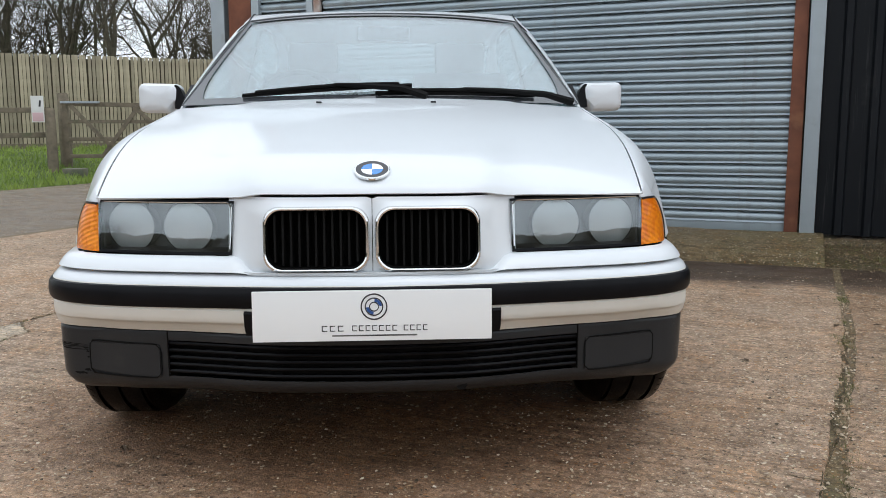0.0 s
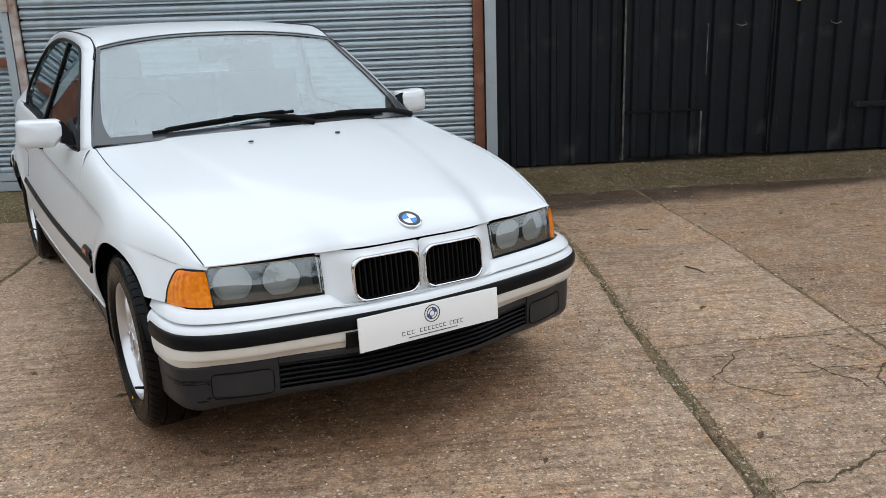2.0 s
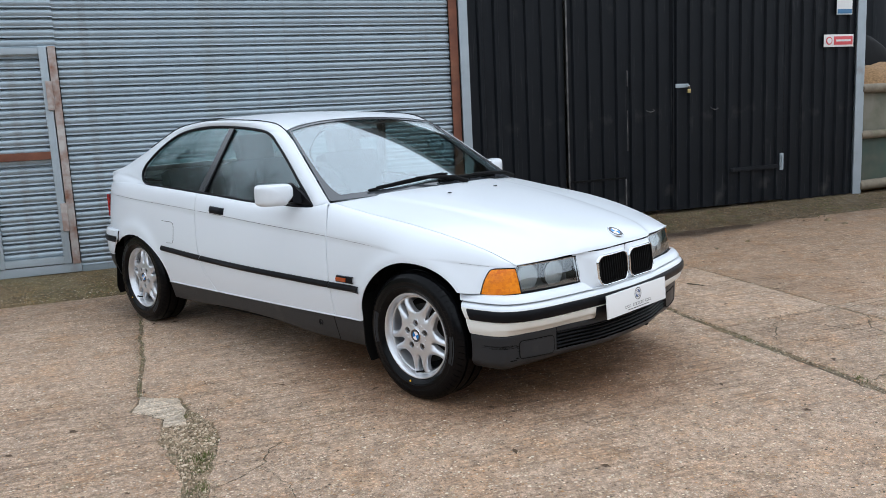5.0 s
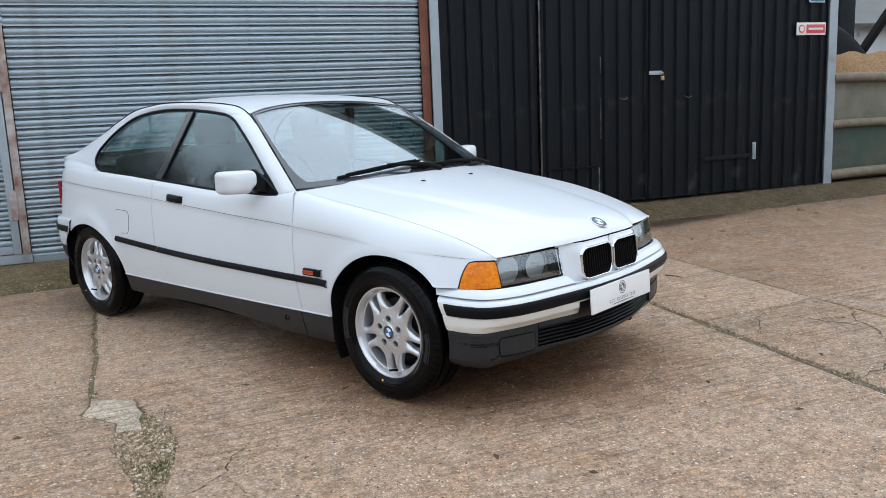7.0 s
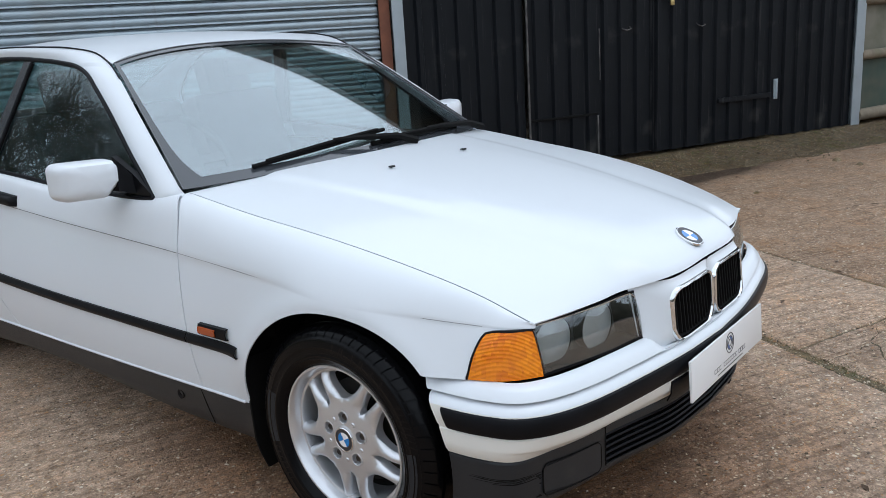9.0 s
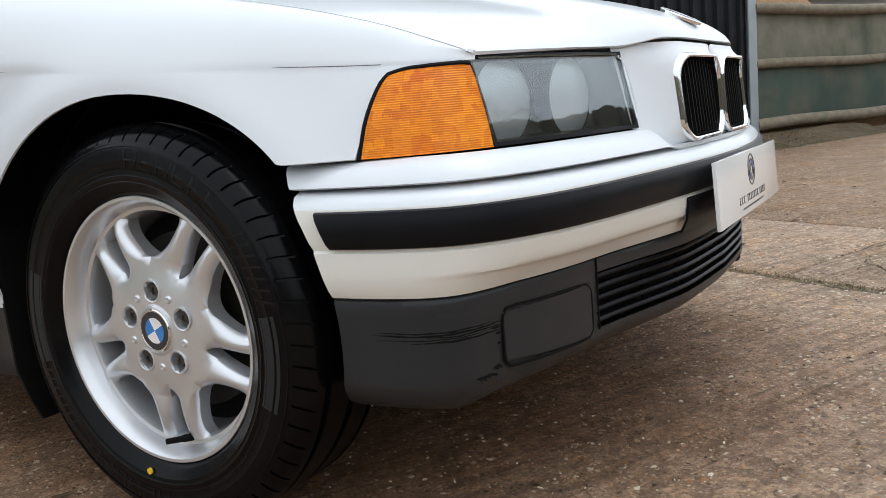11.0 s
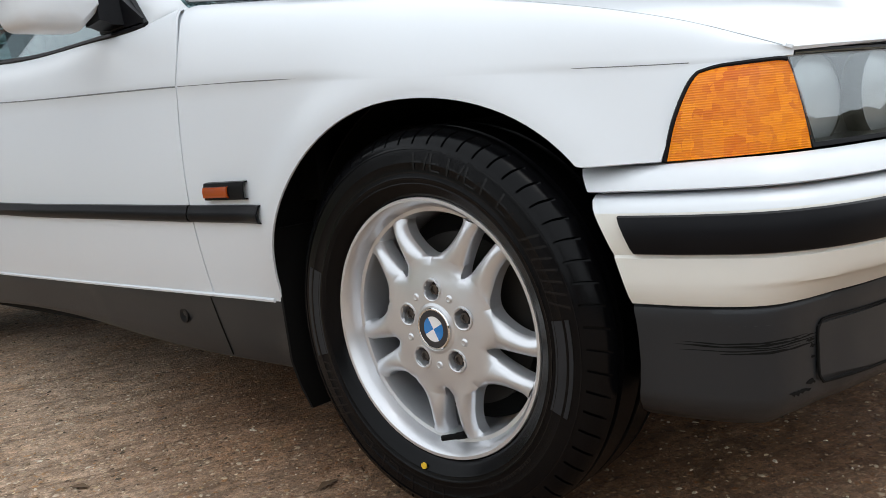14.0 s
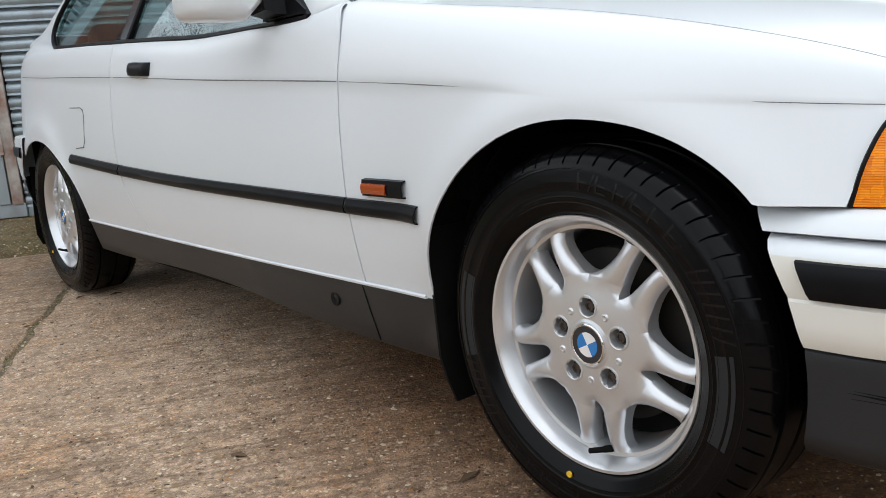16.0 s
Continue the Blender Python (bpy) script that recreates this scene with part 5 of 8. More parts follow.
# head lamps: housing, two reflectors, clear cover
for side in (-1, 1):
    def on(x, z, back=0.0):
        return Vector((side * x, nose_y(x, z) + back, z))

    def lamp_x(u, z):
        return 0.3165 - 0.002 * (z - 0.61) / 0.06 + (0.6405 + 0.007 * (z - 0.55) / 0.11 - 0.3165) * u

    xs, zs = np.linspace(0, 1, 24), np.linspace(0.552, 0.672, 10)
    cover = panel([[on(lamp_x(u, z), z, -0.004 - 0.006 * math.sin(math.pi * (z - 0.552) / 0.12)) for z in zs] for u in xs], 0.003, (0, -1, 0))
    lamp = part("headlamp", panel([[on(lamp_x(u, z), z, 0.062) for z in zs] for u in xs], 0.004, (0, -1, 0)), LAMP_BODY, car, "rectangular twin headlamp under clear glass")
    rim = [(0, z) for z in zs] + [(u, zs[-1]) for u in xs[1:]] + [(1, z) for z in zs[::-1][1:]] + [(u, zs[0]) for u in xs[::-1][1:-1]]
    cxl, czl = 0.485, 0.612

    def inset(u, z, d):
        x = lamp_x(u, z)
        return x + math.copysign(min(d, abs(cxl - x)), cxl - x), z + math.copysign(min(d, abs(czl - z)), czl - z)

    part("frame", loft([[on(*inset(u, z, 0.0), -0.001) for u, z in rim], [on(*inset(u, z, 0.0), -0.005) for u, z in rim], [on(*inset(u, z, 0.006), -0.005) for u, z in rim], [on(*inset(u, z, 0.008), 0.064) for u, z in rim]]), RUBBER_TRIM, lamp)
    bright = [on(lamp_x(0.015, z), z, -0.0085) for z in zs[1:-1]] + [on(lamp_x(u, 0.668), 0.668, -0.0065) for u in xs[1:-1]]
    part("trim", tube(bright, 0.0016, 5), CHROME, lamp, "thin bright trim along the glass")
    cov = part("cover", cover, LENS, lamp, "clear ribbed glass cover")
    cov.visible_shadow = False
    for x, r in ((0.572, 0.0585), (0.430, 0.0580)):
        y = nose_y(x, 0.61) + 0.010
        m = Matrix.Translation((side * x, y + 0.012, 0.609)) @ Matrix.Rotation(radians(90 + side * (14 if x > 0.5 else 8)), 4, "Z")
        part("lamp_ring", lathe([(0.004, r), (0.002, r + 0.0015), (0.004, r + 0.003), (0.03, r + 0.003)], 40, m), RUBBER_TRIM, lamp)
        prof = [(-0.006 + 0.010 * (k / 10) ** 2, r * k / 10) for k in range(11)]
        part("lamp_lens", lathe([(a, max(b, 0.0002)) for a, b in prof], 40, m), REFLECTOR, lamp, "frosted round lamp behind the cover")

    # amber corner lamp, wrapped round the wing's front edge
    inn = [(0.642, -0.524, 0.552), (0.645, -0.516, 0.600), (0.648, -0.506, 0.645), (0.650, -0.500, 0.6635)]
    out = [(0.745, -0.381, 0.551), (0.736, -0.391, 0.600), (0.718, -0.404, 0.642), (0.702, -0.416, 0.661)]
    fi, fo = spline([(k / 3, *p) for k, p in enumerate(inn)]), spline([(k / 3, *p) for k, p in enumerate(out)])
    grid = []
    for u in np.linspace(0, 1, 20):
        row = []
        for v in np.linspace(0, 1 - 0.10 * max(0, (u - 0.72) / 0.28) ** 2.4 - 0.05 * max(0, (0.14 - u) / 0.14) ** 2, 14):
            a, b = Vector(fi(v)), Vector(fo(v))
            p = a.lerp(b, u)
            bulge = 0.021 * (1 - 0.5 * v) * math.sin(math.pi * u)
            p += Vector((bulge * 0.80, -bulge * 0.62, 0.0))
            row.append(Vector((side * p.x, p.y, p.z)))
        grid.append(row)
    amber = part("indicator", panel(grid, 0.004, (side, -1, 0)), AMBER, car, "amber corner indicator with moulded ribs")
    seal = grid[-1] + [row[-1] for row in grid[::-1]]
    part("seal", tube(seal, 0.0028, 6), RUBBER_TRIM, amber, "black rubber seal")
    grid2 = [[q + Vector((-side * 0.010, 0.012, 0)) for q in row] for row in grid]
    part("housing", panel(grid2, 0.003, (side, -1, 0)), LAMP_BODY, amber)

# bumpers
PLAN = spline([(0.0, 0.0, -0.696), (0.2, 0.2, -0.684), (0.33, 0.33, -0.667), (0.46, 0.46, -0.645), (0.57, 0.57, -0.622), (0.66, 0.652, -0.595), (0.74, 0.715, -0.560), (0.82, 0.760, -0.510), (0.90, 0.782, -0.435), (0.98, 0.790, -0.365), (1.03, 0.792, -0.312), (1.09, 0.793, -0.252)])
REAR_PLAN = spline([(0.0, 0.0, 3.470), (0.3, 0.3, 3.462), (0.5, 0.5, 3.435), (0.62, 0.615, 3.395), (0.72, 0.70, 3.335), (0.80, 0.762, 3.26), (0.90, 0.812, 3.16), (1.02, 0.838, 3.055), (1.075, 0.8435, 3.0), (1.175, 0.8535, 2.90), (1.28, 0.858, 2.80)])


def bumper_point(plan, s, d, z, side):
    """A point on a bumper: s along its plan from the middle, d out from it."""
    if plan is PLAN and abs(s) > 0.75:
        # the ends are cut to the wheel opening
        arch = -math.sqrt(max(0.350**2 - (z - 0.315) ** 2, 0.0))
        s = 0.75 + (abs(s) - 0.75) * (1.03 - 0.94 * (-0.312 - arch) - 0.75) / 0.28
    x, y = plan(abs(s))
    x2, y2 = plan(abs(s) + 0.004) if abs(s) < 1.0 else plan(abs(s))
    x1, y1 = plan(max(abs(s) - 0.004, 0)) if abs(s) > 0.004 else (-plan(0.004)[0], plan(0.004)[1])
    t = Vector((x2 - x1, y2 - y1)).normalized()
    nrm = Vector((t.y, -t.x)) if plan is PLAN else Vector((-t.y, t.x))
    if plan is PLAN and nrm.y > 0 and nrm.x < 0:
        nrm = -nrm
    return Vector((side * (x + nrm.x * d), y + nrm.y * d, z))


def bumper_band(plan, s0, s1, prof, n=50, tucked=False):
    """A band of a bumper from s0 to s1 (negative: the other half), with rows of (z, d) for its section."""
    cols = []
    for s in np.linspace(s0, s1, n):
        side, t = -1 if s < 0 else 1, tuck(s) if tucked else 0.0
        cols.append([bumper_point(plan, s, d - t, z, side) for z, d in prof])
    return cols


def full_band(name, plan, prof, mat, label="", reach=1.03, back=(0, -1, 0)):
    cols = bumper_band(plan, -reach, reach, prof, 120)
    bm = panel(cols, 0.004, back)
    return part(name, bm, mat, bumper, label)


def tuck(s):
    """How far the bumper's lower half is set back: little in the middle, most by the lamp covers, nothing at the wheels."""
    return (0.019 + 0.024 * smooth01((abs(s) - 0.20) / 0.28)) * (1 - smooth01((abs(s) - 0.66) / 0.24))


band = []
for s in np.linspace(-1.03, 1.03, 160):
    # the moulded step fades out towards the corners
    flat, t = smooth01((abs(s) - 0.60) / 0.22), tuck(s)
    band.append([bumper_point(PLAN, s, d + (e - d) * flat - w * t, z, -1 if s < 0 else 1) for z, d, e, w in ((0.440, -0.003, -0.003, 0.0), (0.436, 0.0005, 0.0005, 0.02), (0.420, 0.0010, 0.0012, 0.12), (0.409, 0.0005, 0.0010, 0.2), (0.4045, -0.0012, 0.0008, 0.25), (0.4015, -0.0050, 0.0004, 0.42), (0.397, -0.0065, -0.0004, 0.5), (0.387, -0.0080, -0.0026, 0.68), (0.3765, -0.012, -0.0080, 0.80))])
bumper = part("front_bumper", panel(band, 0.004, (0, -1, 0)), BUMPER_WHITE, car, "white painted bumper band with a moulded step")
part("core", panel(bumper_band(PLAN, -1.03, 1.03, [(0.4925, -0.002), (0.480, 0.001), (0.450, 0.001), (0.438, -0.003)], 120), 0.004, (0, -1, 0)), BUMPER_WHITE, bumper)
lip_cols = []
for s in np.linspace(-1.03, 1.03, 160):
    # the lip dips below the grilles
    w = 1 - smooth01((abs(s) - 0.262) / 0.055)
    lip_cols.append([bumper_point(PLAN, s, d, z + w * (0.5150 + 0.02 * (z - 0.5175) - z), -1 if s < 0 else 1) for z, d in ((0.5495, -0.060), (0.547, -0.042), (0.539, -0.031), (0.525, -0.0195), (0.5190, -0.0165), (0.5165, -0.024))])
part("upper_lip", panel(lip_cols, 0.004, (0, -1, 0)), PAINT, bumper)
full_band("top_ledge", PLAN, [(0.5155, -0.055), (0.5140, -0.032), (0.508, -0.016), (0.498, -0.005), (0.4905, -0.002)], PAINT)
part("impact_strip", panel(bumper_band(PLAN, -1.000, 1.000, [(0.4905, -0.004), (0.488, 0.0045), (0.480, 0.0085), (0.465, 0.010), (0.450, 0.0085), (0.4425, 0.004), (0.440, -0.004)], 120), 0.004, (0, -1, 0)), RUBBER_TRIM, bumper, "satin black rubbing strip")
part("valance_top", panel(bumper_band(PLAN, -1.03, 1.03, [(0.3755, -0.014), (0.372, -0.0095), (0.366, -0.008), (0.352, -0.0085)], 120, True), 0.004, (0, -1, 0)), GREY_PLASTIC, bumper, "dark grey textured valance")
foot = []
for s in np.linspace(-1.03, 1.03, 120):
    up, t = 0.012 * (1 - smooth01((abs(s) - 0.25) / 0.6)), tuck(s)
    foot.append([bumper_point(PLAN, s, d - t, z, -1 if s < 0 else 1) for z, d in ((0.2665, -0.0115), (0.258, -0.0115), (0.245 + up * 0.5, -0.016), (0.228 + up * 0.8, -0.030), (0.214 + up, -0.056), (0.210 + up, -0.12))])
part("valance_foot", panel(foot, 0.004, (0, -1, 0)), GREY_PLASTIC, bumper, "dark grey textured valance")
for side in (-1, 1):
    part("valance_end", panel(bumper_band(PLAN, side * 0.487, side * 1.03, [(0.352, -0.0085), (0.33, -0.009), (0.300, -0.010), (0.2665, -0.0115)], 60, True), 0.004, (0, -1, 0)), GREY_PLASTIC, bumper, "scuffed dark grey corner of the valance")
    part("valance_joint", tube([bumper_point(PLAN, 0.487, -0.0075 - tuck(0.487), z, side) for z in (0.374, 0.362, 0.34, 0.30, 0.267)], 0.0014, 5), BLACK, bumper)
    fog = []
    for s in np.linspace(0.507, 0.714, 16):
        e = (s - 0.507) / 0.207
        fog.append([bumper_point(PLAN, s, -0.0065 - tuck(s), z, side) for z in np.linspace(0.2645 + 0.010 * e**2, 0.3405 - 0.002 * e, 6)])
    f = part("fog_cover", panel(fog, 0.006, (0, -1, 0)), GREY_PLASTIC, bumper, "blanked fog lamp cover")
    ring = []
    for k, (s, z) in enumerate(rounded(0.6105, 0.3025, 0.212, 0.081, 0.018, 56)):
        ring.append(bumper_point(PLAN, s, -0.0075 - tuck(s), z + 0.01 * (s - 0.6105), side))
    part("groove", tube(ring + ring[:1], 0.0020, 5), BLACK, f)
scuffs = ((0.74, 0.96, 0.331, 0.0014), (0.735, 0.97, 0.3275, 0.0018), (0.715, 0.88, 0.3245, 0.0013), (0.76, 0.965, 0.3215, 0.0010), (0.725, 0.90, 0.3180, 0.0020), (0.71, 0.78, 0.3285, 0.0012), (0.722, 0.745, 0.322, 0.0026), (0.722, 0.735, 0.314, 0.0030), (0.722, 0.733, 0.300, 0.0022), (0.722, 0.746, 0.268, 0.0040), (0.735, 0.790, 0.2600, 0.0042))
for s0, s1, z, h in scuffs:
    rows = []
    for k in range(20):
        e, w = k / 19, h * math.sin(math.pi * (k + 0.4) / 19.8) ** 0.6 * (0.7 + 0.5 * noise.noise(Vector((k * 0.9, z * 90, 0))))
        zz = z + 0.002 * noise.noise(Vector((k * 0.3, z * 50, 3)))
        rows.append([bumper_point(PLAN, s0 + (s1 - s0) * e, -0.0078 - 0.028 * (0.366 - zz) - tuck(s0 + (s1 - s0) * e), q, -1) for q in (zz - w, zz + w)])
    part("scuff", panel(rows, 0.0006, (-1, -1, 0)), BLACK, bumper, "dark scrape")
for k in range(5):
    z = 0.2765 + 0.0165 * k
    part("grille_slat", panel(bumper_band(PLAN, -0.486, 0.486, [(z + 0.005, -0.024), (z + 0.0055, -0.013), (z + 0.002, -0.0105), (z - 0.0015, -0.0125), (z - 0.0012, -0.024)], 50, True), 0.002, (0, -1, 0)), RUBBER_TRIM, bumper)
for k in range(7):
    x = -0.33 + 0.11 * k
    part("grille_rib", panel([[bumper_point(PLAN, x + dx, -0.030 - tuck(x), z, -1 if x + dx < 0 else 1) for z in (0.268, 0.31, 0.352)] for dx in (-0.003, 0.003)], 0.004, (0, -1, 0)), BLACK, bumper)
part("grille_back", panel(bumper_band(PLAN, -0.49, 0.49, [(0.366, -0.052), (0.33, -0.056), (0.262, -0.050)], 50, True), 0.004, (0, -1, 0)), BLACK, bumper)
# black filler behind the plate and its brackets
part("plate_holder", panel(bumper_band(PLAN, -0.285, 0.285, [(0.441, -0.004), (0.43, 0.004), (0.40, 0.001), (0.378, -0.010)], 40), 0.004, (0, -1, 0)), RUBBER_TRIM, bumper, "black plate holder")
part("towing_eye_cap", lathe([(0, 0.014), (-0.004, 0.013), (-0.005, 0.0)], 24, Matrix.Translation((0.198, -0.643, 0.252)) @ Matrix.Rotation(radians(80), 4, "Z")), BLACK, bumper)

# show plate
plate = part("show_plate", box((0.52, 0.007, 0.111), (0.0, -0.7135, 0.431), 0.002, Matrix.Translation((0, -0.7135, 0.431)) @ Matrix.Rotation(radians(-3), 4, "X") @ Matrix.Translation((0, 0.7135, -0.431))), PLATE_WHITE, car, "white show plate with a round blue and black badge")


def on_plate(x, z, lift=0.0):
    m = Matrix.Translation((0, -0.7135, 0.431)) @ Matrix.Rotation(radians(-3), 4, "X")
    return m @ Matrix.Translation((x, -0.0036 - lift, z)) @ Matrix.Rotation(radians(90), 4, "Z")


for r0, r1, mat in ((0.0262, 0.0292, INK), (0.0175, 0.0202, INK), (0.0085, 0.0108, INK)):
    part("badge_ring", lathe([(0.0004, r0), (-0.0008, r0), (-0.0008, r1), (0.0004, r1)], 40, on_plate(0.003, 0.0195)), mat, plate)
for a0 in (95, 275):
    arc = [[Vector((x, r * math.cos(radians(a0 + 8 * k)), r * math.sin(radians(a0 + 8 * k)))) for x, r in ((0.0004, 0.0112), (-0.0009, 0.0112), (-0.0009, 0.0172), (0.0004, 0.0172))] for k in range(11)]
    bm = loft(arc, True, True)
    bmesh.ops.transform(bm, matrix=on_plate(0.003, 0.0195), verts=bm.verts)
    part("badge_arc", bm, NAVY, plate)
for x0, x1, count in ((-0.112, -0.060, 3), (-0.046, 0.056, 7), (0.066, 0.122, 4)):
    pitch = (x1 - x0) / count
    for k in range(count):
        for dx, dz, wide, high in ((-0.32, 0.0, 0.0020, 0.0125), (0.0, 0.0054, 0.62 * pitch, 0.0019), (0.0, -0.0054, 0.62 * pitch, 0.0019)):
            part("writing", box((wide, 0.0012, high), (0, 0, 0), 0.0002, on_plate(x0 + pitch * (k + 0.45 + dx), -0.0275 + dz) @ Matrix.Rotation(radians(-90), 4, "Z")), INK, plate)
part("small_writing", box((0.185, 0.001, 0.0032), (0, 0, 0), 0.0001, on_plate(0.004, -0.0435) @ Matrix.Rotation(radians(-90), 4, "Z")), SHEET_EDGE, plate)

# round badge on the bonnet
bm_m = Matrix.Translation((0.0, -0.598, 0.7405)) @ Matrix(((0, 1, 0, 0), (-0.46, 0, 0.888, 0), (0.888, 0, 0.46, 0), (0, 0, 0, 1)))


def quadrant(r, a0, lift, thick=0.0006):
    pts = [(0, 0)] + [(r * math.cos(radians(a0 + k * 9)), r * math.sin(radians(a0 + k * 9))) for k in range(11)]
    return loft([[Vector((lift + dx, a, b)) for a, b in pts] for dx in (0, thick)], True, True)


def roundel(parent, m, r):
    ring = lathe([(-0.003, r), (0.002, r), (0.0035, r * 0.96), (0.0032, r * 0.90), (0.002, r * 0.88), (0.002, 0.0002)], 48)
    bmesh.ops.transform(ring, matrix=m, verts=ring.verts)
    b = part("badge", ring, CHROME, parent, "round badge, black ring with blue and white quarters")
    dark = lathe([(0.0022, r * 0.60), (0.0028, r * 0.61), (0.0028, r * 0.88), (0.0022, r * 0.89)], 48)
    bmesh.ops.transform(dark, matrix=m, verts=dark.verts)
    part("badge_ring", dark, INK, b)
    for k in range(4):
        q = quadrant(r * 0.60, 90 * k, 0.0022)
        bmesh.ops.transform(q, matrix=m, verts=q.verts)
        part("badge_quarter", q, BLUE if k % 2 else ENAMEL, b)
    return b


roundel(car, bm_m, 0.041)

# screens
def screen(edge_bottom, edge_top, n=30, m=24, bow=0.03):
    rows = []
    for v in np.linspace(0, 1, m):
        row = []
        for u in np.linspace(-1, 1, n):
            a, b = Vector(edge_bottom(u)), Vector(edge_top(u))
            p = a.lerp(b, v)
            p += Vector((0, -0.6, 0.8)) * bow * math.sin(math.pi * v) * (1 - 0.4 * u * u)
            row.append(p)
        rows.append(row)
    return rows


def ws_low(u):
    return (0.728 * u, 0.516 + 0.135 * abs(u) ** 2.2, 0.926 - 0.010 * abs(u) ** 2)


def ws_top(u):
    return (0.566 * u, 1.296 - 0.100 * abs(u) ** 2.4, 1.327 - 0.046 * abs(u) ** 2.4)


rows = screen(ws_low, ws_top, 41, 30, 0.003)
ws = part("windscreen", panel(rows, 0.005, (0, -0.6, 0.8)), SCREEN_GLASS, car, "clear windscreen with a black border")
ws.visible_shadow = False
# black border laid on the glass: a frame of four bands


def band(sel):
    up = Vector((0, -0.0025, 0.0032))
    return panel([[q + up for q in r] for r in sel], 0.002, (0, -0.6, 0.8))


def screen_at(u, v, low=ws_low, top=ws_top, bow=0.003):
    a, b = Vector(low(u)), Vector(top(u))
    p = a.lerp(b, v)
    return p + Vector((0, -0.6, 0.8)) * bow * math.sin(math.pi * v) * (1 - 0.4 * u * u)


def edge_w(v):
    return 0.026 + 0.075 * (1 - v) ** 9 + 0.022 * (1 - v) ** 3


part("border", band([[screen_at(u, v) for u in np.linspace(-1, 1, 41)] for v in np.linspace(0, 0.06, 5)]), FRIT, ws)
part("border", band([[screen_at(u, v) for u in np.linspace(-1, 1, 41)] for v in np.linspace(0.978, 1.0, 3)]), FRIT, ws)
for sgn in (-1, 1):
    part("border", band([[screen_at(sgn * (1 - edge_w(v) * w), v) for w in np.linspace(0, 1, 5)] for v in np.linspace(0.058, 0.98, 30)]), FRIT, ws)
for sgn in (-1, 1):
    seal = [screen_at(sgn * 1.004, v) + Vector((0, -0.003, 0.004)) for v in np.linspace(0, 1, 30)]
    part("seal", tube(seal, 0.0028, 6), FRIT, ws)
part("seal", tube([screen_at(u, 1.004) + Vector((0, -0.002, 0.004)) for u in np.linspace(-1, 1, 31)], 0.0030, 6), FRIT, ws)


def rw_low(u):
    return (0.62 * u, 3.17 - 0.06 * abs(u) ** 2, 1.052 + 0.008 * abs(u) ** 2)


def rw_top(u):
    return (0.574 * u, 2.455 - 0.02 * abs(u) ** 2, 1.329 - 0.032 * abs(u) ** 2.4)


rw = part("rear_screen", panel([[screen_at(u, v, rw_low, rw_top, 0.0) for u in np.linspace(-1, 1, 31)] for v in np.linspace(0, 1, 20)], 0.005, (0, 0.5, 0.8)), GLASS, car, "rear screen")
rw.visible_shadow = False
# tailgate lid and tail panel below the rear screen
lid = []
for v in np.linspace(0, 1, 16):
    row = []
    for u in np.linspace(-1, 1, 31):
        a = Vector((0.640 * u, 3.175 - 0.05 * u * u, 1.050))
        b = Vector((0.600 * u, 3.43 - 0.055 * abs(u) ** 2.5, 0.998))
        row.append(a.lerp(b, v) + Vector((0, 0, 0.010 * math.sin(math.pi * v))))
    lid.append(row)
part("tailgate", panel(lid, 0.004, (0, 0.2, 1)), PAINT, car)
tail = []
for v in np.linspace(0, 1, 14):
    row = []
    for u in np.linspace(-1, 1, 41):
        x = (0.600 + 0.065 * smooth01(1.6 * v)) * u
        row.append(Vector((x, 3.43 - 0.055 * abs(u) ** 2.5 - 0.012 * math.sin(math.pi * v), 0.997 - 0.46 * v)))
    tail.append(row)
part("tail_panel", panel(tail, 0.004, (0, 1, 0)), PAINT, car)
for sgn in (-1, 1):
    g = [[Vector((sgn * x, y, z)) for z in np.linspace(0.70, 0.86, 4)] for x, y in ((0.40, 3.43), (0.52, 3.424), (0.60, 3.402), (0.66, 3.36), (0.715, 3.318))]
    part("tail_lamp", panel(g, 0.01, (0, 1, 0)), material("red_lens" + ("" if sgn < 0 else "_far"), (0.35, 0.01, 0.012), 0.15, coat=0.6), car, "red tail lamp")
def rear_band(prof, inset=0.0):
    """A band of the rear bumper whose ends follow the wheel opening."""
    cols = []
    for u in np.linspace(-1, 1, 130):
        col = []
        for z, d in prof:
            start = max(2.905, 2.69 + 0.372 * math.sqrt(max(1 - ((z - 0.315) / 0.305) ** 2, 0))) + inset
            col.append(bumper_point(REAR_PLAN, u * (1.02 + 3.055 - start), d, z, -1 if u < 0 else 1))
        cols.append(col)
    return panel(cols, 0.004, (0, 1, 0))


rb = part("rear_bumper", rear_band([(0.633, -0.045), (0.634, -0.008), (0.628, 0.001), (0.610, 0.005), (0.590, 0.006), (0.545, 0.006), (0.52, 0.006), (0.47, 0.002), (0.452, -0.004)]), PAINT, car, "white rear bumper")
part("impact_strip", rear_band([(0.592, 0.004), (0.589, 0.014), (0.57, 0.0165), (0.552, 0.014), (0.546, 0.004)], 0.012), RUBBER_TRIM, rb, "satin black rubbing strip")
part("valance", rear_band([(0.451, -0.004), (0.39, -0.014), (0.30, -0.05)]), GREY_PLASTIC, rb, "dark grey rear valance")

# side windows, with black surrounds
def glass_x(z):
    return 0.757 - (z - 0.90) * 0.382


def window_grid(curve_low, curve_top, n):
    rows = []
    for t in np.linspace(0, 1, n):
        y0, z0 = curve_low(t)
        y1, z1 = curve_top(t)
        rows.append([Vector((-glass_x(z0 + (z1 - z0) * v), y0 + (y1 - y0) * v, z0 + (z1 - z0) * v)) for v in np.linspace(0, 1, 10)])
    return rows


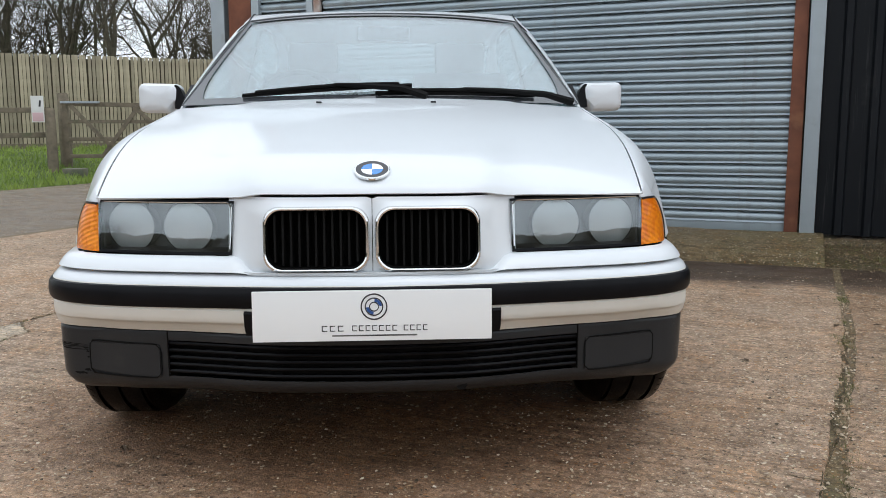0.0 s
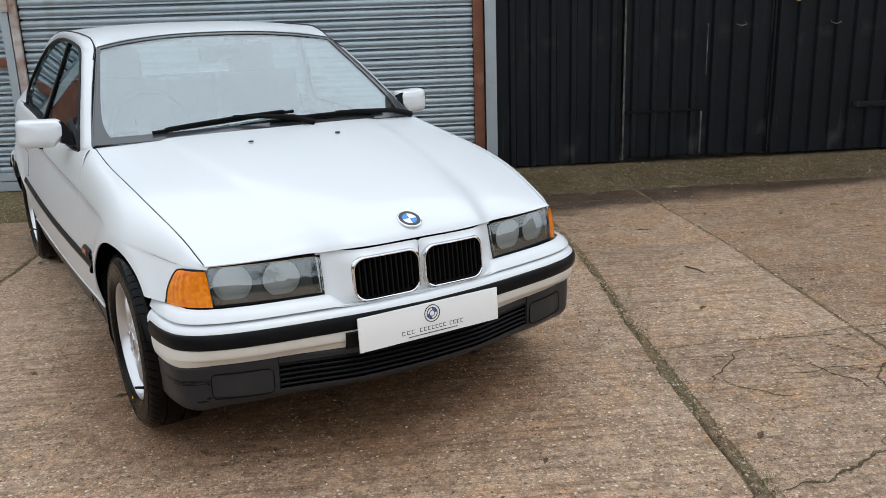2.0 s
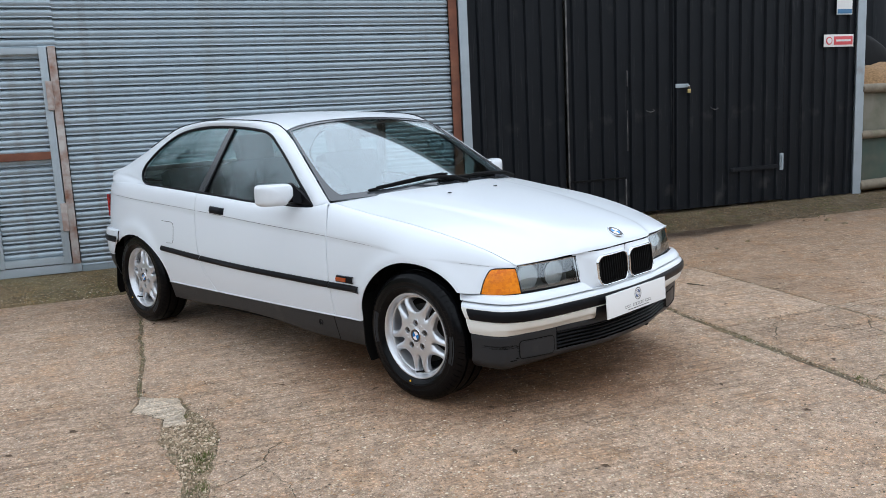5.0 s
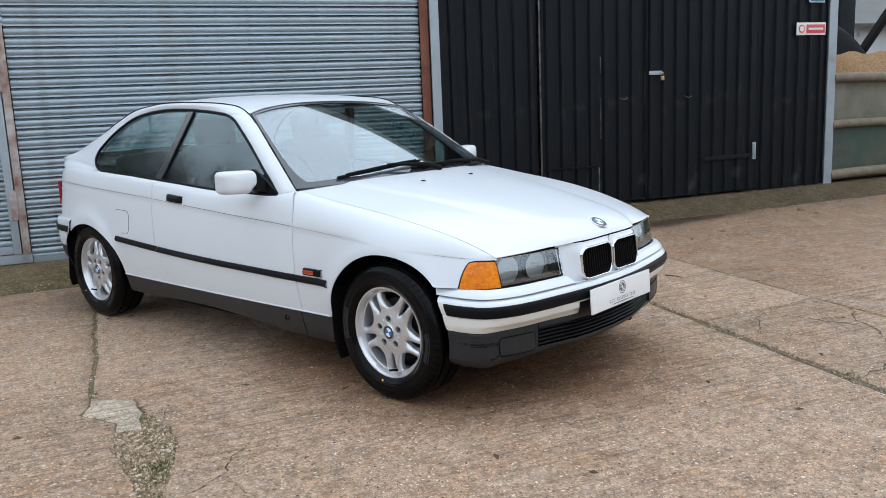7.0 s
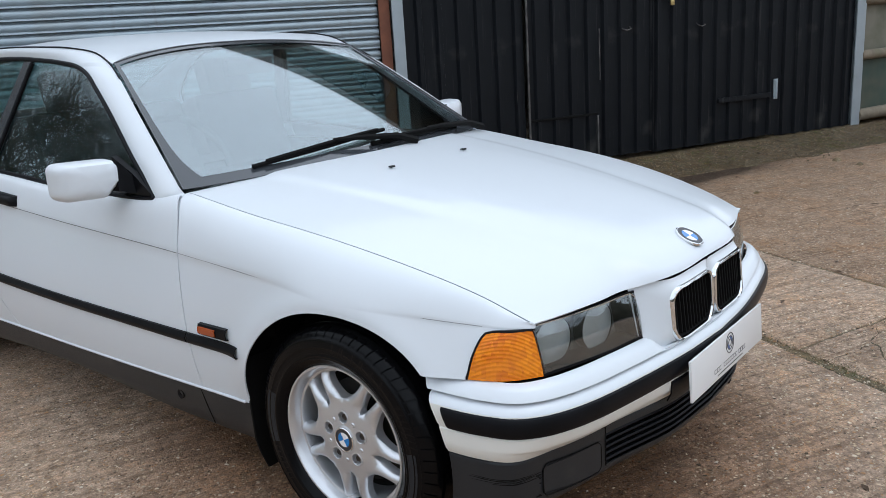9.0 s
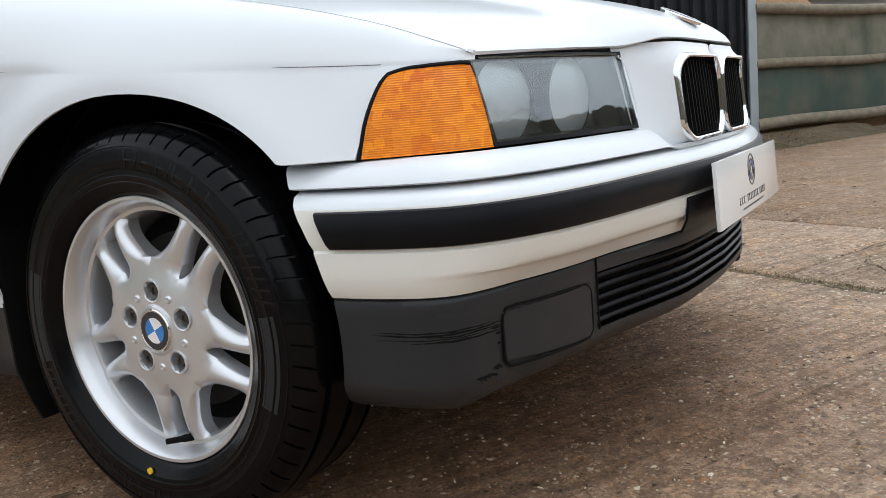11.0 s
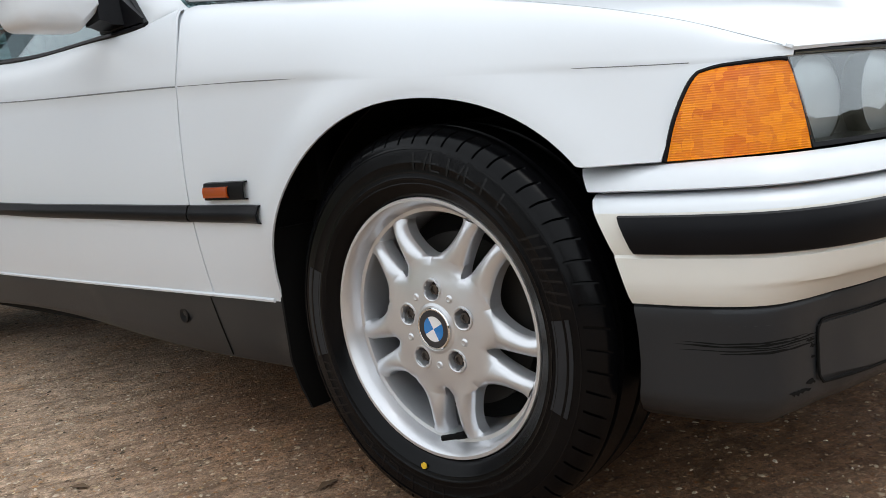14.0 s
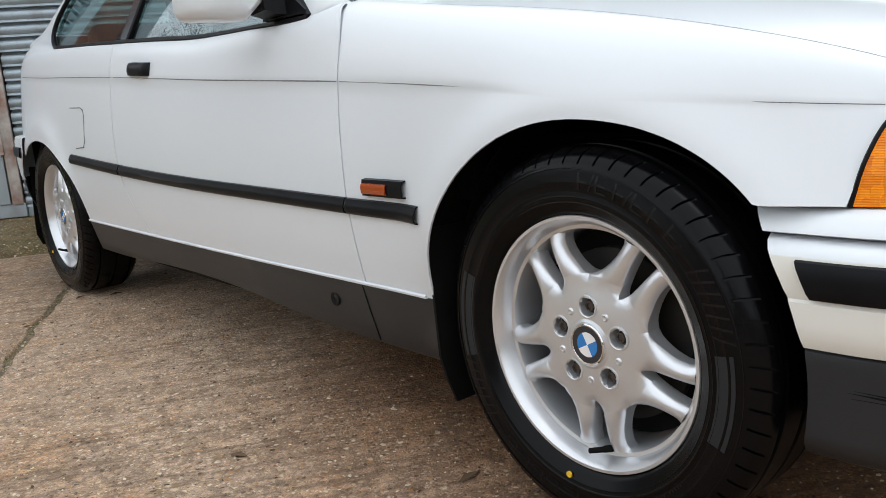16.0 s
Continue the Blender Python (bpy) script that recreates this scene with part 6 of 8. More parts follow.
front_low = spline([(0, 0.80, 0.890), (0.5, 1.33, 0.893), (1, 1.865, 0.922)])
front_top = spline([(0, 0.800, 0.918), (0.12, 0.90, 0.99), (0.3, 1.06, 1.106), (0.45, 1.20, 1.200), (0.56, 1.31, 1.262), (0.66, 1.40, 1.283), (0.8, 1.53, 1.296), (1, 1.688, 1.307)])
rear_low = spline([(0, 1.945, 0.928), (0.45, 2.30, 0.945), (0.75, 2.52, 0.955), (0.92, 2.64, 0.975), (1, 2.683, 1.01)])
rear_top = spline([(0, 1.74, 1.309), (0.25, 1.95, 1.314), (0.45, 2.17, 1.300), (0.62, 2.35, 1.268), (0.78, 2.49, 1.208), (0.92, 2.62, 1.115), (1, 2.688, 1.045)])
fw, rw2 = window_grid(front_low, front_top, 40), window_grid(rear_low, rear_top, 30)
for bmx, nm in ((panel(fw, 0.004, (-1, 0, 0.3)), "door_glass"), (panel(rw2, 0.004, (-1, 0, 0.3)), "quarter_glass")):
    for o in both(nm, bmx, GLASS, car, "tinted side window"):
        o.visible_shadow = False
surround = [Vector((-(x + 0.000), y, z)) for x, y, z in along(WINDOW[2:], 110)]
low_edge = [Vector((-(BELT_X(y) - 0.003), y, BELT_Z(y) + 0.001)) for y in np.linspace(2.60, 0.76, 50)]
both("window_surround", tube(surround + low_edge[1:], 0.0085, 8), RUBBER_TRIM, car, "black rubber window surround")
pil = []
for t in np.linspace(0, 1, 12):
    z = 0.915 + (1.315 - 0.915) * t
    y0, y1 = 1.868 + (1.690 - 1.868) * t, 1.945 + (1.742 - 1.945) * t
    pil.append([Vector((-glass_x(z) - 0.006, y0 + (y1 - y0) * w, z)) for w in (0, 0.25, 0.5, 0.75, 1)])
both("centre_pillar", panel(pil, 0.012, (-1, 0, 0)), FRIT, car, "gloss black centre pillar")
both("pillar_seal", tube([(-glass_x(z) - 0.004, 1.855 + (1.676 - 1.855) * ((z - 0.92) / 0.39), z) for z in (0.92, 1.05, 1.18, 1.30)], 0.009, 6), RUBBER_TRIM, car)
# the drip line that parts roof and side
drip = [Vector((-x - 0.001, y, z + 0.002)) for x, y, z in along(OUTER[8:19], 60)]
both("roof_seam", tube(drip, 0.0030, 6), RUBBER_TRIM, car)

# mirrors
def mirror(side):
    cx, cy, cz = 0.880, 0.915, 0.955
    rings = []
    for dy, f, lift in ((0.060, 0.90, 0.0), (0.055, 0.97, 0.0), (0.03, 1.0, 0.0), (-0.005, 0.985, 0.0), (-0.026, 0.92, 0.001), (-0.038, 0.78, 0.002), (-0.044, 0.45, 0.003), (-0.0455, 0.15, 0.003), (-0.0457, 0.001, 0.003)):
        ring = []
        for x, z in rounded(0, 0, 0.176 * f, 0.116 * f, 0.026 * f, 56):
            if x < -0.040 * f:
                z = max(z, (-0.058 + (-0.040 - x / f) * 1.0) * f)
            ring.append(Vector((side * (cx + x), cy + dy + 0.22 * x, cz + z + lift + 0.03 * x)))
        rings.append(ring)
    shell = loft(rings)
    head = part("door_mirror", shell, PAINT, doors[0] if side < 0 else doors[1], "white door mirror housing on a black foot")
    glass = loft([[Vector((side * (cx + x), cy + 0.058 + 0.22 * x, cz + z + 0.03 * x)) for x, z in rounded(0, 0, 0.162 * f, 0.104 * f, 0.03 * f, 40)] for f in (1.0, 0.02)])
    part("mirror_glass", glass, CHROME, head)
    part("mirror_foot", prism([(0.768, 0.897), (0.768, 0.905), (0.85, 0.962), (0.955, 1.010), (0.955, 0.897)], 0.02, Matrix.Translation((side * 0.0, 0, 0)) @ Matrix(((0, side * -1, 0, side * 0.768), (1, 0, 0, 0), (0, 0, 1, 0), (0, 0, 0, 1)))), RUBBER_TRIM, head, "black triangular mirror foot")
    arm = loft([[Vector((side * x, y + dy, z + dz * g)) for dy, dz in ((-0.030, -0.022), (0.035, -0.026), (0.035, 0.030), (-0.022, 0.034))] for x, y, z, g in ((0.745, 0.87, 0.925, 1.0), (0.772, 0.875, 0.925, 1.0), (0.788, 0.885, 0.938, 1.5), (0.800, 0.89, 0.948, 1.62), (0.812, 0.892, 0.950, 1.62))], True, True)
    part("mirror_arm", arm, RUBBER_TRIM, head, "black mirror arm")


mirror(-1)
mirror(1)

# side details
def on_side(y, z, lift=0.0):
    return Vector((-(side_x(y, z) + lift), y, z))


def side_bar(y0, y1, zlo, zhi, lift, n=40, taper=0.0):
    cols = []
    for k in range(n):
        y = y0 + (y1 - y0) * k / (n - 1)
        a, b = zlo(y), zhi(y)
        h = b - a
        cols.append([on_side(y, a, -0.002), on_side(y, a + 0.06 * h, lift * 0.6), on_side(y, a + 0.2 * h, lift), on_side(y, a + 0.5 * h, lift * 1.12), on_side(y, a + 0.62 * h, lift * 0.9), on_side(y, b - 0.06 * h, lift * 0.5), on_side(y, b, -0.002)])
    return panel(cols, 0.003, (-1, 0, 0))


STRIP_Z = spline([(0.33, 0.501), (0.56, 0.503), (0.87, 0.509), (1.3, 0.517), (1.8, 0.534), (2.31, 0.559)])
for y0, y1, owner in ((0.346, 0.5765, 0), (0.5825, 1.812, 1), (1.8225, 2.305, 2)):
    bmx = side_bar(y0, y1, lambda y: STRIP_Z(y) - 0.0185, lambda y: STRIP_Z(y) + 0.0165, 0.011)
    other = mirrored(bmx)
    for k, bmy in enumerate((bmx, other)):
        part("rubbing_strip", bmy, RUBBER_TRIM, (wings, doors, quarters)[owner][k], "black rubbing strip along the side")
# thin grey bar along the swage line, put in for the fold's shade
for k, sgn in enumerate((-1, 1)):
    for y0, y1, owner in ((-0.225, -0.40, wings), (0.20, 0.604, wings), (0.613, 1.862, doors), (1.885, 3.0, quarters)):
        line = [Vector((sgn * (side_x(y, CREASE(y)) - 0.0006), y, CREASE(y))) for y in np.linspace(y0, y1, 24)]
        part("swage_shade_line", tube(line, [(0.0009 if y1 < 0 else 0.0013 if owner is wings else 0.0016) * (min(1, 0.2 + 3 * i / 23) if owner is wings else 1) for i in range(24)], 5), FOLD_SHADE, owner[k])
# grey sills below the white
SILL_FOOT = spline([(0.35, 0.196), (0.55, 0.197), (0.68, 0.199), (0.80, 0.204), (0.90, 0.211), (1.00, 0.220), (1.14, 0.233), (1.28, 0.241), (1.40, 0.244), (1.70, 0.240), (1.97, 0.228), (2.27, 0.226)])
sill = []
for y in np.linspace(0.352, 2.262, 80):
    foot = SILL_FOOT(y)
    sill.append([on_side(y, 0.3365, -0.001), on_side(y, 0.332, 0.001), on_side(y, 0.31, 0.0), on_side(y, 0.28, 0.0), on_side(y, 0.26, 0.0), on_side(y, foot + 0.006, 0.0), on_side(y, foot, -0.004), Vector((-(side_x(y, foot) - 0.06), y, foot + 0.004))])
lip = [on_side(y, 0.3385, 0.0015) for y in np.linspace(0.372, 2.262, 60)]
both("sill_lip", tube(lip, 0.0042, 6), PAINT, car, "white painted lip along the foot of the doors")
both("sill_cover", panel(sill, 0.004, (-1, 0, 0)), SILL_PLASTIC, car, "dusty dark grey sill cover")
jack = lathe([(0.0, 0.017), (0.003, 0.016), (0.003, 0.012), (-0.002, 0.0)], 24, Matrix.Translation((-side_x(0.705, 0.283) - 0.0005, 0.705, 0.283)) @ Matrix.Rotation(radians(180), 4, "Z"))
both("jacking_cap", jack, RUBBER_TRIM, car)
both("sill_joint", tube([on_side(0.582, z, 0.0005) for z in (0.335, 0.28, 0.205)], 0.0018, 5), BLACK, car)
# repeater lamp on the wing
for k, sgn in enumerate((-1, 1)):
    def rp(y, z, lift):
        return Vector((sgn * (side_x(y, z) + lift), y, z))

    base = panel([[rp(y, z, l) for z, l in ((0.5265, -0.001), (0.528, 0.010), (0.545, 0.013), (0.5595, 0.010), (0.561, -0.001))] for y in np.linspace(0.388, 0.512, 8)], 0.003, (sgn, 0, 0))
    rep = part("side_repeater", base, RUBBER_TRIM, wings[k], "side repeater lamp in a black frame")
    part("lens", panel([[rp(y, z, l) for z, l in ((0.531, 0.010), (0.533, 0.0155), (0.545, 0.0165), (0.5515, 0.0150), (0.553, 0.010))] for y in np.linspace(0.434, 0.509, 8)], 0.003, (sgn, 0, 0)), AMBER_DARK, rep, "dark amber lens")
    # door handle
    def hp(y, z, lift):
        return Vector((sgn * (side_x(y, z) + lift), y, z))

    hz = 0.832
    cols = []
    for y in np.linspace(1.566, 1.723, 14):
        e = 1 - abs((y - 1.6445) / 0.0785) ** 6
        zz = hz + 0.06 * (y - 1.65)
        cols.append([hp(y, zz - 0.020, -0.003), hp(y, zz - 0.018, 0.014 * e), hp(y, zz - 0.006, 0.020 * e), hp(y, zz + 0.010, 0.019 * e), hp(y, zz + 0.017, 0.012 * e), hp(y, zz + 0.019, -0.003)])
    h = part("door_handle", panel(cols, 0.003, (sgn, 0, 0)), RUBBER_TRIM, doors[k], "black door handle")
    # fuel flap seam on the driver's side
    if sgn < 0:
        ring = [(2.30, 0.735), (2.185, 0.733), (2.16, 0.725), (2.148, 0.70), (2.148, 0.62), (2.158, 0.600), (2.24, 0.596)]
        part("fuel_flap", tube([rp(y, z, 0.0004) for y, z in ring], 0.0016, 5), SHEET_EDGE, quarters[0], "fine seam of the fuel flap")
# mud flaps
for sgn in (-1, 1):
    for yc, z0, z1 in ((0.355, 0.130, 0.470), (3.030, 0.155, 0.50)):
        cols = []
        for z in np.linspace(z0, z1, 8):
            lean = (0.030 if yc < 1 else -0.130) * (z1 - z) / (z1 - z0)
            cols.append([Vector((sgn * x, yc - lean * 0.6, z)) for x in np.linspace(0.63, 0.812 - 0.03 * smooth01((0.22 - z) / 0.1), 8)])
        part("mud_flap", panel(cols, 0.006, (0, -1, 0)), BLACK, car, "black rubber mud flap")
    # wheel housings
    for yc, r in ((0.0, 0.385), (2.69, 0.40)):
        arc = []
        for a in np.linspace(-12, 192, 30):
            arc.append([Vector((sgn * x, yc + r * math.cos(radians(a)), 0.315 + (r if yc < 1 else 0.335) * math.sin(radians(a)))) for x in (0.45, 0.58, 0.715)])
        part("wheel_housing", panel(arc, 0.004, (0, 0, -1)), BLACK, car)
        part("wheel_housing_wall", box((0.01, 0.8, 0.50), (sgn * 0.50, yc, 0.46), 0), BLACK, car)

# inside and underneath
part("floor_pan", box((1.14, 3.45, 0.10), (0, 1.43, 0.215), 0.02), BLACK, car)
part("floor_side", box((0.30, 1.75, 0.08), (-0.61, 1.31, 0.25), 0.02), BLACK, car)
part("floor_side", box((0.30, 1.75, 0.08), (0.61, 1.31, 0.25), 0.02), BLACK, car)
for sgn in (-1, 1):
    for y0, y1, z0, z1, x1 in ((0.375, 0.56, 0.28, 0.74, 0.795), (-0.50, -0.40, 0.26, 0.53, 0.69), (2.06, 2.22, 0.28, 0.78, 0.80), (3.08, 3.22, 0.30, 0.78, 0.74)):
        part("inner_wing", box((x1 - 0.40, y1 - y0, z1 - z0), (sgn * (x1 + 0.40) / 2, (y0 + y1) / 2, (z0 + z1) / 2), 0.01), BLACK, car)
part("engine_bay", box((1.22, 0.80, 0.30), (0, 0.03, 0.48), 0.02), BLACK, car)
part("cabin_side", box((0.03, 2.3, 0.52), (-0.735, 1.90, 0.585), 0.01), DASH, car)
part("cabin_side", box((0.03, 2.3, 0.52), (0.735, 1.90, 0.585), 0.01), DASH, car)
part("engine_bay_side", box((0.04, 0.3, 0.22), (-0.70, 0.47, 0.62), 0.01), BLACK, car)
part("engine_bay_side", box((0.04, 0.3, 0.22), (0.70, 0.47, 0.62), 0.01), BLACK, car)
part("front_chassis", box((1.10, 0.12, 0.20), (0, -0.49, 0.42), 0.02), BLACK, car)
# tray and arch liners, set low to keep light off the ground
part("undertray", box((0.96, 0.24, 0.03), (0, -0.42, 0.236), 0.01), BLACK, car)
for sgn in (-1, 1):
    part("shade_arch_liner", box((0.26, 0.08, 0.14), (sgn * 0.565, -0.385, 0.262), 0.03), BLACK, car)
for sgn in (-1, 1):
    flap = [[Vector((sgn * x, -0.395 - 0.25 * (0.70 - x), z)) for z in (0.250, 0.222, 0.196 + 3.2 * (x - 0.635) ** 2)] for x in np.linspace(0.585, 0.690, 9)]
    part("splash_flap", panel(flap, 0.005, (0, -1, 0)), BLACK, car, "black rubber splash flap")
# unseen blocks added under the car to deepen the shade there
part("shade_subframe", box((0.92, 0.62, 0.12), (0, 0.05, 0.195), 0.03), BLACK, car)
part("shade_sump", box((0.40, 0.42, 0.10), (0.05, 0.02, 0.165), 0.03), BLACK, car)
part("shade_exhaust", tube([(0.16, 0.30, 0.16), (0.16, 1.6, 0.165), (0.20, 2.4, 0.19)], 0.032, 10), STEEL_DARK, car)
dash_rows = [[Vector((x, y, z)) for y, z in ((0.60, 0.905), (0.80, 0.915), (0.98, 0.905), (1.04, 0.87), (1.05, 0.74), (1.0, 0.60))] for x in np.linspace(-0.70, 0.70, 12)]
part("dashboard", panel(dash_rows, 0.01, (0, 0.3, 1)), DASH, car, "dark grey dashboard")
part("scuttle", box((1.36, 0.16, 0.03), (0, 0.600, 0.872), 0.01), BLACK, car)
wheel_m = Matrix.Translation((-0.37, 1.16, 0.905)) @ Matrix.Rotation(radians(-24), 4, "X")
ringpts = [wheel_m @ Vector((0.188 * math.cos(a), 0, 0.188 * math.sin(a))) for a in np.linspace(0, 2 * math.pi, 33)]
stw = part("steering_wheel", tube(ringpts, 0.014, 8), RUBBER_TRIM, car, "black steering wheel")
part("spoke_pad", box((0.15, 0.03, 0.12), (0, 0.01, 0), 0.02, wheel_m), DASH, stw)
part("spoke", box((0.36, 0.02, 0.035), (0, 0.005, 0.01), 0.008, wheel_m), DASH, stw)


def seat(x, y):
    s = part("seat", box((0.50, 0.52, 0.16), (x, y, 0.50), 0.05, None, None, 4), CLOTH, car, "dark cloth front seat")
    part("backrest", box((0.48, 0.13, 0.58), (0, 0, 0.29), 0.05, Matrix.Translation((x, y + 0.26, 0.54)) @ Matrix.Rotation(radians(-16), 4, "X"), None, 4), CLOTH, s)
    part("head_restraint", box((0.25, 0.09, 0.17), (0, 0, 0.66), 0.035, Matrix.Translation((x, y + 0.26, 0.54)) @ Matrix.Rotation(radians(-16), 4, "X"), None, 4), CLOTH, s)


seat(-0.37, 1.42)
seat(0.37, 1.42)
bench = part("rear_seat", box((1.25, 0.5, 0.16), (0, 2.25, 0.52), 0.05, None, None, 4), CLOTH, car, "dark cloth rear bench")
part("backrest", box((1.22, 0.13, 0.50), (0, 0, 0.25), 0.05, Matrix.Translation((0, 2.48, 0.56)) @ Matrix.Rotation(radians(-18), 4, "X"), None, 4), CLOTH, bench)
part("parcel_shelf", box((1.2, 0.5, 0.02), (0, 2.9, 0.97), 0.006), CLOTH, car)
head_rows = [[Vector((u * 0.55, y, ROOF_EDGE(y)[1] + (ROOF_MID(y) - ROOF_EDGE(y)[1]) * (1 - abs(u) ** 2.6) - 0.022)) for u in np.linspace(-1, 1, 11)] for y in np.linspace(1.36, 2.42, 10)]
part("headliner", panel(head_rows, 0.004, (0, 0, 1)), HEADLINER, car, "pale grey headliner")
part("rear_mirror", box((0.22, 0.03, 0.06), (0.0, 1.20, 1.235), 0.012), RUBBER_TRIM, car)
for sgn in (-1, 1):
    part("sun_visor", box((0.36, 0.13, 0.014), (sgn * 0.28, 1.40, 1.296), 0.005), HEADLINER, car)

# wipers and washer jets
def wiper(p0, p1, p2, lift):
    """Arm from its spindle to the blade's middle, blade from end to end."""
    blade = []
    for t in np.linspace(0, 1, 14):
        u, v = p0[0] + (p1[0] - p0[0]) * t, p0[1] + (p1[1] - p0[1]) * t
        blade.append(screen_at(u, v) + Vector((0, -0.008, 0.010)))
    w = part("wiper", tube(blade, 0.0075, 6), BLACK, car, "black windscreen wiper")
    spine = [q + Vector((0, -0.005, 0.006 + 0.006 * math.sin(math.pi * k / 13))) for k, q in enumerate(blade)][1:-1]
    part("blade_carrier", tube(spine, 0.0068, 6), BLACK, w)
    midp = spine[6]
    pivot = Vector((p2[0], p2[1], p2[2]))
    part("arm", tube([pivot, pivot.lerp(midp, 0.25) + Vector((0, 0, 0.018)), pivot.lerp(midp, 0.7) + Vector((0, 0, 0.012)), midp + Vector((0, 0, 0.004))], [0.015, 0.012, 0.0095, 0.0070], 6), BLACK, w)


wiper((-0.70, 0.055), (0.155, 0.13), (0.16, 0.50, 0.945), 1.0)
wiper((-0.03, 0.055), (0.78, 0.055), (0.70, 0.60, 0.925), 1.0)
for x in (-0.200, 0.175):
    part("washer_jet", box((0.018, 0.015, 0.006), (x, 0.300, 0.9190), 0.0025), GREY_PLASTIC, bonnet)


# wheels: tyre, rim with five pairs of spokes, hub, bolts
SLOT = spline([(0.0, 0.0), (0.003, 1.9), (0.008, 3.2), (0.016, 4.3), (0.032, 5.2), (0.052, 5.7), (0.090, 6.0)])
SPREAD = spline([(0.0, 36.0), (0.002, 31.5), (0.006, 28.0), (0.012, 24.8), (0.022, 21.2), (0.036, 18.0), (0.052, 16.2), (0.062, 16.0), (0.070, 17.4)])
SPOKE_FACE = spline([(0.030, -0.0575), (0.050, -0.0565), (0.070, -0.0550), (0.090, -0.0525), (0.112, -0.0510), (0.140, -0.0495), (0.165, -0.0455), (0.182, -0.0400)])
SLOT_AT, FORK_AT = 0.096, 0.112


def spoke_bm(ang):
    """A fifth of the wheel's face: solid at the hub, forking into two rounded arms with a slot between them."""
    bm = bmesh.new()
    rs = sorted(set([round(v, 5) for v in list(np.linspace(0.030, SLOT_AT, 22)) + [SLOT_AT + 0.012 * (k / 7) ** 2 for k in range(8)] + [FORK_AT + 0.014 * (k / 7) ** 2 for k in range(8)] + list(np.linspace(0.128, 0.182, 12))]))
    for hand in (-1, 1):
        rows = []
        for r in rs:
            s = SLOT(r - SLOT_AT) if r > SLOT_AT else 0.0
            w = SPREAD(r - FORK_AT) if r > FORK_AT else 36.0
            open_in, open_out = smooth01((r - 0.084) / 0.030), smooth01((r - 0.097) / 0.034)
            row = []
            for u, a, b in ((0.0, 1.0, 0), (0.0, 0.30, 0), (0.05, 0.20, 0), (0.12, 0.12, 0), (0.22, 0.05, 0), (0.34, 0.012, 0), (0.48, 0, 0.0), (0.62, 0, 0.025), (0.75, 0, 0.075), (0.86, 0, 0.15), (0.95, 0, 0.26), (1.0, 0, 0.36), (1.0, 0, 1.0)):
                th = radians(ang + hand * (s + (w - s) * u))
                lift = 0.032 * (a * (open_in if a < 1 else 1) + b * (open_out if b < 1 else 1))
                lift -= 0.0024 * math.sin(math.pi * u) ** 2 * open_out
                row.append(bm.verts.new((SPOKE_FACE(r) + lift, r * math.cos(th), r * math.sin(th))))
            rows.append((row, s > 0, w < 36))
        for (p, _, _), (q, slotted, forked) in zip(rows, rows[1:]):
            for k in range(len(p) - 1):
                if (k == 0 and not slotted) or (k == len(p) - 2 and not forked):
                    continue
                bm.faces.new((p[k], p[k + 1], q[k + 1], q[k]) if hand > 0 else (p[k + 1], p[k], q[k], q[k + 1]))
                if k == len(p) - 2:
                    bm.edges.get((p[k], q[k])).smooth = False
    bmesh.ops.remove_doubles(bm, verts=bm.verts, dist=0.00002)
    holes = [(0.0605 * math.cos(radians(ang + d)), 0.0605 * math.sin(radians(ang + d))) for d in (-36, 36)]
    gone = [f for f in bm.faces if any(math.hypot(f.calc_center_median().y - hy, f.calc_center_median().z - hz) < 0.0150 for hy, hz in holes)]
    bmesh.ops.delete(bm, geom=gone, context="FACES")
    return bm


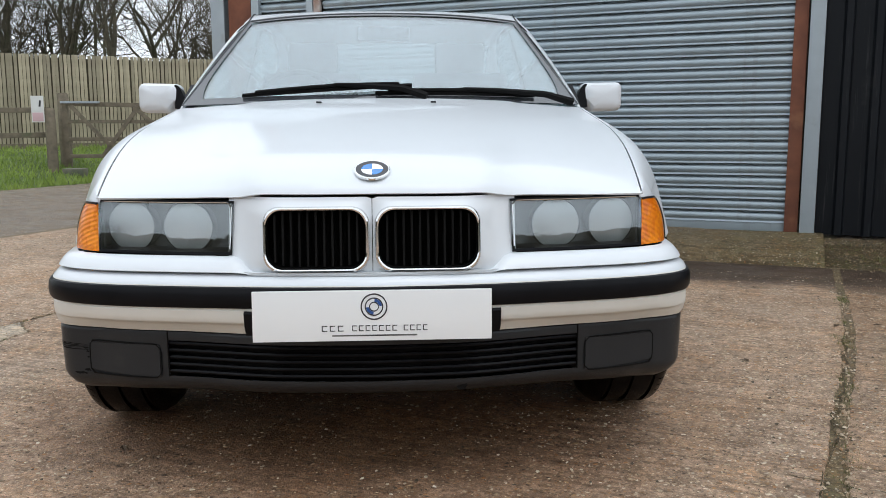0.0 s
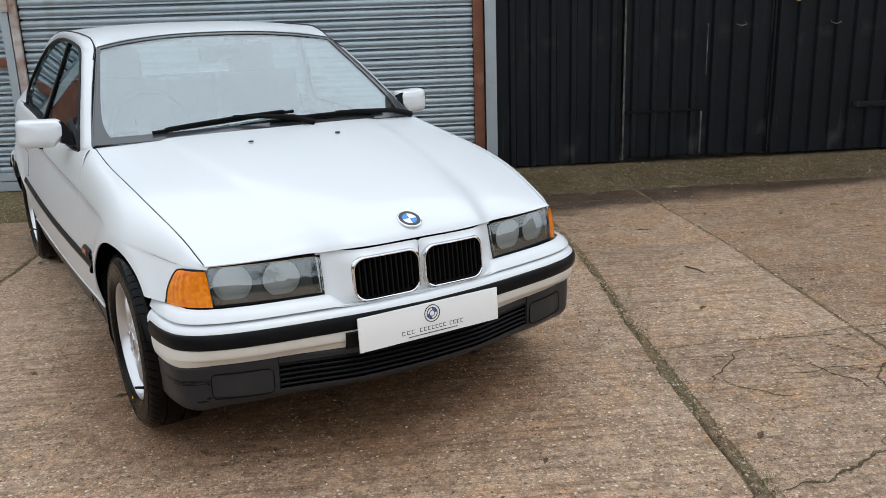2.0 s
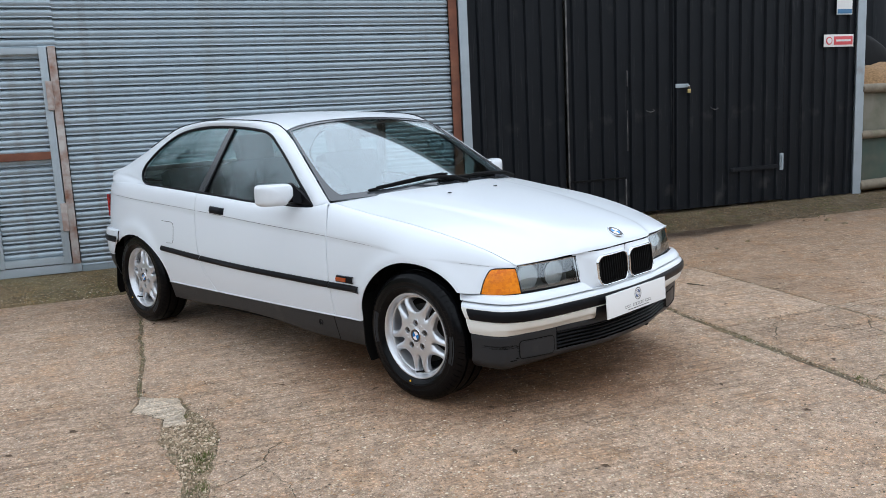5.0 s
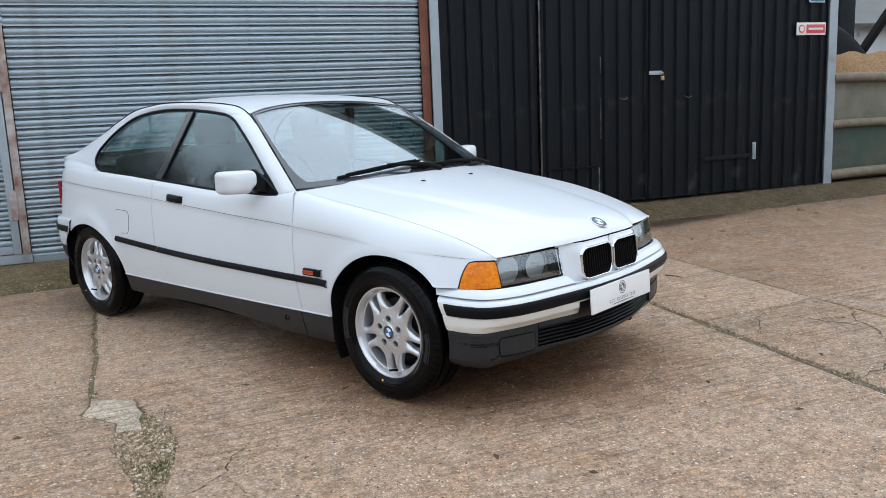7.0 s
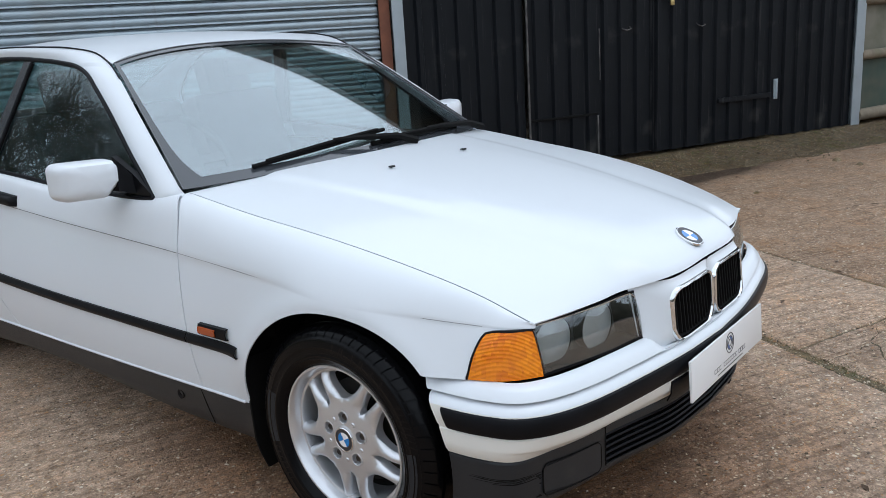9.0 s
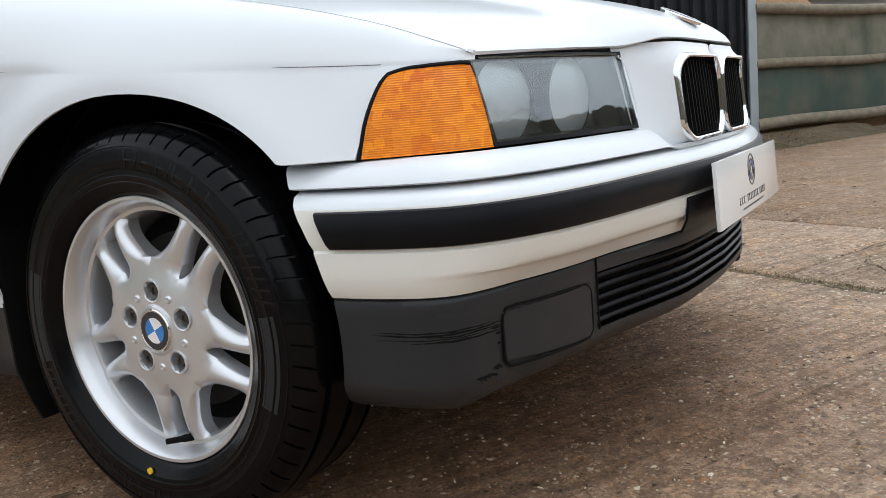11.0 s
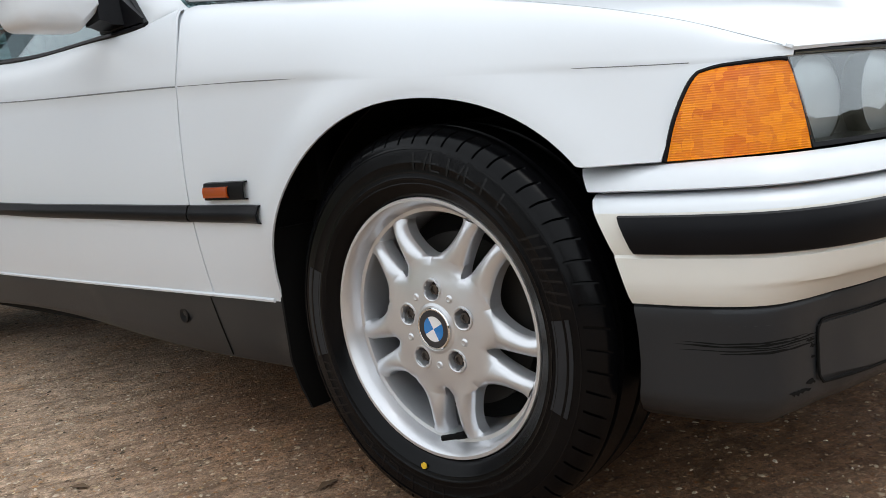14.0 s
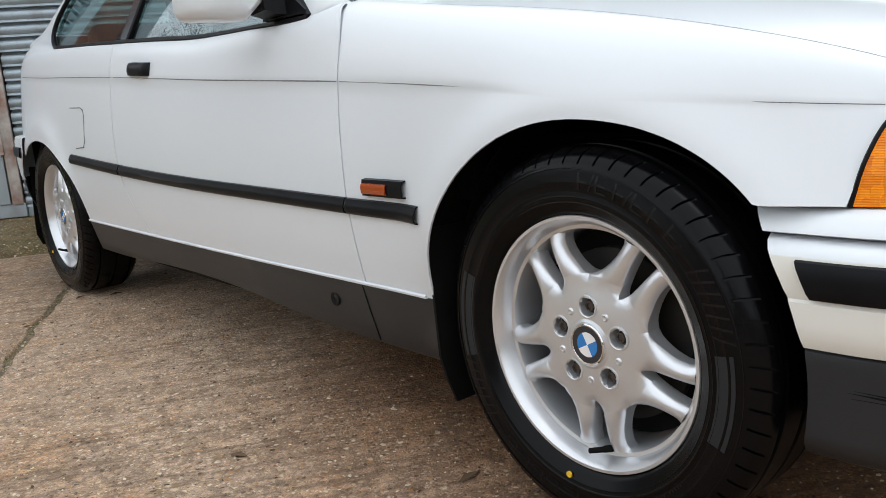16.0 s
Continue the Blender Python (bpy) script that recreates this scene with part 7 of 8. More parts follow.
def wheel(side, yc, xface, turn):
    """Built about the origin with its face towards -x, then turned to its place."""
    place = Matrix.Translation((side * xface, yc, 0.3135)) @ (Matrix.Rotation(radians(180), 4, "Z") if side > 0 else Matrix()) @ Matrix.Rotation(radians(turn), 4, "X")
    w = new("wheel")
    w.parent = car
    w.matrix_local = place
    tagged(w, "silver five-spoke-pair alloy wheel with a black tyre")
    lip = 0.2075
    barrel = [(0.120, 0.196), (0.118, 0.203), (0.112, 0.203), (0.105, 0.190), (0.03, 0.186), (0.0, 0.184), (-0.028, 0.188), (-0.048, 0.1935), (-0.058, 0.1985), (-0.0625, lip - 0.002), (-0.066, lip), (-0.069, lip - 0.001), (-0.0690, lip - 0.006), (-0.064, lip - 0.0105), (-0.052, 0.1925), (-0.040, 0.1880), (-0.0385, 0.1820), (-0.030, 0.1790), (0.0, 0.1765), (0.02, 0.1765), (0.10, 0.178)]
    part("rim", lathe(barrel, 96), ALLOY, w, "silver alloy rim")
    for k in range(5):
        part("spoke", spoke_bm(53 + 72 * k), ALLOY, w)
    part("hub", lathe([(-0.040, 0.030), (-0.0575, 0.0305), (-0.0590, 0.036), (-0.0570, 0.0405)], 48), ALLOY, w)
    for k in range(5):
        a = radians(89 + 72 * k)
        m = Matrix.Translation((-0.0566, 0.0605 * math.cos(a), 0.0605 * math.sin(a)))
        part("bolt_collar", lathe([(0.0020, 0.0195), (-0.0006, 0.0190), (-0.0010, 0.0172), (-0.0002, 0.0158), (0.0030, 0.0150), (0.0175, 0.0142)], 28, m), ALLOY, w)
        part("bolt_recess", lathe([(0.0172, 0.0148), (0.0173, 0.0002)], 20, m), RECESS, w)
        part("wheel_bolt", lathe([(0.0150, 0.0096), (0.0060, 0.0088), (0.0055, 0.0060), (0.0085, 0.0052), (0.0085, 0.0002)], 6, m), STEEL_DARK, w)
        a = radians(53 + 72 * k)
        part("dimple", lathe([(0.0010, 0.0068), (-0.0012, 0.0058), (-0.0022, 0.0040), (-0.0014, 0.0016), (-0.0014, 0.0002)], 16, Matrix.Translation((-0.0563, 0.059 * math.cos(a), 0.059 * math.sin(a)))), ALLOY, w)
    cap = Matrix.Translation((-0.0585, 0, 0)) @ Matrix.Rotation(radians(180), 4, "Z") @ Matrix.Rotation(radians(28), 4, "X")
    roundel(w, cap, 0.0335)
    # brake disc and hub behind the spokes
    part("brake_disc", lathe([(0.012, 0.07), (0.012, 0.142), (0.030, 0.142), (0.030, 0.07)], 64), BRAKE, w)
    part("backing_plate", lathe([(0.034, 0.02), (0.034, 0.172), (0.05, 0.172)], 48), BLACK, w)
    va = radians(-97)
    q = Vector((-0.036, 0.178 * math.cos(va), 0.178 * math.sin(va)))
    part("valve", tube([q, q + Vector((-0.016, 0.003, 0.003)), q + Vector((-0.018, 0.004, 0.003)), q + Vector((-0.040, 0.013, 0.006)), q + Vector((-0.0405, 0.0135, 0.006))], [0.0062, 0.0058, 0.0048, 0.0046, 0.003], 10), BLACK, w)
    # tyre: round sidewall, three grooves, slotted shoulders
    R = 0.3135
    prof = [(0.112, 0.205), (0.128, 0.225), (0.134, 0.255), (0.126, 0.285), (0.110, 0.302), (0.095, 0.3085)]
    for g, hw in ((0.085, 0.007), (0.028, 0.008), (-0.033, 0.007)):
        prof += [(g + hw, R - 0.0015), (g + hw - 0.0015, R - 0.008), (g - hw + 0.0015, R - 0.008), (g - hw, R - 0.0008)]
    prof += [(-0.044, 0.3124), (-0.052, 0.3106), (-0.0600, 0.3078), (-0.0665, 0.3040), (-0.0715, 0.2995), (-0.0750, 0.2945), (-0.0772, 0.2905), (-0.0776, 0.2890), (-0.0788, 0.2875), (-0.0800, 0.2840), (-0.0806, 0.2835), (-0.0822, 0.2770), (-0.0838, 0.2690), (-0.0845, 0.262), (-0.0848, 0.2605), (-0.0840, 0.2590), (-0.0838, 0.250), (-0.0835, 0.2395), (-0.0842, 0.238), (-0.0836, 0.2365), (-0.0818, 0.2300), (-0.0824, 0.2290), (-0.0812, 0.2275), (-0.0745, 0.2155), (-0.0695, 0.2095), (-0.064, 0.207)]
    pitches, turns = 62, []
    for k in range(pitches):
        for f, deep in ((0.0, 0), (0.035, 0), (0.055, 1), (0.145, 1), (0.165, 0), (0.40, 0), (0.70, 0)):
            turns.append((2 * math.pi * (k + f) / pitches, deep))
    rings = []
    for x, r in prof:
        # slots run over the shoulder and slant a little
        slot = 0.0055 * smooth01((-0.0545 - x) / 0.004) * smooth01((0.0790 + x) / 0.003) if r > 0.283 else 0.0
        rings.append([Vector((x + 0.4 * slot * deep, (r - slot * deep) * math.cos(a + 1.2 * (x + 0.06)), (r - slot * deep) * math.sin(a + 1.2 * (x + 0.06)))) for a, deep in turns])
    tyre = part("tyre", loft(rings), TYRE, w, "black road tyre with moulded sidewall and slotted tread")
    SIDE = spline([(r, x) for x, r in prof[:17:-1] if r < 0.2905])
    marks = bmesh.new()

    def mark(a0, a1, r0, r1, n=4, high=0.0007, bm=marks, slant=0.0):
        """A raised plate on the sidewall, between two angles and two radii."""
        rows = []
        for k in range(n + 1):
            b = radians(a0 + (a1 - a0) * k / n)
            rows.append([Vector((SIDE(r) - h, r * math.cos(b + slant * e), r * math.sin(b + slant * e))) for r, h, e in ((r0, -0.001, 0), (r0, high, 0), ((r0 + r1) / 2, high, 0.5), (r1, high, 1), (r1, -0.001, 1))])
        loft(rows, True, True, bm)

    # plain bars in place of the moulded lettering
    for start in (93, 268):
        for k in range(6):
            a0 = start + 7.4 * k
            mark(a0, a0 + 0.9, 0.2500, 0.2760, 1)
            if k % 3 != 1:
                mark(a0 + 4.4, a0 + 5.2, 0.2500, 0.2760 - 0.010 * (k % 2), 1, 0.0007, marks, 0.03)
            if k % 2:
                mark(a0 + 0.9, a0 + 4.6, 0.2500, 0.2525, 2)
            mark(a0 + 0.9, a0 + 4.2, 0.2615, 0.2635, 2)
    for start in (143, 320):
        for k in range(7):
            mark(start + 3.6 * k, start + 3.6 * k + 0.8, 0.2460, 0.2780, 1, 0.0006, marks, 0.05)
    # rows of small raised characters, as bars
    for start, count, r in ((196, 26, 0.2290), (222, 16, 0.2440), (60, 10, 0.2290), (330, 18, 0.2320), (14, 12, 0.2300)):
        for k in range(count):
            if k % 7 != 5:
                mark(start + 1.5 * k, start + 1.5 * k + 0.9, r, r + 0.0060, 1, 0.0005)
    # fine raised rings
    for r in (0.2448, 0.2352, 0.2805):
        mark(0, 360, r, r + 0.0012, 90, 0.0007)
    # flat panels with fine ribs
    for a0, a1 in ((171, 201), (-14, 20)):
        flat = bmesh.new()
        mark(a0, a1, 0.2420, 0.2700, 12, 0.0008, flat)
        part("sidewall_panel", flat, TYRE_PANEL, tyre, "flat grey ribbed panel on the sidewall")
    tm = part("moulded_mark", marks, TYRE_MARK, tyre, "raised bars moulded on the sidewall")
    tagged(tm, kind="stuff")
    yd = radians(-82)
    part("paint_dot", lathe([(0.002, 0.0055), (-0.0008, 0.0052), (-0.0008, 0.0002)], 14, Matrix.Translation((-0.083, 0.224 * math.cos(yd), 0.224 * math.sin(yd)))), YELLOW, tyre, "yellow paint dot on the tyre")
    return w


wheel(-1, 0.0, 0.7310, 0)
wheel(-1, 2.695, 0.7380, 37)
wheel(1, 0.0, 0.7310, 21)
wheel(1, 2.695, 0.7380, 61)


# ---- beyond the yard: lane, grass bank, gate, fence, trees ----
BANK = spline([(-30, 4.0), (-12, 7.2), (-8, 8.6), (-5.4, 9.8), (-4.9, 10.9), (-3.0, 12.7), (0, 14.4), (10, 19), (30, 28)])


def fence_y(x):
    return 15.1 + 0.40 * (x + 4.2)


def bank_z(x, y):
    edge = BANK(x)
    return 0.48 * smooth01((y - edge) / max(fence_y(x) - edge, 0.8)) + 0.02 * noise.noise(Vector((x * 1.3, y * 1.3, 0)))


rows = []
for x in np.linspace(-30, 26, 90):
    e, f = BANK(x), fence_y(x)
    ys = [e - 0.05 + 0.10 * noise.noise(Vector((x * 2, 0, 5)))] + list(np.linspace(e + 0.15, f, 14)) + [f + 2, f + 6, f + 16, f + 60]
    rows.append([Vector((x, y, (bank_z(x, y) if k else -0.03))) for k, y in enumerate(ys)])
tagged(finish("grass_bank", loft(rows, False), GRASS_SOIL), "green grass bank rising from the lane to the fence", "grass", kind="structure")
rng = random.Random(11)
verts, faces = [], []
for k in range(15000):
    x = rng.uniform(-9.5, -1.6)
    y = BANK(x) + (fence_y(x) - BANK(x)) * rng.random() ** 1.3
    z, h, a, lean = bank_z(x, y), rng.uniform(0.04, 0.11), rng.uniform(0, 6.28), rng.uniform(-0.04, 0.04)
    c, s = math.cos(a) * 0.011, math.sin(a) * 0.011
    i = len(verts)
    verts += [(x - c, y - s, z - 0.01), (x + c, y + s, z - 0.01), (x + lean, y + lean, z + h)]
    faces.append((i, i + 1, i + 2))
me = bpy.data.meshes.new("grass")
me.from_pydata(verts, [], faces)
me.materials.append(GRASS)
tagged(new("grass", me), "tufts of bright green grass on the bank", "grass", kind="stuff")

fence = thing("fence", "tall weathered close-board timber fence behind the lane", "fence")
board = None
x = -13.0
while x < 1.5:
    y = fence_y(x)
    if board is None:
        board = part("board", box((0.057, 0.018, 1.80), (0, 0, 0.90), 0.003), FENCE_WOOD, fence)
        ob = board
    else:
        ob = new("board", board.data)
        ob.parent = fence
    ob.matrix_local = Matrix.Translation((x, y + rng.uniform(-0.006, 0.006), 0.45 + 0.010 * math.sin(x * 1.7) + rng.uniform(-0.006, 0.006))) @ Matrix.Rotation(math.atan(0.40) + rng.uniform(-0.05, 0.05), 4, "Z") @ Matrix.Rotation(rng.uniform(-0.008, 0.008), 4, "Y")
    x += 0.066
# dark sheet added behind the boards as the shade in their gaps
back = material("fence_gap_shade", (0.085, 0.072, 0.045), 0.95, tint=(0.05, 0.045, 0.03), tint_scale=4)
part("gap_shade_board", box((15.8, 0.012, 1.72), (0, 0, 0), 0.002, Matrix.Translation((-5.75, fence_y(-5.75) + 0.030, 1.33)) @ Matrix.Rotation(math.atan(0.40), 4, "Z")), back, fence)
for z in (0.75, 1.45, 2.05):
    part("rail", box((15.8, 0.05, 0.07), (0, 0, 0), 0.004, Matrix.Translation((-5.75, fence_y(-5.75) + 0.065, z)) @ Matrix.Rotation(math.atan(0.40), 4, "Z")), TIMBER, fence)
part("gravel_board", box((15.8, 0.03, 0.15), (0, 0, 0), 0.004, Matrix.Translation((-5.75, fence_y(-5.75), 0.50)) @ Matrix.Rotation(math.atan(0.40), 4, "Z")), TIMBER, fence)


def timber_post(x, y, z0, z1, r):
    ob = thing("gate_post", "grey-green weathered timber gate post", "post", at=Matrix.Translation((x, y, z0)))
    h = z1 - z0
    part("shaft", tube([(0, 0, -0.2), (0.005, 0, h * 0.5), (0, 0.005, h - 0.03), (0, 0.005, h)], [r, r * 0.98, r * 0.95, r * 0.75], 12), TIMBER, ob)
    return ob


timber_post(-5.58, 11.50, 0.06, 1.18, 0.085)
timber_post(-5.55, 12.00, 0.10, 1.44, 0.095)
notice = thing("footpath_sign", "white footpath sign on the gate post", "sign", at=Matrix.Translation((-5.72, 11.40, 0.955)))
part("board", box((0.20, 0.012, 0.42), (0, 0, 0.21), 0.02), SIGN_WHITE, notice)
part("writing", box((0.030, 0.004, 0.10), (0.0, -0.008, 0.30), 0.004, Matrix.Rotation(radians(8), 4, "Y")), INK, notice)
part("foot_band", box((0.17, 0.003, 0.14), (0, -0.007, 0.085), 0.004), SIGN_PINK, notice)
gate = thing("field_gate", "old grey timber field gate with diagonal braces", "gate", at=Matrix.Translation((-5.48, 11.75, 0.15)) @ Matrix.Rotation(radians(4), 4, "Z"))


def bar(p, q, w, d, mat, name, parent):
    p, q = Vector(p), Vector(q)
    m = (q - p).to_track_quat("X", "Z").to_matrix().to_4x4()
    return part(name, box(((q - p).length, d, w), (0, 0, 0), 0.006, Matrix.Translation((p + q) / 2) @ m), mat, parent)


for z0, z1 in ((1.11, 1.04), (0.82, 0.80), (0.53, 0.52), (0.25, 0.25)):
    bar((0.0, 0, z0), (2.9, 0, z1), 0.075 if z0 > 1 else 0.06, 0.05, TIMBER, "rail", gate)
bar((0.15, -0.04, 1.08), (0.85, -0.04, 0.30), 0.065, 0.03, TIMBER, "brace", gate)
bar((0.62, -0.04, 0.25), (1.22, -0.04, 1.05), 0.065, 0.03, TIMBER, "brace", gate)
bar((1.15, -0.04, 1.05), (2.0, -0.04, 0.30), 0.065, 0.03, TIMBER, "brace", gate)
bar((0.05, 0, 0.2), (0.05, 0, 1.18), 0.08, 0.06, TIMBER, "stile", gate)
bar((0.0, -0.06, 1.13), (0.62, -0.06, 1.13), 0.035, 0.03, GALV_POST, "latch_bar", gate)
rail = thing("rail_fence", "grey timber post and rail fence beside the gate", "fence")
for z in (1.155, 0.755):
    bar((-5.6, 11.62, z), (-9.5, 10.2, z - 0.05), 0.085, 0.04, TIMBER, "rail", rail)
bar((-7.6, 10.95, -0.05), (-7.6, 10.95, 1.25), 0.10, 0.10, TIMBER, "post", rail)
bar((-9.4, 10.3, -0.05), (-9.4, 10.3, 1.2), 0.10, 0.10, TIMBER, "post", rail)
stone = thing("stone_block", "grey stone block at the foot of the gate post", "stone", at=Matrix.Translation((-5.25, 11.55, 0.08)))
part("block", box((0.34, 0.25, 0.16), (0, 0, 0.05), 0.03), CONCRETE_WALL, stone)
pot = thing("plastic_pot", "small off-white plastic pot on the mossy apron", "pot", at=Matrix.Translation((-1.535, 4.545, 0.096)))
part("body", lathe([(0.0, 0.0005), (0.0, 0.042), (0.172, 0.057), (0.174, 0.0595), (0.180, 0.0600), (0.181, 0.0575), (0.018, 0.038), (0.018, 0.0005)], 28, Matrix.Rotation(radians(-90), 4, "Y")), POT, pot)


# bare winter trees
def tree_meshes(seed, height, spread, levels=5):
    """Limbs that fork into ever finer twigs; trunk and limbs in one mesh, branches and twigs in another."""
    rng = random.Random(seed)
    store = {0: ([], []), 1: ([], [])}

    def limb(p, d, length, r, level):
        vs, fs = store[0 if level < 2 else 1]
        sides = (9, 6, 4, 3, 3, 3)[level]
        n = (7, 5, 4, 3, 2, 2)[level]
        pts, dirs = [p], [d]
        for k in range(n):
            d = (d + Vector((rng.gauss(0, 0.16), rng.gauss(0, 0.16), rng.gauss(0.03, 0.12)))).normalized()
            p = p + d * (length / n)
            pts.append(p)
            dirs.append(d)
        base = len(vs)
        for k, (q, dd) in enumerate(zip(pts, dirs)):
            rr = r * (1 - 0.72 * k / n)
            a = dd.orthogonal().normalized()
            b = dd.cross(a)
            for i in range(sides):
                t = 2 * math.pi * i / sides
                vs.append(tuple(q + (a * math.cos(t) + b * math.sin(t)) * rr))
        for k in range(n):
            for i in range(sides):
                j = (i + 1) % sides
                fs.append((base + k * sides + i, base + k * sides + j, base + (k + 1) * sides + j, base + (k + 1) * sides + i))
        if level >= levels - 1:
            return
        kids = (9, 6, 6, 5, 4)[level]
        for c in range(kids):
            t = rng.uniform(0.28 if level else 0.30, 1.0) if c else 1.0
            i = min(int(t * n), n - 1)
            q = pts[i].lerp(pts[i + 1], t * n - i)
            out = dirs[i].orthogonal().normalized()
            out.rotate(Matrix.Rotation(rng.uniform(0, 6.283), 3, dirs[i]))
            nd = (dirs[i] * rng.uniform(0.55, 1.0) + out * rng.uniform(0.5, 0.95) * spread + Vector((0, 0, 0.12))).normalized()
            limb(q, nd, length * rng.uniform(0.48, 0.72), r * (1 - 0.72 * t) * rng.uniform(0.55, 0.8) + 0.0026, level + 1)

    limb(Vector((0, 0, -0.1)), Vector((0, 0, 1)), height * 0.46, height * 0.0115, 0)
    out = []
    for k, nm in ((0, "trunk"), (1, "crown")):
        me = bpy.data.meshes.new(nm)
        me.from_pydata(store[k][0], [], store[k][1])
        me.materials.append(BARK)
        for f in me.polygons:
            f.use_smooth = True
        out.append(me)
    return out


def tree(seed, height, spread, x, y, z, label):
    ob = thing("tree", label, "tree", "bare trees behind the fence", Matrix.Translation((x, y, z)))
    for me in tree_meshes(seed, height, spread):
        o = new(me.name, me)
        o.parent = ob
    return ob


BARE = "bare winter tree with brown forking branches"
kinds = [tree(5, 7.5, 1.0, -9.2, 16.0, 0.4, BARE), tree(9, 8.6, 0.85, -6.6, 17.0, 0.4, BARE), tree(14, 6.6, 1.15, -3.7, 16.8, 0.4, BARE)]
for k, (x, y, turn, size) in enumerate(((-12.2, 15.0, 80, 1.1), (-7.9, 18.8, 200, 1.05), (-5.2, 19.2, 310, 0.95), (-2.2, 19.5, 140, 1.05), (-10.6, 18.2, 20, 1.2), (-14.5, 17.0, 250, 1.2), (0.6, 21.0, 60, 1.1), (-17.5, 14.0, 110, 1.3), (-4.3, 17.9, 170, 0.8), (-8.6, 17.0, 290, 0.75), (-20, 8.0, 45, 1.4), (-21, -1.0, 190, 1.3), (-16, -12, 300, 1.3), (-3, -22, 75, 1.5), (9, -21, 210, 1.4), (-13.0, 21.0, 130, 1.2), (-11.2, 22.0, 10, 1.3), (-9.2, 21.5, 230, 1.2), (-7.0, 22.5, 90, 1.3), (-12.4, 18.2, 330, 1.1), (-10.0, 19.6, 60, 1.25), (-17.0, 10.4, 140, 0.8), (-18.5, 5.6, 265, 0.85))):
    copy_thing(kinds[k % 3], Matrix.Translation((x, y, 0.3 if y > 10 else 0.0)) @ Matrix.Rotation(radians(turn), 4, "Z") @ Matrix.Scale(size, 4))
big = tree(21, 14.5, 1.15, 15.4, 7.6, 0.0, "tall bare tree behind the workshop")
for x, y, turn, size in ((19.5, 5.2, 20, 1.0), (20.5, 12.6, 160, 1.05)):
    copy_thing(big, Matrix.Translation((x, y, 0)) @ Matrix.Rotation(radians(turn), 4, "Z") @ Matrix.Scale(size, 4))

# hedge added out of view to block low sky light on the open sides
rows = []
for k in range(90):
    a = radians(162 + 178 * k / 89)
    reach = 17.5 + 2.2 * noise.noise(Vector((k * 0.23, 0, 0)))
    high = 3.0 + 1.2 * noise.noise(Vector((k * 0.31, 5, 0))) + 0.9 * noise.noise(Vector((k * 1.3, 9, 0)))
    row = []
    for j, (d, h) in enumerate(((0.0, -0.05), (-0.25, 0.25), (-0.1, 0.55), (0.3, 0.85), (0.8, 1.0), (1.3, 0.85), (1.7, 0.4), (1.8, -0.05))):
        w = 0.5 * noise.noise(Vector((k * 0.9, j * 1.7, 3)))
        row.append(Vector(((reach + d + w) * math.cos(a), (reach + d + w) * math.sin(a), high * h)))
    rows.append(row)
tagged(finish("hedge", loft(rows, False), UNSEEN_HEDGE), "unseen hedge of bare brush, added to block low sky light", "hedge", kind="stuff")

# ---- the open bay at the end of the black shed ----
bay = wall_thing("timber_bay", "stained concrete bay wall with weathered timber rails", "bay wall", s=8.10)
part("panel", box((4.2, 0.10, 0.60), (2.1, 0.10, 0.50), 0.01), GREEN_STAINED, bay, "dark green stained lower panel")
part("panel", box((4.2, 0.10, 0.56), (2.1, 0.10, 1.08), 0.01), CONCRETE_WALL, bay)
for z, r in ((1.345, 0.055), (0.80, 0.05), (0.20, 0.06)):
    part("rail", tube([(x, 0.0 + 0.015 * math.sin(3 * x), z + 0.012 * math.sin(2.1 * x + z)) for x in np.linspace(-0.02, 4.2, 14)], r, 10), TIMBER, bay, "round weathered timber rail")
rows = []
for i in range(26):
    row = []
    for j in range(22):
        x, y = 8.2 + 4.2 * i / 25, 0.25 + 2.6 * j / 21
        h = 0.98 + 0.68 * math.exp(-((x - 9.85) / 1.15) ** 4) * math.exp(-((y - 1.3) / 0.9) ** 2) + 0.10 * math.exp(-((x - 11.2) / 0.9) ** 2)
        h += 0.07 * noise.noise(Vector((x * 4, y * 4, 0))) + 0.03 * noise.noise(Vector((x * 13, y * 13, 2)))
        row.append(WALL @ Vector((x, y, h if 0 < j < 21 else 0.0)))
    rows.append(row)
tagged(finish("straw_heap", loft(rows, False), STRAW), "heap of brown straw behind the timber rails", "straw heap", kind="stuff")
tarp = thing("silage_sheet", "black plastic sheeting over a mound behind the straw", "sheet")
rows = []
for i in range(20):
    row = []
    for j in range(12):
        x, y = 9.9 + 2.2 * i / 19, 2.1 + 1.4 * j / 11
        row.append(WALL @ Vector((x, y, max(0.0, 2.20 * math.sin(math.pi * (0.08 + 0.84 * i / 19)) ** 0.5 * math.sin(math.pi * j / 11) ** 0.6 + 0.05 * noise.noise(Vector((x * 3, y * 3, 1)))))))
    rows.append(row)
part("cover", loft(rows, False), BLACK, tarp)
loader = wall_thing("loader", "teal green farm loader arm standing beyond the straw", "loader", s=11.95, y=2.75)
part("mast", box((0.16, 0.14, 2.2), (0.30, 0, 1.10), 0.02, Matrix.Rotation(radians(6), 4, "Y")), MACHINE_GREEN, loader)
part("arm", box((1.25, 0.12, 0.10), (0, 0, 0), 0.02, Matrix.Translation((0.10, -0.10, 2.24)) @ Matrix.Rotation(radians(-48), 4, "Y")), BLACK, loader)
part("base", box((0.9, 0.8, 0.5), (0.1, 0, 0.25), 0.04), MACHINE_GREEN, loader)
bay_post = wall_thing("bay_post", "black painted steel post of the open bay", "post", s=12.4, y=3.75)
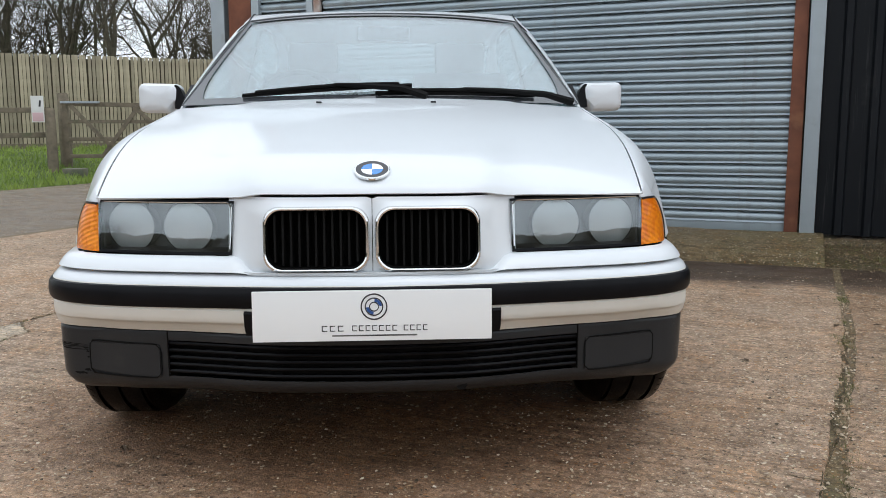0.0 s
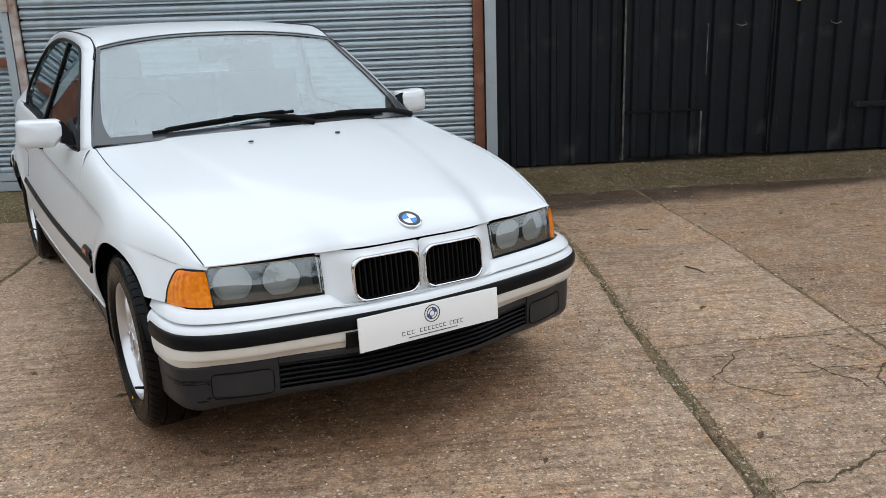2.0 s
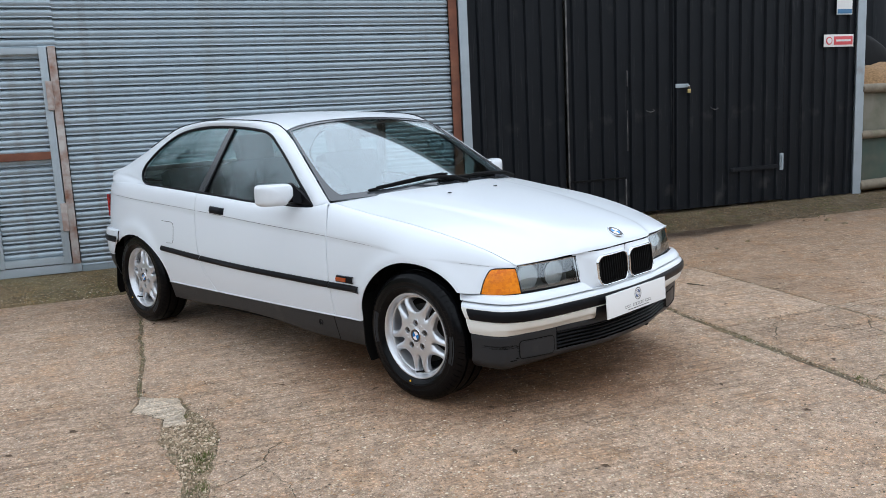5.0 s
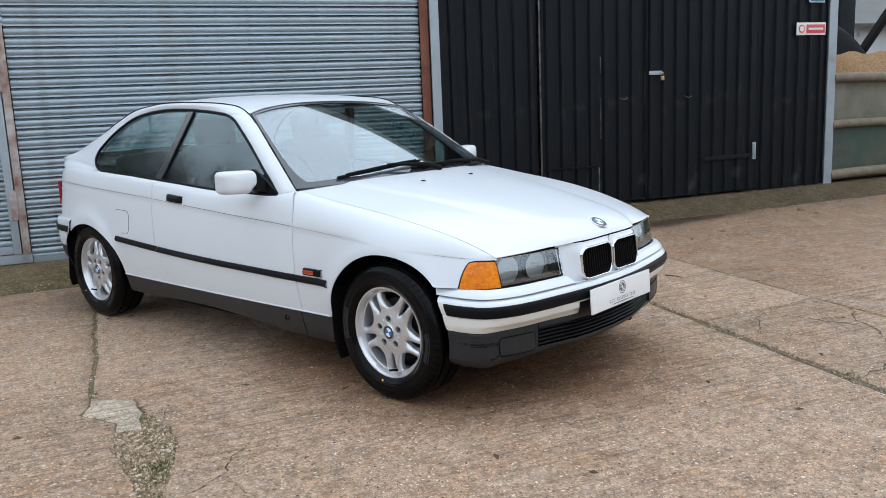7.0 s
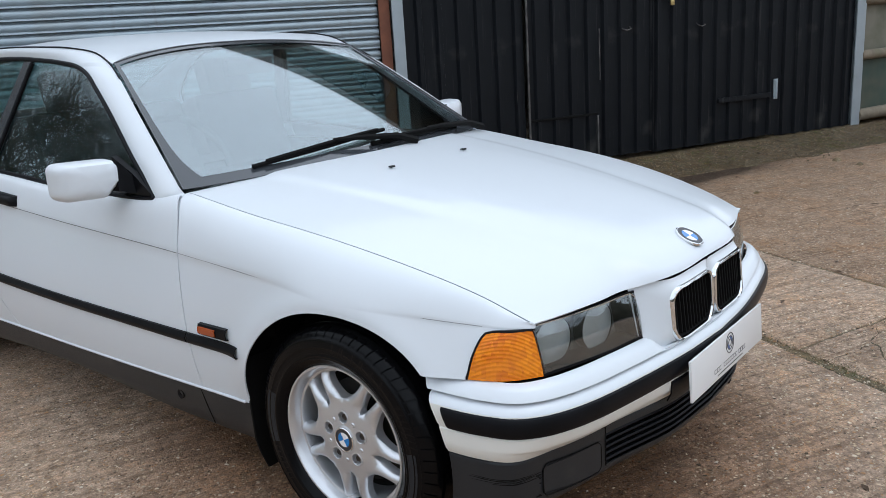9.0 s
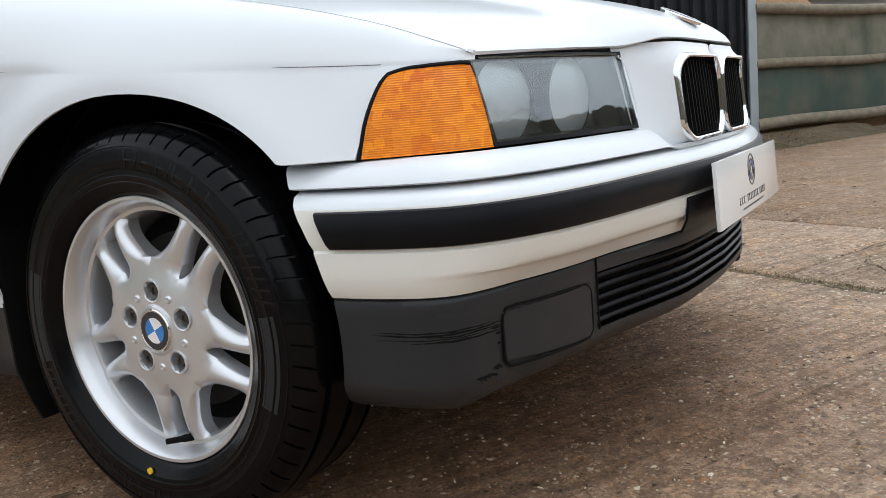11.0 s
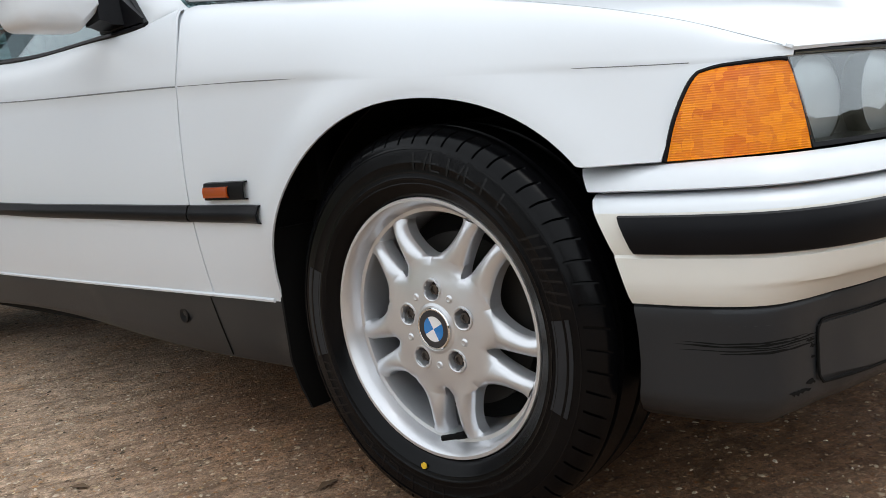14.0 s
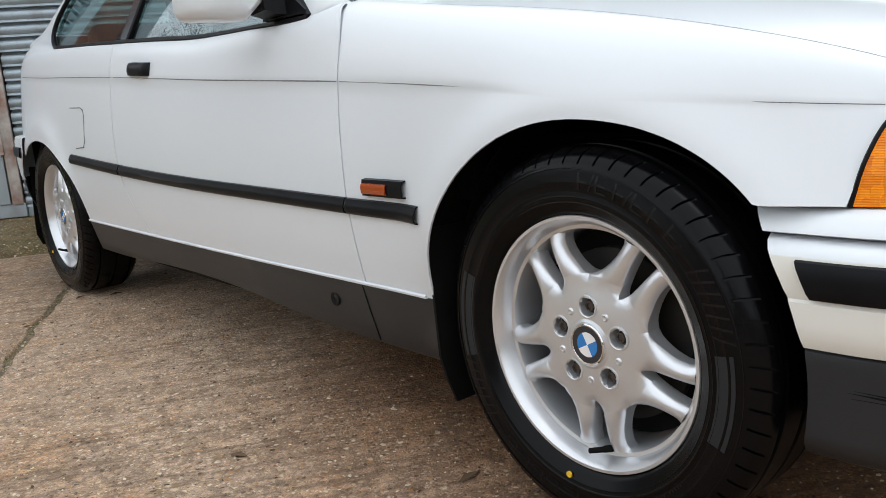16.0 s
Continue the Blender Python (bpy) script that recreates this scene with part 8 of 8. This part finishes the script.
part("shaft", box((0.36, 0.20, 4.2), (0, 0, 2.1), 0.01), BLACK_SHEET, bay_post)
barn = wall_thing("far_barn", "pale distant farm building with a grey sheet roof", "building", s=18.0, y=9.0)
part("wall", box((9.0, 5.0, 2.6), (0, 0, 1.3), 0.02), PALE_SHEET, barn)
rw_rows = [[Vector((x, y, z)) for y, z in ((-2.9, 2.5), (0, 4.2))] for x in (-4.8, 4.8)]
part("roof", panel(rw_rows, 0.08, (0, -0.5, 1)), ROOFING, barn)
part("roof", panel([[Vector((x, y, z)) for y, z in ((2.9, 2.5), (0, 4.2))] for x in (-4.8, 4.8)], 0.08, (0, 0.5, 1)), ROOFING, barn)

# loose things on the ground: leaves and twigs
rng = random.Random(23)
verts, faces = [], []
for k in range(120):
    x, y = rng.uniform(-3.2, 4.8), rng.uniform(-3.0, 3.2)
    if (WALL.inverted() @ Vector((x, y, 0))).y > -0.7:
        continue
    a, s = rng.uniform(0, 6.28), rng.uniform(0.008, 0.020)
    c, q = math.cos(a), math.sin(a)
    i = len(verts)
    for u, v, z in ((-1.6, 0, 0.002), (0, -0.6, 0.006), (1.6, 0, 0.003), (0, 0.6, 0.007)):
        verts.append((x + s * (u * c - v * q), y + s * (u * q + v * c), z))
    faces.append((i, i + 1, i + 2, i + 3))
me = bpy.data.meshes.new("fallen_leaves")
me.from_pydata(verts, [], faces)
me.materials.append(material("dead_leaf", (0.075, 0.045, 0.025), 0.8, tint=(0.13, 0.075, 0.035), tint_scale=6))
tagged(new("fallen_leaves", me), "small dead leaves and twigs lying on the concrete", "leaves", kind="stuff")
# moss and weeds in the joints
verts, faces = [], []


def tuft(x, y, count, reach, high, base=0.0):
    for _ in range(count):
        px, py = x + rng.gauss(0, reach), y + rng.gauss(0, reach)
        a, h = rng.uniform(0, 6.28), rng.uniform(0.4, 1.0) * high
        lx, ly = math.cos(a) * h * 0.7, math.sin(a) * h * 0.7
        i = len(verts)
        verts.extend([(px - ly * 0.10, py + lx * 0.10, base - 0.004), (px + ly * 0.10, py - lx * 0.10, base - 0.004), (px + lx, py + ly, base + h)])
        faces.append((i, i + 1, i + 2))


for k in range(110):
    t = k / 109
    s = 3.14 - 0.20 * t + rng.gauss(0, 0.014)
    thick = noise.noise(Vector((t * 17, 0, 0))) + 0.5 * noise.noise(Vector((t * 49, 2, 0)))
    if thick > -0.05:
        tuft(*yard(s, 1.4 + 5.0 * t), int(18 + 52 * thick), 0.012 + 0.010 * thick, 0.010 + 0.014 * thick)
for k in range(26):
    t = k / 25
    if noise.noise(Vector((t * 7, 3, 0))) > -0.1:
        tuft(*yard(-0.17 - 0.05 * t + rng.gauss(0, 0.008), 1.6 + 1.7 * t), 22, 0.012, 0.012)
for x, y, n, r, h in ((-1.60, 0.72, 110, 0.022, 0.012), (-1.64, 0.58, 90, 0.030, 0.010), (-1.70, 0.40, 110, 0.022, 0.012), (-1.83, 0.22, 260, 0.034, 0.020), (-1.88, 0.12, 160, 0.030, 0.014), (-1.98, -0.04, 220, 0.035, 0.016), (-1.53, 0.86, 60, 0.012, 0.010)):
    tuft(x, y, n, r, h)
for k in range(420):
    s, d = rng.uniform(3.2, 8.6), rng.uniform(0.06, 0.52)
    if noise.noise(Vector((s * 1.6, d * 3, 11))) > 0.05:
        tuft(*yard(s, d), 26, 0.022, 0.016, max(verge_z(s, d), 0.0))
for k in range(260):
    s, d = rng.uniform(-1.7, 0.3), rng.uniform(0.12, 0.50)
    if noise.noise(Vector((s * 2.0, d * 3, 17))) > 0.0:
        tuft(*yard(s, d), 22, 0.02, 0.008, 0.125 - 0.24 * max(d - 0.2, 0) if d < 0.46 else 0.03)
me = bpy.data.meshes.new("joint_weeds")
me.from_pydata(verts, [], faces)
me.materials.append(MOSS)
tagged(new("joint_weeds", me), "moss and small green weeds in the slab joints", "weeds", kind="stuff")

# stones worn out of the concrete, and rubble on the bank by the black doors
rng = random.Random(31)
verts, faces = [], []


def pebble(x, y, z, r, high):
    """A low, uneven stone with six faces round a flat top."""
    a0, i = rng.uniform(0, 6.28), len(verts)
    squeeze, turn = rng.uniform(0.35, 0.85), rng.uniform(0, 3.14)
    for lift, scale in ((-0.002, 1.0), (high, 0.55)):
        for k in range(5):
            a = a0 + 1.2566 * k + rng.uniform(-0.25, 0.25)
            u, v = r * scale * math.cos(a), r * scale * squeeze * math.sin(a)
            verts.append((x + u * math.cos(turn) - v * math.sin(turn), y + u * math.sin(turn) + v * math.cos(turn), z + lift * rng.uniform(0.7, 1.2)))
    for k in range(5):
        j = (k + 1) % 5
        faces.append((i + k, i + j, i + 5 + j, i + 5 + k))
    faces.append((i + 5, i + 6, i + 7, i + 8, i + 9))


TROUGH = [NODES[k] for k in ("p2", "p6", "p5", "t1", "t2", "t3", "q3", "q5", "q4", "q2", "q1", "q0")]


def inside(x, y, ring):
    """Whether a point of the plan lies within an outline."""
    hit = False
    for (ax, ay), (bx, by) in zip(ring, ring[1:] + ring[:1]):
        if (ay > y) != (by > y) and x < ax + (bx - ax) * (y - ay) / (by - ay):
            hit = not hit
    return hit


made = 0
while made < 52000:
    s, d = rng.uniform(-2.8, 6.6), rng.uniform(0.85, 8.2)
    if rng.random() > 0.35 + 0.65 * noise.noise(Vector((s * 1.3, d * 1.3, 7.0))) + 0.3:
        continue
    x, y = yard(s, d)
    if inside(x, y, TROUGH):
        continue
    pebble(x, y, 0.0, 0.0026 + 0.0078 * rng.random() ** 3, rng.uniform(0.0008, 0.0026))
    made += 1
worn = len(faces)
made = 0
while made < 2000:
    x, y = rng.uniform(-2.15, -1.54), rng.uniform(-0.36, 0.84)
    if inside(x, y, TROUGH):
        pebble(x, y, -0.005, 0.004 + 0.013 * rng.random() ** 3, rng.uniform(0.002, 0.007))
        made += 1
for k in range(1300):
    t = rng.random()
    x, y = yard(3.14 - 0.21 * t + rng.gauss(0, 0.013), 1.4 + 5.4 * t)
    pebble(x, y, -0.004, 0.003 + 0.009 * rng.random() ** 3, rng.uniform(0.002, 0.006))
bedded = len(faces)
for k in range(1500):
    s, d = rng.uniform(3.1, 8.6), abs(rng.gauss(0.1, 0.28)) + 0.05
    if d < 0.78:
        x, y = yard(s, d)
        pebble(x, y, max(verge_z(s, d), 0.0) + 0.001, 0.004 + 0.014 * rng.random() ** 3, rng.uniform(0.003, 0.010))
me = bpy.data.meshes.new("stone_chips")
me.from_pydata(verts, [], faces)
me.materials.append(STONE)
me.materials.append(RUBBLE)
me.materials.append(WORN)
for f in me.polygons[worn:bedded]:
    f.material_index = 2
for f in me.polygons[bedded:]:
    f.material_index = 1
tagged(new("stone_chips", me), "pale and brown stone chips bedded in the concrete yard", "gravel", kind="stuff")

# twigs and clods
for k, (a, b, c) in enumerate((((2.14, 0.16), (2.15, 0.08), (2.13, 0.01)), ((2.52, 0.91), (2.55, 0.90), (2.57, 0.86)), ((2.77, 1.75), (2.86, 1.75), (2.94, 1.70)))):
    tw = finish("twig", tube([Vector((*p, 0.005)) for p in (a, b, c)], [0.005, 0.004, 0.002], 6), BARK)
    tagged(tw, "short dark twig lying on the concrete", "twig")
for x, y, r in ((5.69, 0.42, 0.055), (5.53, 0.20, 0.040), (4.09, 0.58, 0.030), (3.60, 0.64, 0.026), (6.56, 0.58, 0.035)):
    rows = []
    for lift, f in ((0.0, 1.0), (0.35, 0.92), (0.7, 0.62), (0.85, 0.2)):
        rows.append([Vector((x + r * f * (1 + 0.3 * noise.noise(Vector((x * 9 + math.cos(a), y + math.sin(a), lift)))) * math.cos(a), y + 0.7 * r * f * (1 + 0.3 * noise.noise(Vector((x + math.sin(a), y * 7, lift + math.cos(a))))) * math.sin(a), r * 0.6 * lift - 0.001)) for a in np.linspace(0, 2 * math.pi, 14, endpoint=False)])
    tagged(finish("clod", loft(rows, True, True), JOINT), "dark clod of earth on the concrete yard", "clod")
